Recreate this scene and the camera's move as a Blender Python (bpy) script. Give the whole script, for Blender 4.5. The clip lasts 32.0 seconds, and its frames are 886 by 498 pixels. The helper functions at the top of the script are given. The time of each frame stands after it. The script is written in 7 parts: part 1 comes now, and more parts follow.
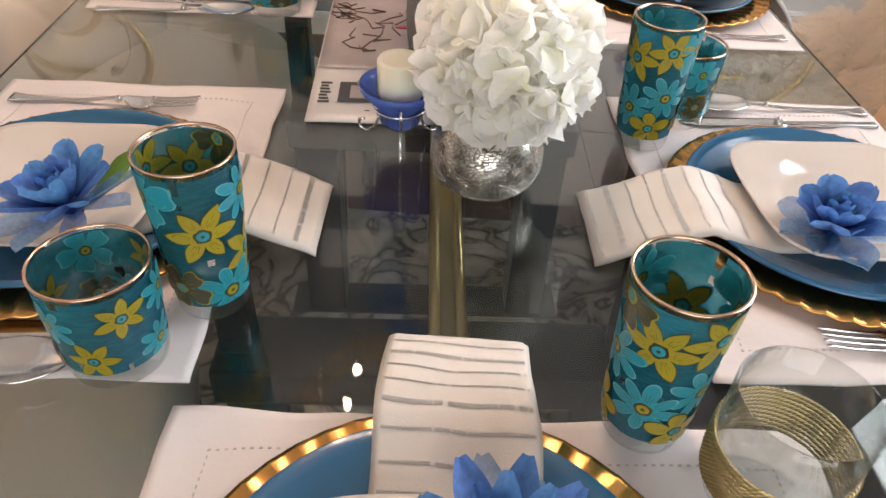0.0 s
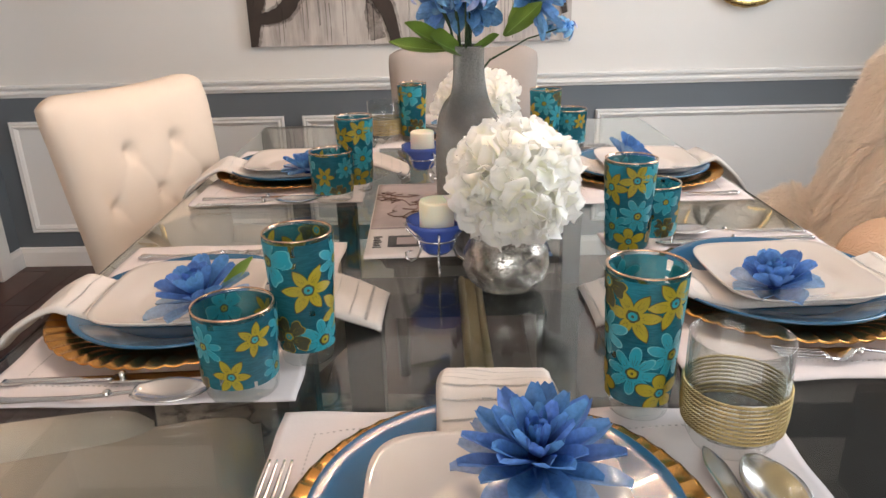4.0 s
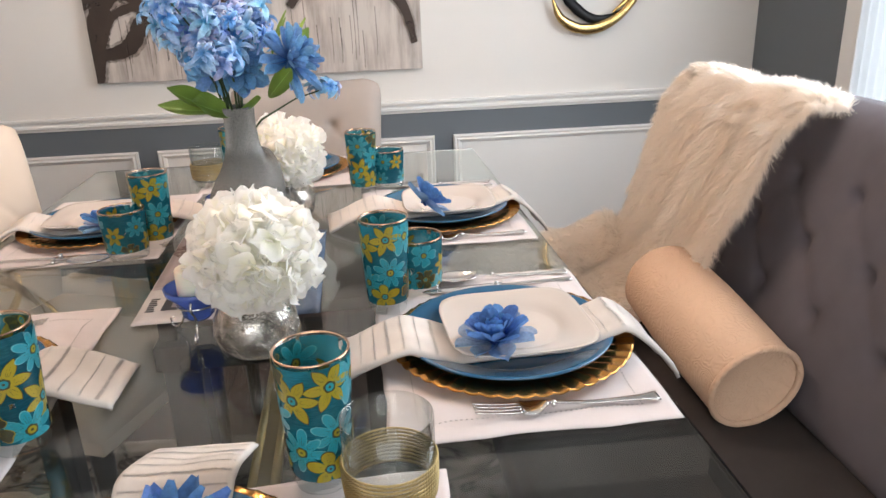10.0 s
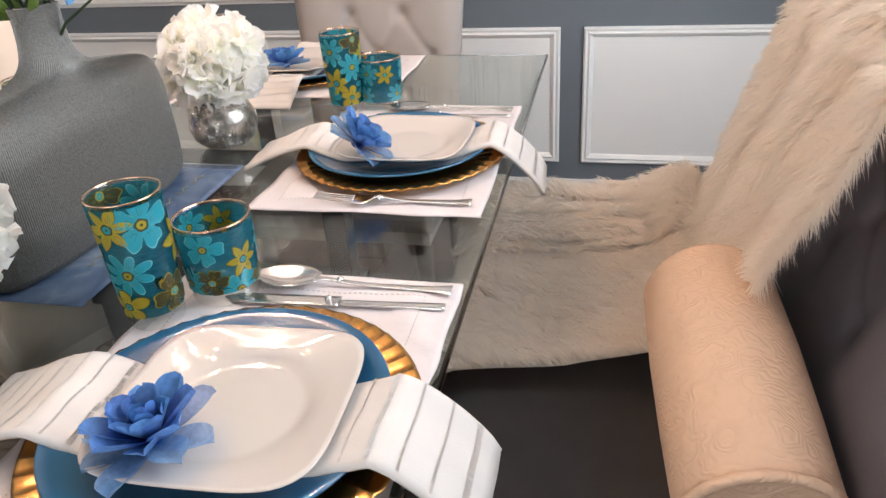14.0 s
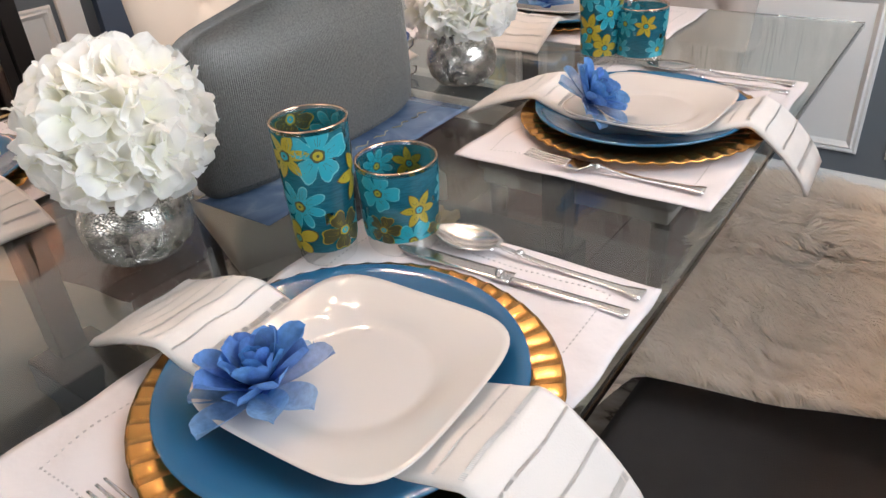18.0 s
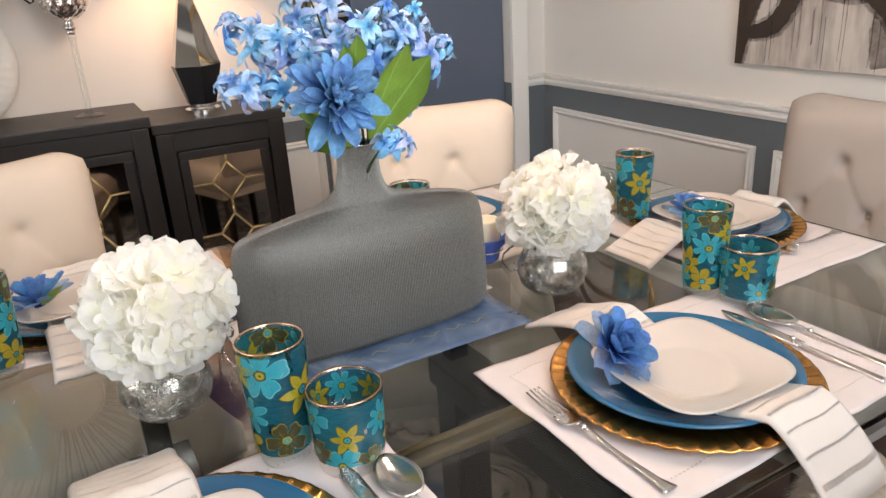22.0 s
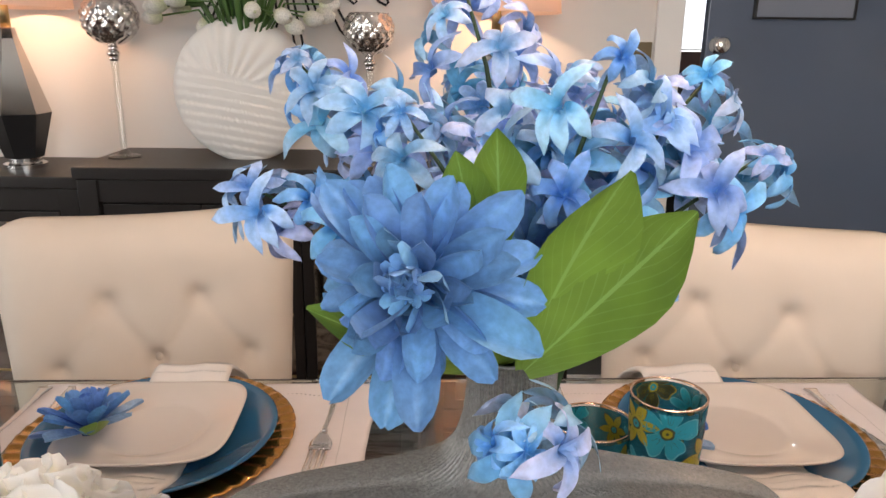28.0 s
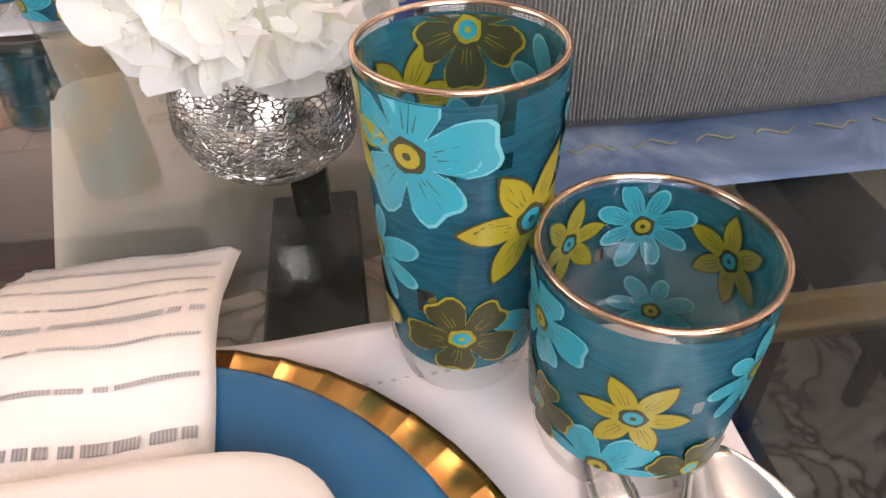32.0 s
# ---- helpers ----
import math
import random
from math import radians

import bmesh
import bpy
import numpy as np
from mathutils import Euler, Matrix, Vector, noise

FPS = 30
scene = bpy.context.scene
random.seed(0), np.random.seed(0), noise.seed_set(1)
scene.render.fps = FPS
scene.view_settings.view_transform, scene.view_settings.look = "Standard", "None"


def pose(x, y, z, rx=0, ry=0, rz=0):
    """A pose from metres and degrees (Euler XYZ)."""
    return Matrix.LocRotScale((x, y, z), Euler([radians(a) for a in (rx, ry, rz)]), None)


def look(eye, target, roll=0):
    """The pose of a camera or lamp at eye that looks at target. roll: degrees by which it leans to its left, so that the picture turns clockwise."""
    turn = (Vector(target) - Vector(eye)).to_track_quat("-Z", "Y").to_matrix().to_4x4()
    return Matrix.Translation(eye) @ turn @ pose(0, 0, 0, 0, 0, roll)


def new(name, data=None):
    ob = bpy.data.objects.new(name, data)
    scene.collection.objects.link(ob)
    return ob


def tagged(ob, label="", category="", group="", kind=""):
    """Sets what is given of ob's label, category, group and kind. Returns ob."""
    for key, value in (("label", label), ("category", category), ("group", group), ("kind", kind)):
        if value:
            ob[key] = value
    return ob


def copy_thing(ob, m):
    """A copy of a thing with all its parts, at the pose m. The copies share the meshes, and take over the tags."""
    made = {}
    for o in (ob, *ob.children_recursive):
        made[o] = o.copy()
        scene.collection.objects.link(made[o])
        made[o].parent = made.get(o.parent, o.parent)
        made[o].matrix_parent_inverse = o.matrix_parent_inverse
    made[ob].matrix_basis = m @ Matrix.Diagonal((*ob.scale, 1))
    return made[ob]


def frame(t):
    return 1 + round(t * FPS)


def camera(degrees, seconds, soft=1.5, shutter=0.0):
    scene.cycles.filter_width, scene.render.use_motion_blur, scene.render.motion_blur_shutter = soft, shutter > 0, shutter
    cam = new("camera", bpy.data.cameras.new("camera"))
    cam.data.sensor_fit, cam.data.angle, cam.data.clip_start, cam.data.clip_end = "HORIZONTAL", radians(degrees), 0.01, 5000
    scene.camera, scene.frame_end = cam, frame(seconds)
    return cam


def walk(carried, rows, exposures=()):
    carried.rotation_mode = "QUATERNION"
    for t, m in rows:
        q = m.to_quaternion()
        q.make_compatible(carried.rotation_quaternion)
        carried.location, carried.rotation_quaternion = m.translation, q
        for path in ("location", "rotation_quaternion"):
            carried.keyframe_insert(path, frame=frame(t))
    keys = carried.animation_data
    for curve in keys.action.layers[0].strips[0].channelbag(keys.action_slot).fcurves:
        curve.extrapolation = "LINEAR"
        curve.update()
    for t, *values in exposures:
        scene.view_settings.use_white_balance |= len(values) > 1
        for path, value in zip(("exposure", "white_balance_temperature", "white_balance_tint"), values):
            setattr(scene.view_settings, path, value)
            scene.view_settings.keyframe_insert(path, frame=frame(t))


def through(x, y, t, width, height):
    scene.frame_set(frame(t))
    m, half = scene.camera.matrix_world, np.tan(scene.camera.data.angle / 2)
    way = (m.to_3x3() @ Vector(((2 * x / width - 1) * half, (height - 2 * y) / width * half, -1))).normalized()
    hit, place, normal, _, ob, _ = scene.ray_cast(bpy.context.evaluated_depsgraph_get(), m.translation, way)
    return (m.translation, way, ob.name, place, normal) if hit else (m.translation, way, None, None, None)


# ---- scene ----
cam = camera(63.1, 32.0)
PATH = [
    (0, (0.206, 0.179, 1.184), (0.238, 1.711, -0.101), 3.4),
    (0.5, (0.207, 0.18, 1.176), (0.246, 1.874, 0.113), 3.5),
    (1, (0.201, 0.163, 1.174), (0.242, 1.993, 0.368), 3.5),
    (1.5, (0.203, 0.136, 1.185), (0.225, 2.054, 0.616), 3.2),
    (2, (0.207, 0.11, 1.171), (0.199, 2.071, 0.777), 2.3),
    (2.5, (0.205, 0.087, 1.145), (0.181, 2.04, 0.713), 0.9),
    (3, (0.198, 0.03, 1.134), (0.174, 1.942, 0.55), -0.4),
    (3.5, (0.196, -0.026, 1.131), (0.169, 1.847, 0.43), -1.2),
    (5.5, (0.173, -0.379, 1.23), (0.085, 1.503, 0.559), -1.8),
    (6, (0.141, -0.484, 1.245), (0.08, 1.419, 0.632), -1.8),
    (6.5, (0.13, -0.555, 1.255), (0.105, 1.366, 0.7), -1.7),
    (7, (0.134, -0.572, 1.253), (0.138, 1.356, 0.718), -1.5),
    (7.5, (0.123, -0.569, 1.254), (0.148, 1.359, 0.722), -1.4),
    (8, (0.127, -0.545, 1.248), (0.157, 1.376, 0.69), -1.3),
    (8.5, (0.167, -0.477, 1.232), (0.199, 1.434, 0.642), -1.3),
    (9, (0.246, -0.352, 1.227), (0.293, 1.548, 0.605), -1.5),
    (9.5, (0.36, -0.251, 1.231), (0.446, 1.637, 0.579), -1.8),
    (10, (0.437, -0.11, 1.216), (0.603, 1.761, 0.531), -2.2),
    (10.5, (0.485, 0.013, 1.214), (0.698, 1.861, 0.48), -2.8),
    (11, (0.598, 0.07, 1.214), (0.653, 1.911, 0.436), -2.8),
    (11.5, (0.735, 0.106, 1.205), (0.697, 1.934, 0.396), -2.4),
    (12, (0.766, 0.176, 1.201), (0.704, 1.989, 0.359), -2.1),
    (12.5, (0.772, 0.282, 1.191), (0.689, 2.078, 0.316), -2.6),
    (13, (0.778, 0.329, 1.175), (0.618, 2.1, 0.259), -2.4),
    (13.5, (0.857, 0.35, 1.169), (0.539, 2.082, 0.221), -2.7),
    (14, (0.908, 0.358, 1.168), (0.44, 2.05, 0.208), -4.1),
    (14.5, (0.92, 0.401, 1.183), (0.44, 2.098, 0.241), -5.6),
    (16.5, (0.843, 0.499, 1.182), (0.393, 2.241, 0.309), -3.4),
    (17, (0.885, 0.471, 1.172), (0.098, 2.072, 0.269), -3.6),
    (17.5, (0.947, 0.452, 1.16), (-0.049, 1.9, 0.204), -4.1),
    (18, (0.927, 0.478, 1.135), (-0.141, 1.813, 0.099), -4.2),
    (18.5, (0.902, 0.519, 1.123), (-0.178, 1.724, -0.051), -4.7),
    (19, (0.86, 0.536, 1.115), (-0.222, 1.605, -0.183), -5.2),
    (19.5, (0.845, 0.553, 1.119), (-0.298, 1.564, -0.174), -5.9),
    (20, (0.842, 0.566, 1.137), (-0.384, 1.591, -0.066), -6.8),
    (20.5, (0.876, 0.576, 1.167), (-0.413, 1.639, 0.067), -6.6),
    (21, (1.014, 0.621, 1.192), (-0.37, 1.689, 0.219), -6.3),
    (21.5, (1.121, 0.667, 1.244), (-0.4, 1.657, 0.402), -4.6),
    (22, (1.133, 0.755, 1.249), (-0.526, 1.619, 0.54), -3.6),
    (22.5, (1.077, 0.826, 1.236), (-0.704, 1.458, 0.582), -2.5),
    (23, (0.999, 0.904, 1.245), (-0.868, 1.272, 0.63), -1.2),
    (23.5, (0.915, 0.987, 1.282), (-1.0, 1.147, 0.727), -0.1),
    (24, (0.794, 1.021, 1.277), (-1.142, 1.105, 0.779), -0.3),
    (24.5, (0.716, 1.041, 1.255), (-1.227, 1.118, 0.785), -0.6),
    (25, (0.669, 1.045, 1.243), (-1.281, 1.116, 0.808), -0.7),
    (25.5, (0.641, 1.044, 1.239), (-1.317, 1.1, 0.836), -0.6),
    (27.5, (0.599, 1.053, 1.228), (-1.356, 1.062, 0.804), 0.6),
    (28, (0.627, 1.061, 1.225), (-1.296, 1.077, 0.673), 0.7),
    (28.5, (0.659, 1.051, 1.207), (-1.215, 1.043, 0.509), 0.5),
    (29, (0.708, 1.037, 1.197), (-1.113, 0.991, 0.369), -0.3),
    (29.5, (0.729, 0.988, 1.158), (-1.036, 0.914, 0.219), -1.2),
    (30, (0.75, 0.944, 1.124), (-0.964, 0.872, 0.097), -2.1),
    (30.5, (0.746, 0.902, 1.086), (-0.928, 0.878, -0.008), -2.6),
    (31, (0.69, 0.885, 1.044), (-0.945, 0.952, -0.106), -2.3),
    (31.5, (0.665, 0.876, 1.017), (-0.926, 0.997, -0.19), -2.2),
    (32, (0.664, 0.873, 1.001), (-0.867, 1.018, -0.278), -1.7),
]
walk(cam, [(t, look(eye, target, roll)) for t, eye, target, roll in PATH],
     exposures=((0, -0.02, 6600, 11), (1, -0.02, 6500, 10), (2, -0.10, 6500, 10), (3, -0.08, 6600, 11), (6, -0.07, 6450, 10), (9, -0.02, 6550, 11), (11, -0.07, 6250, 10), (13, -0.03, 6300, 11), (17, 0.06, 6200, 10), (18, -0.08, 6200, 10), (19, -0.16, 6300, 10),
                (20, -0.21, 6350, 11), (21, 0.0, 6350, 10), (22, -0.08, 6600, 10), (23, -0.18, 6950, 12), (24, -0.32, 6550, 11), (25, -0.38, 6550, 9), (27.6, -0.42, 6750, 11), (28, -0.41, 6700, 12), (29.3, 0.05, 6900, 16), (30.3, 0.25, 6650, 16), (31, 0.16, 6800, 16), (32, 0.2, 6800, 20)))

# ---- world and light ----
world = bpy.data.worlds.new("world")
scene.world = world
world.use_nodes = True
wn = world.node_tree.nodes
sky = wn.new("ShaderNodeTexSky")
sky.sky_type, sky.sun_disc = "NISHITA", False
sky.sun_elevation, sky.sun_rotation = radians(35), radians(120)
world.node_tree.links.new(sky.outputs[0], wn["Background"].inputs[0])
wn["Background"].inputs[1].default_value = 0.12


def lamp(name, kind, m, power, colour, **more):
    data = bpy.data.lights.new(name, kind)
    data.energy, data.color = power, colour
    for key, value in more.items():
        if key == "size":
            data.size = value
        elif key == "size_y":
            data.shape, data.size_y = "RECTANGLE", value
        elif key == "radius":
            data.shadow_soft_size = value
        elif key == "spread":
            data.spread = radians(value)
    ob = new(name, data)
    ob.matrix_world = m
    return ob


WARM, COOL = (1.0, 0.72, 0.54), (0.90, 0.95, 1.0)
# daylight through the east wall's window; unseen fill added behind the table's head
lamp("window_daylight", "AREA", look((1.97, 1.18, 1.57), (0.0, 1.12, 1.0)), 46, COOL, size=1.16, size_y=1.66)
lamp("added_south_fill", "AREA", look((0.4, -1.73, 1.45), (0.4, 1.5, 1.3)), 25, (1.0, 0.94, 0.88), size=2.1, size_y=1.5)
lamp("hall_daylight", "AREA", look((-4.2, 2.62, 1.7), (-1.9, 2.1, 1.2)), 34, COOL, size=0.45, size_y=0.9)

# ---- materials ----
def mat(name, colour, rough=0.5, metal=0.0, grain=None, bump=0.0, bump_scale=200.0, var=0.12, var_scale=6.0, **more):
    """A principled material, its colour varied at two scales and its surface given a fine relief."""
    m = bpy.data.materials.new(name)
    m.use_nodes = True
    nodes, links = m.node_tree.nodes, m.node_tree.links
    b = nodes["Principled BSDF"]
    b.inputs["Roughness"].default_value, b.inputs["Metallic"].default_value = rough, metal
    for key, value in more.items():
        b.inputs[key].default_value = value
    co = nodes.new("ShaderNodeTexCoord")
    n1 = nodes.new("ShaderNodeTexNoise")
    n1.inputs["Scale"].default_value, n1.inputs["Detail"].default_value = var_scale, 6.0
    links.new(co.outputs["Object"], n1.inputs["Vector"])
    ramp = nodes.new("ShaderNodeMapRange")
    ramp.inputs[3].default_value, ramp.inputs[4].default_value = 1 - var, 1 + var
    links.new(n1.outputs[0], ramp.inputs[0])
    info = nodes.new("ShaderNodeObjectInfo")
    rnd = nodes.new("ShaderNodeMapRange")
    rnd.inputs[3].default_value, rnd.inputs[4].default_value = 1 - var * 0.5, 1 + var * 0.5
    links.new(info.outputs["Random"], rnd.inputs[0])
    mul = nodes.new("ShaderNodeMath")
    mul.operation = "MULTIPLY"
    links.new(ramp.outputs[0], mul.inputs[0])
    links.new(rnd.outputs[0], mul.inputs[1])
    tint = nodes.new("ShaderNodeMix")
    tint.data_type, tint.blend_type = "RGBA", "MULTIPLY"
    tint.inputs[0].default_value = 1.0
    tint.inputs[6].default_value = (*colour, 1)
    links.new(mul.outputs[0], tint.inputs[7])
    links.new(tint.outputs[2], b.inputs["Base Color"])
    if bump:
        n2 = nodes.new("ShaderNodeTexNoise")
        n2.inputs["Scale"].default_value, n2.inputs["Detail"].default_value = bump_scale, 4.0
        if grain:
            mp = nodes.new("ShaderNodeMapping")
            mp.inputs["Scale"].default_value = grain
            links.new(co.outputs["Object"], mp.inputs["Vector"])
            links.new(mp.outputs[0], n2.inputs["Vector"])
        else:
            links.new(co.outputs["Object"], n2.inputs["Vector"])
        bp = nodes.new("ShaderNodeBump")
        bp.inputs["Strength"].default_value, bp.inputs["Distance"].default_value = bump, 0.002
        links.new(n2.outputs[0], bp.inputs["Height"])
        links.new(bp.outputs[0], b.inputs["Normal"])
    return m


def node(m, kind, **inputs):
    n = m.node_tree.nodes.new(kind)
    for key, value in inputs.items():
        n.inputs[key].default_value = value
    return n


def wire(m, a, b):
    m.node_tree.links.new(a, b)


def bsdf(m):
    return m.node_tree.nodes["Principled BSDF"]


def glass(name, colour, rough=0.0, ior=1.45):
    m = bpy.data.materials.new(name)
    m.use_nodes = True
    b = bsdf(m)
    b.inputs["Base Color"].default_value = (*colour, 1)
    b.inputs["Roughness"].default_value = rough
    b.inputs["IOR"].default_value = ior
    b.inputs["Transmission Weight"].default_value = 1.0
    return m


def thin_glass(name, colour, gloss=0.06):
    """Blown glass as thin as a tumbler's wall: clear straight on, mirroring at a slant."""
    m = bpy.data.materials.new(name)
    m.use_nodes = True
    n = m.node_tree.nodes
    tr, gl, mx, fr = node(m, "ShaderNodeBsdfTransparent"), node(m, "ShaderNodeBsdfGlossy"), node(m, "ShaderNodeMixShader"), node(m, "ShaderNodeLayerWeight", Blend=0.5)
    tr.inputs[0].default_value = (*colour, 1)
    gl.inputs["Roughness"].default_value = 0.03
    pw, sc = node(m, "ShaderNodeMath"), node(m, "ShaderNodeMath")
    pw.operation, sc.operation = "POWER", "MULTIPLY_ADD"
    wire(m, fr.outputs["Facing"], pw.inputs[0])
    pw.inputs[1].default_value = 3.0
    wire(m, pw.outputs[0], sc.inputs[0])
    sc.inputs[1].default_value, sc.inputs[2].default_value = 0.75, 0.045
    wire(m, sc.outputs[0], mx.inputs[0])
    wire(m, tr.outputs[0], mx.inputs[1])
    wire(m, gl.outputs[0], mx.inputs[2])
    wire(m, mx.outputs[0], n["Material Output"].inputs[0])
    return m


M_WALL = mat("white_wall_paint", (0.72, 0.70, 0.67), 0.6, var=0.03, var_scale=2, bump=0.15, bump_scale=350)
M_GREY = mat("grey_wall_paint", (0.135, 0.155, 0.175), 0.55, var=0.04, var_scale=2, bump=0.12, bump_scale=350)
M_TRIM = mat("white_trim_paint", (0.80, 0.79, 0.77), 0.35, var=0.03, var_scale=5)
# unseen ceiling, greyed below white to weaken its bounce light and its reflection
M_CEIL = mat("dimmed_ceiling_paint", (0.46, 0.455, 0.45), 0.8, var=0.03)
M_DOOR = mat("slate_door_paint", (0.105, 0.132, 0.185), 0.22, var=0.05, var_scale=3, bump=0.1, bump_scale=60)
M_FLOORW = mat("dark_hardwood", (0.070, 0.029, 0.020), 0.36, grain=(1, 14, 1), bump=0.25, bump_scale=30, var=0.5, var_scale=9)
M_RUG = mat("marbled_rug", (0.30, 0.285, 0.265), 0.95, bump=0.6, bump_scale=300, var=0.3, var_scale=5)


def marble(m):
    """Dark veins wandering over a pale ground."""
    co = node(m, "ShaderNodeTexCoord")
    n1 = node(m, "ShaderNodeTexNoise", Scale=4.5, Detail=7.0, Distortion=2.2)
    wire(m, co.outputs["Object"], n1.inputs["Vector"])
    ramp = node(m, "ShaderNodeValToRGB")
    e = ramp.color_ramp.elements
    e[0].position, e[0].color = 0.34, (0.40, 0.35, 0.305, 1)
    e[1].position, e[1].color = 0.72, (0.33, 0.295, 0.262, 1)
    for at, c in ((0.46, (0.26, 0.22, 0.188)), (0.50, (0.05, 0.038, 0.03)), (0.54, (0.20, 0.168, 0.142))):
        e.new(at).color = (*c, 1)
    wire(m, n1.outputs[0], ramp.inputs[0])
    wire(m, ramp.outputs[0], bsdf(m).inputs["Base Color"])


marble(M_RUG)
M_TABLEGLASS = glass("table_glass", (0.80, 0.86, 0.835), 0.0, 1.5)
M_GLASS = thin_glass("clear_glass", (0.93, 0.95, 0.945))
M_BLACK = mat("black_lacquer", (0.007, 0.007, 0.008), 0.4, var=0.2)
M_GOLD = mat("brushed_gold", (0.62, 0.47, 0.24), 0.38, 1.0, grain=(1, 30, 1), bump=0.15, bump_scale=120, var=0.1)
M_CREAM = mat("cream_linen", (0.70, 0.59, 0.49), 0.9, bump=0.5, bump_scale=900, var=0.05, var_scale=10)
M_BEIGE = mat("greige_linen", (0.40, 0.35, 0.315), 0.9, bump=0.5, bump_scale=900, var=0.06, var_scale=10)
M_CHARCOAL = mat("charcoal_upholstery", (0.122, 0.110, 0.126), 0.95, bump=0.6, bump_scale=700, var=0.2, var_scale=14)
# browner than the back, and darkened to hold the shade by the table
M_SEAT = mat("shaded_seat_upholstery", (0.046, 0.038, 0.036), 0.95, bump=0.7, bump_scale=600, var=0.25, var_scale=18)
M_FUR = mat("cream_faux_fur", (0.98, 0.905, 0.825), 0.7, var=0.08, var_scale=20)
M_BOLSTER = mat("cream_embossed_fabric", (0.74, 0.50, 0.345), 0.8, var=0.06)
M_MAT = mat("white_cotton", (0.64, 0.585, 0.58), 0.9, bump=0.7, bump_scale=30, var=0.07, var_scale=16)
M_CHARGER = mat("gold_charger", (0.64, 0.335, 0.10), 0.25, 1.0, var=0.18, var_scale=30, bump=0.16, bump_scale=60)
M_BLUEPLATE = mat("blue_stoneware", (0.017, 0.098, 0.20), 0.18, var=0.08, var_scale=20, **{"Coat Weight": 0.4})
M_WHITE = mat("white_porcelain", (0.57, 0.51, 0.462), 0.06, var=0.02, **{"Coat Weight": 0.3})
M_STEEL = mat("polished_steel", (0.78, 0.77, 0.76), 0.2, 1.0, var=0.06, var_scale=40)
M_ESPRESSO = mat("espresso_wood", (0.012, 0.009, 0.008), 0.42, grain=(1, 20, 1), bump=0.2, bump_scale=40, var=0.25)
M_MIRROR = mat("antiqued_mirror", (0.50, 0.45, 0.40), 0.04, 1.0, var=0.12, var_scale=12)
# the vase's fine colour speckle stands in for glints on its ribs
M_VASE = mat("pewter_ceramic", (0.265, 0.253, 0.237), 0.27, 0.42, bump=0.45, bump_scale=600, var=0.55, var_scale=420)
M_LEAF = mat("green_leaf", (0.16, 0.255, 0.032), 0.5, var=0.3, var_scale=40)
M_STEM = mat("stem_green", (0.03, 0.06, 0.02), 0.6)
M_CANDLE = mat("ivory_wax", (0.80, 0.74, 0.58), 0.45, var=0.03, **{"Subsurface Weight": 0.3})
M_GOLDRIM = mat("gilt_rim", (0.78, 0.52, 0.36), 0.18, 1.0)


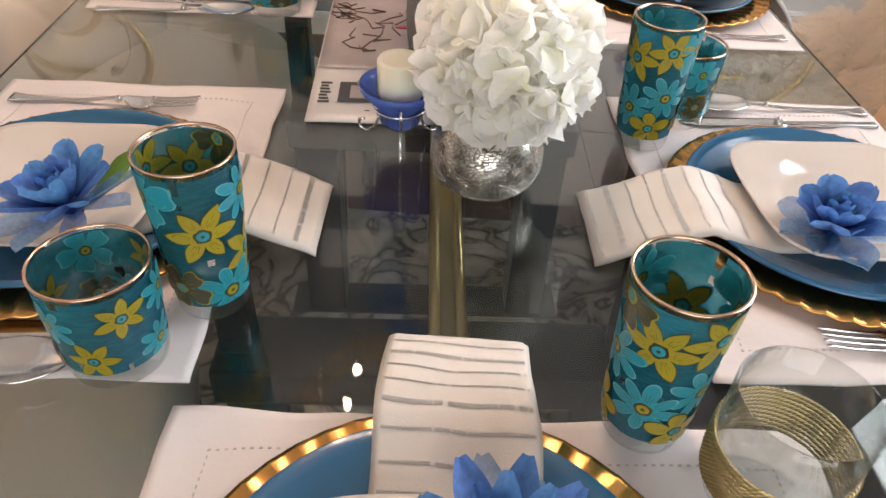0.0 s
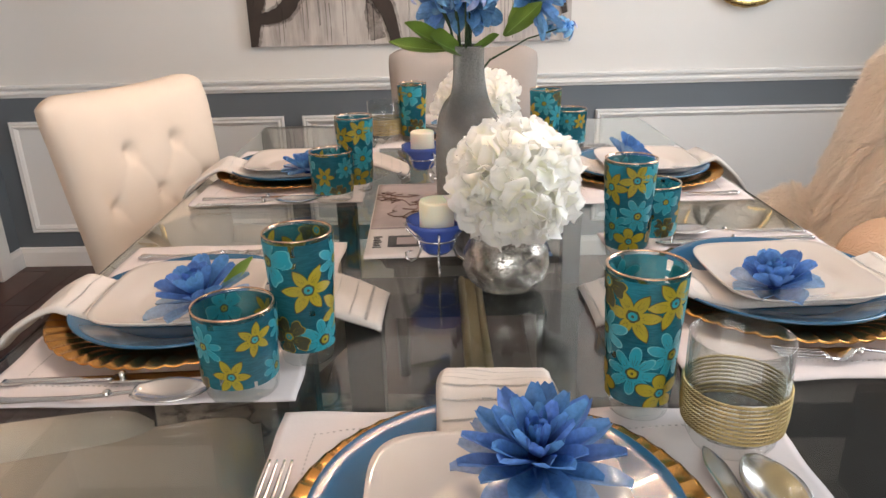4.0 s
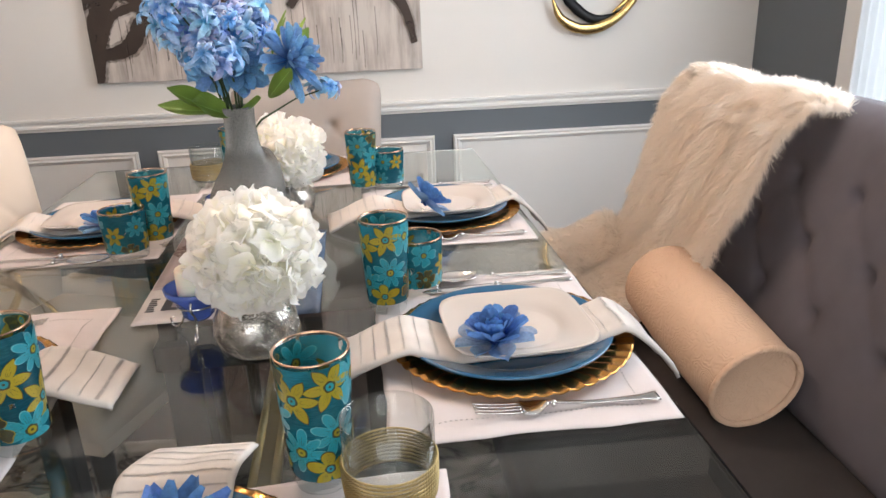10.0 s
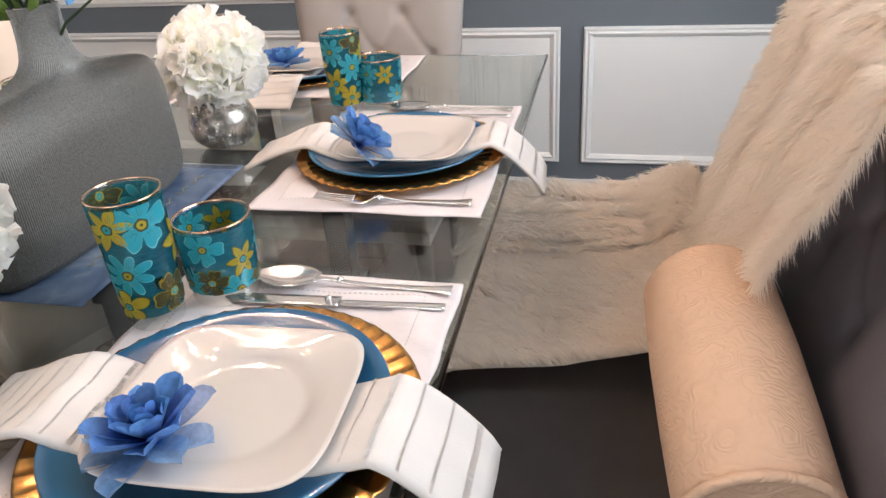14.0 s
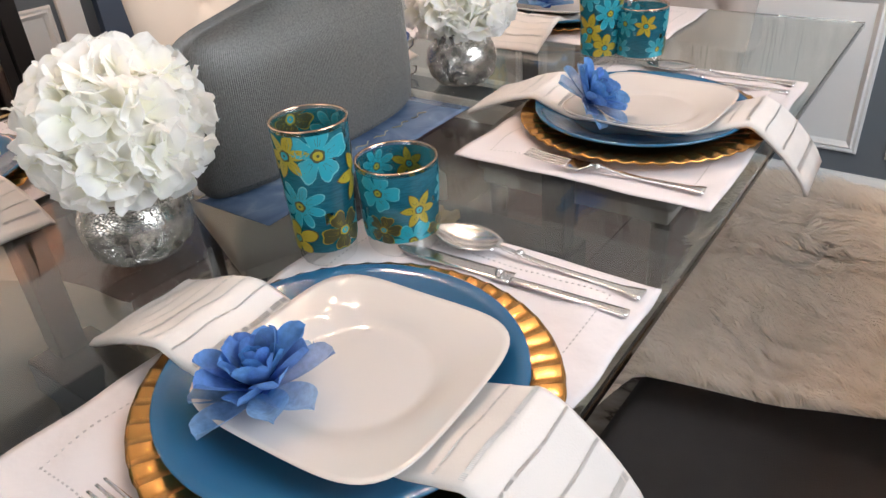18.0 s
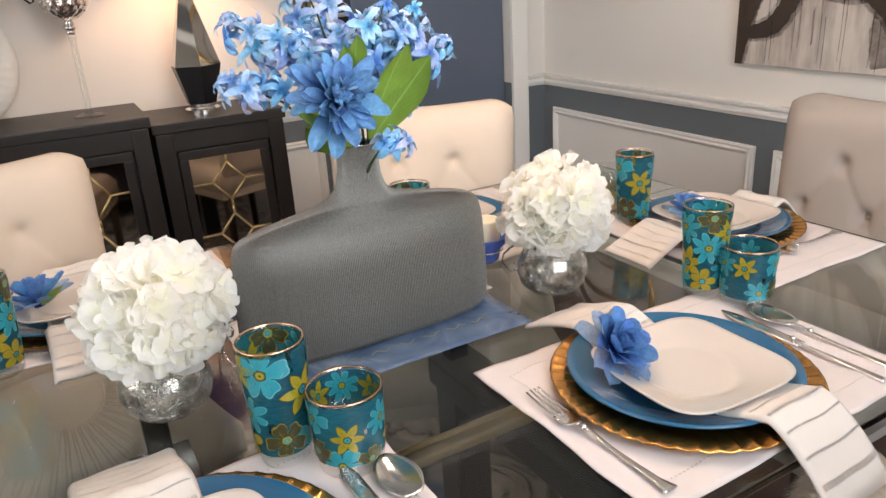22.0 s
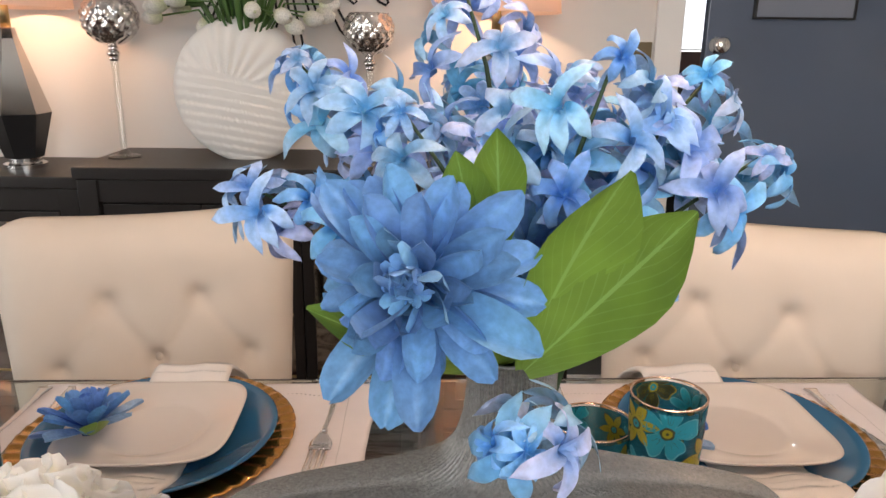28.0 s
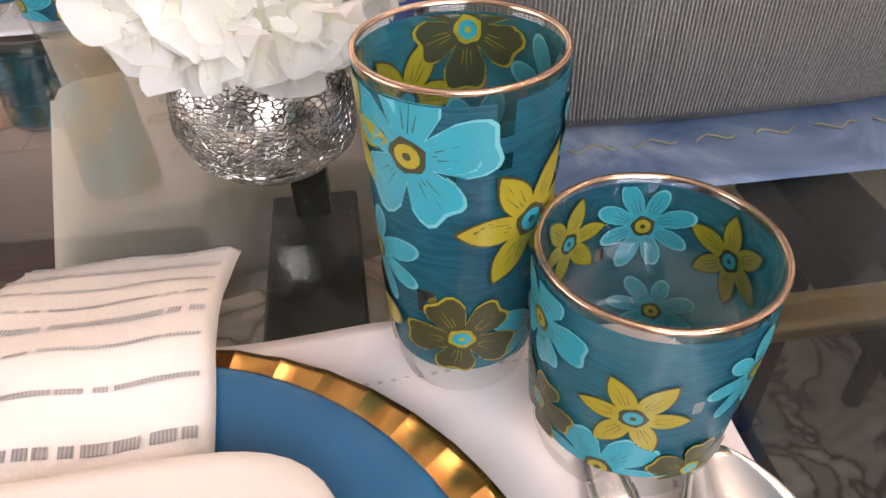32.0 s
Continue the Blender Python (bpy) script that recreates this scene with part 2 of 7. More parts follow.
def petal_mat(name, base, tip, rough=0.6, spot=None, through=0.25, hue=0.012, shade=(0.78, 1.18)):
    """Silk petals: the colour runs from the petal's foot to its tip along the mesh's own length (u)."""
    m = bpy.data.materials.new(name)
    m.use_nodes = True
    b = bsdf(m)
    b.inputs["Roughness"].default_value = rough
    uv = node(m, "ShaderNodeUVMap")
    sep = node(m, "ShaderNodeSeparateXYZ")
    wire(m, uv.outputs[0], sep.inputs[0])
    co = node(m, "ShaderNodeTexCoord")
    nz = node(m, "ShaderNodeTexNoise", Scale=70.0, Detail=5.0)
    wire(m, co.outputs["Object"], nz.inputs["Vector"])
    add = node(m, "ShaderNodeMath")
    add.operation = "MULTIPLY_ADD"
    wire(m, nz.outputs[0], add.inputs[0])
    add.inputs[1].default_value = 0.5
    wire(m, sep.outputs[0], add.inputs[2])
    ramp = node(m, "ShaderNodeValToRGB")
    e = ramp.color_ramp.elements
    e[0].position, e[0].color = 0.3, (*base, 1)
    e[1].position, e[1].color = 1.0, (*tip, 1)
    if spot:
        k = e.new(0.12)
        k.color = (*spot, 1)
    wire(m, add.outputs[0], ramp.inputs[0])
    info = node(m, "ShaderNodeObjectInfo")
    hsv = node(m, "ShaderNodeHueSaturation")
    hu, rnd = node(m, "ShaderNodeMapRange"), node(m, "ShaderNodeMath")
    rnd.operation = "FRACT"
    mu = node(m, "ShaderNodeMath")
    mu.operation = "MULTIPLY"
    wire(m, info.outputs["Random"], mu.inputs[0])
    mu.inputs[1].default_value = 17.3
    wire(m, mu.outputs[0], rnd.inputs[0])
    wire(m, rnd.outputs[0], hu.inputs[0])
    hu.inputs[3].default_value, hu.inputs[4].default_value = 0.5 - hue, 0.5 + hue
    wire(m, hu.outputs[0], hsv.inputs["Hue"])
    mr = node(m, "ShaderNodeMapRange")
    mr.inputs[3].default_value, mr.inputs[4].default_value = shade
    wire(m, info.outputs["Random"], mr.inputs[0])
    fine = node(m, "ShaderNodeTexNoise", Scale=240.0, Detail=3.0)
    wire(m, co.outputs["Object"], fine.inputs["Vector"])
    streak = node(m, "ShaderNodeMapRange")
    streak.inputs[1].default_value, streak.inputs[2].default_value = 0.3, 0.7
    streak.inputs[3].default_value, streak.inputs[4].default_value = 1 - 0.4 * (shade[1] - shade[0]), 1 + 0.4 * (shade[1] - shade[0])
    wire(m, fine.outputs[0], streak.inputs[0])
    both = node(m, "ShaderNodeMath")
    both.operation = "MULTIPLY"
    wire(m, mr.outputs[0], both.inputs[0])
    wire(m, streak.outputs[0], both.inputs[1])
    wire(m, both.outputs[0], hsv.inputs["Value"])
    weave = node(m, "ShaderNodeBump", Strength=0.25, Distance=0.001)
    wire(m, fine.outputs[0], weave.inputs["Height"])
    wire(m, weave.outputs[0], b.inputs["Normal"])
    wire(m, ramp.outputs[0], hsv.inputs["Color"])
    wire(m, hsv.outputs[0], b.inputs["Base Color"])
    b.inputs["Subsurface Weight"].default_value = 0.0
    tr = node(m, "ShaderNodeBsdfTranslucent")
    wire(m, hsv.outputs[0], tr.inputs[0])
    mix = node(m, "ShaderNodeMixShader")
    mix.inputs[0].default_value = through
    wire(m, b.outputs[0], mix.inputs[1])
    wire(m, tr.outputs[0], mix.inputs[2])
    wire(m, mix.outputs[0], m.node_tree.nodes["Material Output"].inputs[0])
    return m


M_PETALW = petal_mat("white_silk_petal", (0.97, 0.955, 0.80), (0.985, 0.97, 0.945), through=0.60, shade=(0.99, 1.01))
M_PETALB = petal_mat("blue_silk_petal", (0.011, 0.055, 0.28), (0.12, 0.28, 0.61), through=0.33)
M_LILAC = petal_mat("light_blue_silk_petal", (0.07, 0.26, 0.56), (0.36, 0.52, 0.76), spot=(0.36, 0.64, 0.54), hue=0.025, through=0.15, rough=0.42)


def let_through(m, share):
    """Lets hairs pass light on to those behind them."""
    tr, mx = node(m, "ShaderNodeBsdfTranslucent"), node(m, "ShaderNodeMixShader")
    tr.inputs[0].default_value = (0.97, 0.91, 0.84, 1)
    mx.inputs[0].default_value = share
    wire(m, bsdf(m).outputs[0], mx.inputs[1])
    wire(m, tr.outputs[0], mx.inputs[2])
    wire(m, mx.outputs[0], m.node_tree.nodes["Material Output"].inputs[0])


let_through(M_FUR, 0.68)


def leaf_veins(m):
    """A pale midrib and side veins along the leaf's own length."""
    uv, sep = node(m, "ShaderNodeUVMap"), node(m, "ShaderNodeSeparateXYZ")
    wire(m, uv.outputs[0], sep.inputs[0])
    a, bb, c, d, e, f, g = (node(m, "ShaderNodeMath") for _ in range(7))
    a.operation, a.inputs[1].default_value = "SUBTRACT", 0.5
    wire(m, sep.outputs[1], a.inputs[0])
    bb.operation = "ABSOLUTE"
    wire(m, a.outputs[0], bb.inputs[0])
    c.operation, c.inputs[1].default_value = "MULTIPLY_ADD", -55.0
    wire(m, bb.outputs[0], c.inputs[0])
    d.operation, d.inputs[1].default_value = "MULTIPLY", 60.0
    wire(m, sep.outputs[0], d.inputs[0])
    wire(m, d.outputs[0], c.inputs[2])
    e.operation = "SINE"
    wire(m, c.outputs[0], e.inputs[0])
    f.operation, f.inputs[1].default_value = "GREATER_THAN", 0.93
    wire(m, e.outputs[0], f.inputs[0])
    g.operation, g.inputs[1].default_value = "LESS_THAN", 0.022
    wire(m, bb.outputs[0], g.inputs[0])
    top = node(m, "ShaderNodeMath")
    top.operation = "MULTIPLY_ADD"
    wire(m, f.outputs[0], top.inputs[0])
    top.inputs[1].default_value = 0.35
    wire(m, g.outputs[0], top.inputs[2])
    mix = node(m, "ShaderNodeMix")
    mix.data_type = "RGBA"
    wire(m, top.outputs[0], mix.inputs[0])
    wire(m, bsdf(m).inputs["Base Color"].links[0].from_socket, mix.inputs[6])
    mix.inputs[7].default_value = (0.24, 0.38, 0.09, 1)
    wire(m, mix.outputs[2], bsdf(m).inputs["Base Color"])


leaf_veins(M_LEAF)

# ---- mesh helpers ----
def part(name, bm, material, parent, label="", smooth=True, kind=""):
    me = bpy.data.meshes.new(name)
    if smooth:
        for f in bm.faces:
            f.smooth = True
    bm.to_mesh(me)
    bm.free()
    for x in material if isinstance(material, (list, tuple)) else [material]:
        me.materials.append(x)
    ob = new(name, me)
    if parent:
        ob.parent = parent
    if label:
        ob["label"] = label
    if kind:
        ob["kind"] = kind
    return ob


def thing(name, m, label, category, group="", kind=""):
    ob = new(name)
    ob.empty_display_size = 0.05
    ob.matrix_basis = m
    return tagged(ob, label, category, group, kind)


def again(ob, parent, m):
    """Another piece on the same mesh."""
    o = ob.copy()
    scene.collection.objects.link(o)
    o.parent = parent
    o.matrix_basis = m
    return o


def box(bm, x0, x1, y0, y1, z0, z1, bevel=0.0, m=None):
    r = bmesh.ops.create_cube(bm, size=1.0)
    vs = r["verts"]
    for v in vs:
        v.co = Vector(((x0 + x1) / 2 + v.co.x * (x1 - x0), (y0 + y1) / 2 + v.co.y * (y1 - y0), (z0 + z1) / 2 + v.co.z * (z1 - z0)))
    if bevel:
        es = list({e for v in vs for e in v.link_edges})
        q = bmesh.ops.bevel(bm, geom=es, offset=bevel, segments=2, affect="EDGES", profile=0.6)
        vs = list({v for f in q["faces"] for v in f.verts} | {v for v in vs if v.is_valid})
    if m:
        for v in vs:
            v.co = m @ v.co
    return vs


def boxes(*rows, bevel=0.003):
    bm = bmesh.new()
    for r in rows:
        box(bm, *r, bevel=bevel)
    return bm


def lathe(profile, seg=40, bm=None, cap=False):
    """A solid of revolution round z from (radius, height) pairs."""
    bm = bm or bmesh.new()
    rings = []
    for r, z in profile:
        rings.append([bm.verts.new((r * math.cos(2 * math.pi * i / seg), r * math.sin(2 * math.pi * i / seg), z)) for i in range(seg)] if r > 1e-6 else [bm.verts.new((0, 0, z))])
    for a, b in zip(rings, rings[1:]):
        for i in range(seg):
            j = (i + 1) % seg
            if len(a) == 1 and len(b) == 1:
                continue
            if len(a) == 1:
                bm.faces.new((a[0], b[j], b[i]))
            elif len(b) == 1:
                bm.faces.new((a[i], a[j], b[0]))
            else:
                bm.faces.new((a[i], a[j], b[j], b[i]))
    bmesh.ops.recalc_face_normals(bm, faces=bm.faces[:])
    return bm


def tube(path, radius, seg=8, bm=None, ends=True):
    """A round bar along points; radius may be a list."""
    bm = bm or bmesh.new()
    pts = [Vector(p) for p in path]
    rad = radius if isinstance(radius, (list, tuple)) else [radius] * len(pts)
    rings, side = [], None
    for i, p in enumerate(pts):
        d = (pts[min(i + 1, len(pts) - 1)] - pts[max(i - 1, 0)]).normalized()
        if side is None:
            side = d.cross(Vector((0, 0, 1)) if abs(d.z) < 0.9 else Vector((1, 0, 0))).normalized()
        side = (side - d * side.dot(d)).normalized()
        up = d.cross(side)
        rings.append([bm.verts.new(p + rad[i] * (math.cos(2 * math.pi * k / seg) * side + math.sin(2 * math.pi * k / seg) * up)) for k in range(seg)])
    for a, b in zip(rings, rings[1:]):
        for k in range(seg):
            bm.faces.new((a[k], a[(k + 1) % seg], b[(k + 1) % seg], b[k]))
    if ends:
        bm.faces.new(rings[0][::-1])
        bm.faces.new(rings[-1])
    return bm


def sheet(nu, nv, f, bm=None, thick=0.0, closed=False, uv=False):
    """A surface f(u, v), u and v from 0 to 1, given a thickness downwards along its normals if wanted."""
    bm = bm or bmesh.new()
    g = [[bm.verts.new(f(i / nu, j / nv)) for j in range(nv + 1)] for i in range(nu + 1)]
    fs = []
    lay = bm.loops.layers.uv.verify() if uv else None
    for i in range(nu):
        for j in range(nv):
            fc = bm.faces.new((g[i][j], g[i + 1][j], g[i + 1][j + 1], g[i][j + 1]))
            fs.append(fc)
            if uv:
                for lp, (a, b) in zip(fc.loops, ((i, j), (i + 1, j), (i + 1, j + 1), (i, j + 1))):
                    lp[lay].uv = (a / nu, b / nv)
    if thick:
        bmesh.ops.recalc_face_normals(bm, faces=fs)
        bmesh.ops.solidify(bm, geom=fs, thickness=thick)
    return bm


def petal(length, width, cup=0.3, curl=0.3, point=0.5, n=5, w=4, foot=0.25, blunt=False, crease=0.0):
    """One petal along +x from the origin, cupped across and curled up along its length; its foot is narrow."""
    def f(u, v):
        s = 2 * v - 1
        half = width / 2 * (foot + (1 - foot) * math.sin(math.pi * min(1, u * 0.72 + 0.02)) ** 0.8) * (1 - max(0, (u - 0.6) / 0.4) ** 2 * (0.35 + 0.6 * point))
        if blunt:   # broad, with a round end
            half = width / 2 * (foot + (1 - foot) * math.sin(math.pi / 2 * min(1, u / 0.62))) * math.sqrt(max(0.03, 1 - max(0, (u - 0.62) / 0.38) ** 2.4))
        a = curl * u
        x = length * (math.sin(a) / a if abs(a) > 1e-4 else 1) * u
        z = length * u * (1 - math.cos(a)) / a if abs(a) > 1e-4 else 0
        return Vector((x, s * half, z + cup * half * (s * s) - 0.05 * width * (1 - abs(s)) * (u > 0.1) - crease * width * math.exp(-(s / 0.3) ** 2) * u))
    return sheet(n, w, f, uv=True)


def welded(bm, near):
    """Joins the petals of a floret at its heart."""
    for v in bm.verts:
        if v.co.length < near:
            v.co = Vector((0, 0, 0))
    bmesh.ops.remove_doubles(bm, verts=bm.verts[:], dist=0.00005)
    return bm


def noise1(*p):
    return noise.noise(Vector(p))


def T(x, y, z, rz=0.0):
    return pose(x, y, z, 0, 0, rz)

# ---- the room ----
XW, XE, YN, YS, ZC = -1.73, 2.03, 2.85, -1.75, 2.7   # inner faces of the walls, and the ceiling
WT = 0.12
floor = part("floor", boxes((XW - 2.6, XE + WT, YS - WT, YN + WT, -0.06, -0.006), bevel=0), M_FLOORW, None, smooth=False)
tagged(floor, "dark hardwood floor of the dining room", "floor", kind="structure")
plank = part("plank", boxes((-0.6, 0.6, -0.0615, 0.0615, -0.006, 0.0), bevel=0.0012), M_FLOORW, floor, smooth=False)
rows = int((XE - XW) / 0.125)
random.seed(3)
first = True
for i in range(rows):
    x = XW + 0.02 + i * 0.125 + 0.0625
    y = YS - random.random() * 1.15
    while y < YN:
        a, b = max(y, YS), min(y + 1.2, YN)
        if b - a > 0.05:
            m = Matrix.Translation((x, (a + b) / 2, 0)) @ Matrix.Rotation(radians(90), 4, "Z") @ Matrix.Diagonal(((b - a - 0.002) / 1.2, 1, 1, 1))
            if first:
                plank.matrix_basis, first = m, False
            else:
                again(plank, floor, m)
        y += 1.2

rug = thing("area_rug", T(0.17, 0.97, 0.0, -3), "grey and white marbled area rug under the dining table", "rug")
part("rug_surface", sheet(60, 80, lambda u, v: Vector((-0.95 + 1.9 * u, -0.74 + 1.48 * v, 0.011 + 0.001 * noise1(u * 60, v * 80, 0))), thick=0.009), M_RUG, rug)

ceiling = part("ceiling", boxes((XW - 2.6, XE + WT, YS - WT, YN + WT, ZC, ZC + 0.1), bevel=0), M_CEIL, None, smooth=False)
tagged(ceiling, "plain painted ceiling, greyed to dim its bounce and reflection", "ceiling", kind="structure")

RAIL0, RAIL1 = 0.733, 0.783


def wall(name, x0, x1, y0, y1, z0, z1, material, label):
    ob = part(name, boxes((x0, x1, y0, y1, z0, z1), bevel=0), material, None, smooth=False)
    return tagged(ob, label, "wall", kind="structure")


# north wall: white above the chair rail, slate grey below
wall("wall_north", XW - WT, XE + WT, YN, YN + WT, 0.76, ZC, M_WALL, "off-white painted wall above the chair rail")
wall("wall_north_dado", XW - WT, XE + WT, YN, YN + WT, 0, 0.76, M_GREY, "slate grey painted dado below the chair rail")
# east wall with its window opening
WY0, WY1, WZ0, WZ1 = 0.55, 2.17, 0.70, 2.42
wall("wall_east", XE, XE + WT, WY1, YN, 0, ZC, M_GREY, "grey painted wall beside the window")
wall("wall_east_near", XE, XE + WT, YS, WY0, 0, ZC, M_GREY, "grey painted wall past the window")
wall("wall_east_sill", XE, XE + WT, WY0, WY1, 0, WZ0, M_GREY, "grey painted wall under the window")
wall("wall_east_head", XE, XE + WT, WY0, WY1, WZ1, ZC, M_GREY, "grey painted wall over the window")
# south side is unseen; this window opening is added for the fill light
SX0, SX1, SZ0, SZ1 = -0.68, 1.48, 0.68, 2.22
wall("wall_south", XW - WT, SX0, YS - WT, YS, 0, ZC, M_WALL, "plain painted wall behind the head of the table")
wall("wall_south_end", SX1, XE + WT, YS - WT, YS, 0, ZC, M_WALL, "plain painted wall past the added window")
wall("wall_south_sill", SX0, SX1, YS - WT, YS, 0, SZ0, M_WALL, "plain painted wall under the added window")
wall("wall_south_head", SX0, SX1, YS - WT, YS, SZ1, ZC, M_WALL, "plain painted wall over the added window")
# west wall, with the doorway to the hall
DY0, DY1, DZ = 1.82, 2.66, 2.06
wall("wall_west", XW - WT, XW, YS, DY0, 0.76, ZC, M_WALL, "off-white painted wall behind the sideboard")
wall("wall_west_dado", XW - WT, XW, YS, DY0, 0, 0.76, M_GREY, "slate grey painted dado behind the sideboard")
wall("wall_west_end", XW - WT, XW, DY1, YN, 0.76, ZC, M_WALL, "short off-white wall between door and corner")
wall("wall_west_end_dado", XW - WT, XW, DY1, YN, 0, 0.76, M_GREY, "short slate grey dado between door and corner")
wall("wall_west_head", XW - WT, XW, DY0, DY1, DZ, ZC, M_WALL, "wall above the doorway")
# the hall behind
wall("hall_wall_north", XW - 2.5, XW - WT, YN, YN + WT, 0, ZC, M_WALL, "plain hall wall")
wall("hall_wall_west", XW - 2.6, XW - 2.5, YS, 2.35, 0, ZC, M_WALL, "plain hall wall")
wall("hall_wall_west_sill", XW - 2.6, XW - 2.5, 2.35, YN + WT, 0, 1.2, M_WALL, "hall wall under the far window")
wall("hall_wall_west_head", XW - 2.6, XW - 2.5, 2.35, YN + WT, 2.2, ZC, M_WALL, "hall wall over the far window")
wall("hall_wall_south", XW - 2.5, XW - WT, YS - WT, YS, 0, ZC, M_WALL, "plain hall wall")


def rail_profile(bm, a, b, inward, z0, rows):
    """A moulding along a -> b (points in plan) whose profile rows are (stand-off, height)."""
    a, b, n = Vector(a), Vector(b), Vector(inward)
    prev = None
    for p in (a, b):
        ring = [bm.verts.new((p.x + n.x * d, p.y + n.y * d, z0 + h)) for d, h in rows]
        if prev:
            for i in range(len(rows) - 1):
                bm.faces.new((prev[i], prev[i + 1], ring[i + 1], ring[i]))
        bm.faces.new(ring if prev else ring[::-1])
        prev = ring
    bmesh.ops.recalc_face_normals(bm, faces=bm.faces[:])
    return bm


CHAIR_RAIL = ((0, 0), (0.008, 0), (0.010, 0.008), (0.018, 0.013), (0.018, 0.022), (0.012, 0.026), (0.012, 0.032), (0.024, 0.038), (0.026, 0.044), (0.026, 0.05), (0, 0.05))
BASE = ((0, 0), (0.016, 0), (0.016, 0.065), (0.012, 0.075), (0.009, 0.083), (0, 0.086))


def trim(name, rows, z0, spans, label):
    for a, b, n in spans:
        ob = part(name, rail_profile(bmesh.new(), a, b, n, z0, rows), M_TRIM, None, smooth=False)
        tagged(ob, label, "trim", kind="structure")


SPANS = (((XW, YN), (XE, YN), (0, -1)), ((XE, WY1 + 0.1), (XE, YN), (-1, 0)), ((XW, YS), (XW, DY0 - 0.085), (1, 0)), ((XW, DY1 + 0.085), (XW, YN), (1, 0)))
trim("chair_rail", CHAIR_RAIL, RAIL0, SPANS, "white moulded chair rail along the wall")
trim("baseboard", BASE, 0.0, SPANS, "white baseboard along the wall")

# a slate cornice runs round the room and along the beam behind the head of the table
YB = -0.88
wall("ceiling_beam", XW, XE, YB - 0.14, YB, 2.25, ZC, M_WALL, "painted beam across the ceiling behind the table")
CORNICE = ((0, 0), (0.012, 0), (0.014, 0.02), (0.030, 0.05), (0.055, 0.10), (0.062, 0.13), (0.062, 0.15), (0, 0.15))
for a, b, n in (((XW, YB), (XW, YN), (1, 0)), ((XW, YN), (XE, YN), (0, -1)), ((XE, YB), (XW, YB), (0, 1))):
    ob = part("cornice", rail_profile(bmesh.new(), a, b, n, 2.26, CORNICE), M_GREY, None, smooth=False)
    tagged(ob, "slate grey painted cornice high on the wall", "trim", kind="structure")


def wall_panel(m, w, h):
    """Picture-frame moulding on the dado, white inside: x across, z up, -y out of the wall."""
    p = thing("wall_panel", m, "white picture-frame moulding panel on the grey dado", "wall panel", "dado panels", "structure")
    part("panel_field", boxes((0.02, w - 0.02, -0.004, 0.0, 0.02, h - 0.02), bevel=0), M_TRIM, p, smooth=False)
    bm = bmesh.new()
    loops = []
    for d, y in ((0, 0), (0, -0.010), (0.006, -0.016), (0.014, -0.012), (0.020, -0.018), (0.030, -0.010), (0.034, -0.004), (0.034, 0)):
        loops.append([bm.verts.new(c) for c in ((d, y, d), (w - d, y, d), (w - d, y, h - d), (d, y, h - d))])
    for a, b in zip(loops, loops[1:]):
        for i in range(4):
            bm.faces.new((a[i], a[(i + 1) % 4], b[(i + 1) % 4], b[i]))
    bmesh.ops.recalc_face_normals(bm, faces=bm.faces[:])
    part("moulding", bm, M_TRIM, p, smooth=False)
    return p


for x0, x1 in ((-1.65, -0.51), (-0.434, 0.682), (0.76, 1.91)):
    wall_panel(T(x0, YN, 0.155), x1 - x0, 0.48)
wall_panel(pose(XW, 1.715 - 0.36, 0.163, 0, 0, 90), 0.36, 0.484)
wall_panel(pose(XE, 2.80, 0.163, 0, 0, -90), 0.45, 0.484)

# doorway casing, and the slate door standing ajar into the hall
for y0, y1, z0, z1 in ((DY0 - 0.085, DY0, 0, DZ + 0.085), (DY1, DY1 + 0.085, 0, DZ + 0.085), (DY0, DY1, DZ, DZ + 0.085)):
    tagged(part("door_casing", boxes((XW, XW + 0.02, y0, y1, z0, z1), bevel=0.004), M_TRIM, None, smooth=False), "white door casing round the hall doorway", "trim", kind="structure")
door = thing("door_1", pose(XW - 0.05, DY1 - 0.005, 0, 0, 0, 0), "slate blue painted door standing slightly ajar", "door", kind="structure")
part("door_leaf", boxes((-0.04, 0.0, -0.737, 0.0, 0.01, DZ - 0.01), bevel=0.003), M_DOOR, door, smooth=False)
knob = part("knob", lathe([(0.0, 0.0), (0.026, 0.0), (0.026, 0.004), (0.009, 0.008), (0.009, 0.03), (0.024, 0.038), (0.027, 0.05), (0.02, 0.06), (0, 0.062)], 24), M_STEEL, door, "polished chrome knob")
knob.matrix_basis = pose(0.0, -0.702, 1.225, 0, 90, 0)

# window of the east wall: casing, frame, panes, sheer curtain
win = thing("window_1", Matrix.Identity(4), "white framed window with bright daylight", "window", kind="structure")
for y0, y1, z0, z1 in ((WY0 - 0.08, WY0, WZ0 - 0.08, WZ1 + 0.08), (WY1, WY1 + 0.08, WZ0 - 0.08, WZ1 + 0.08), (WY0, WY1, WZ1, WZ1 + 0.08), (WY0, WY1, WZ0 - 0.08, WZ0)):
    part("window_frame", boxes((XE - 0.02, XE, y0, y1, z0, z1), bevel=0.004), M_TRIM, win, smooth=False)
for i in range(4):
    y = WY0 + (WY1 - WY0) * i / 3
    part("mullion", boxes((XE + 0.04, XE + 0.07, max(WY0, y - 0.02), min(WY1, y + 0.02), WZ0, WZ1), bevel=0.003), M_TRIM, win, smooth=False)
part("transom", boxes((XE + 0.045, XE + 0.065, WY0, WY1, 1.545, 1.575), bevel=0.003), M_TRIM, win, smooth=False)
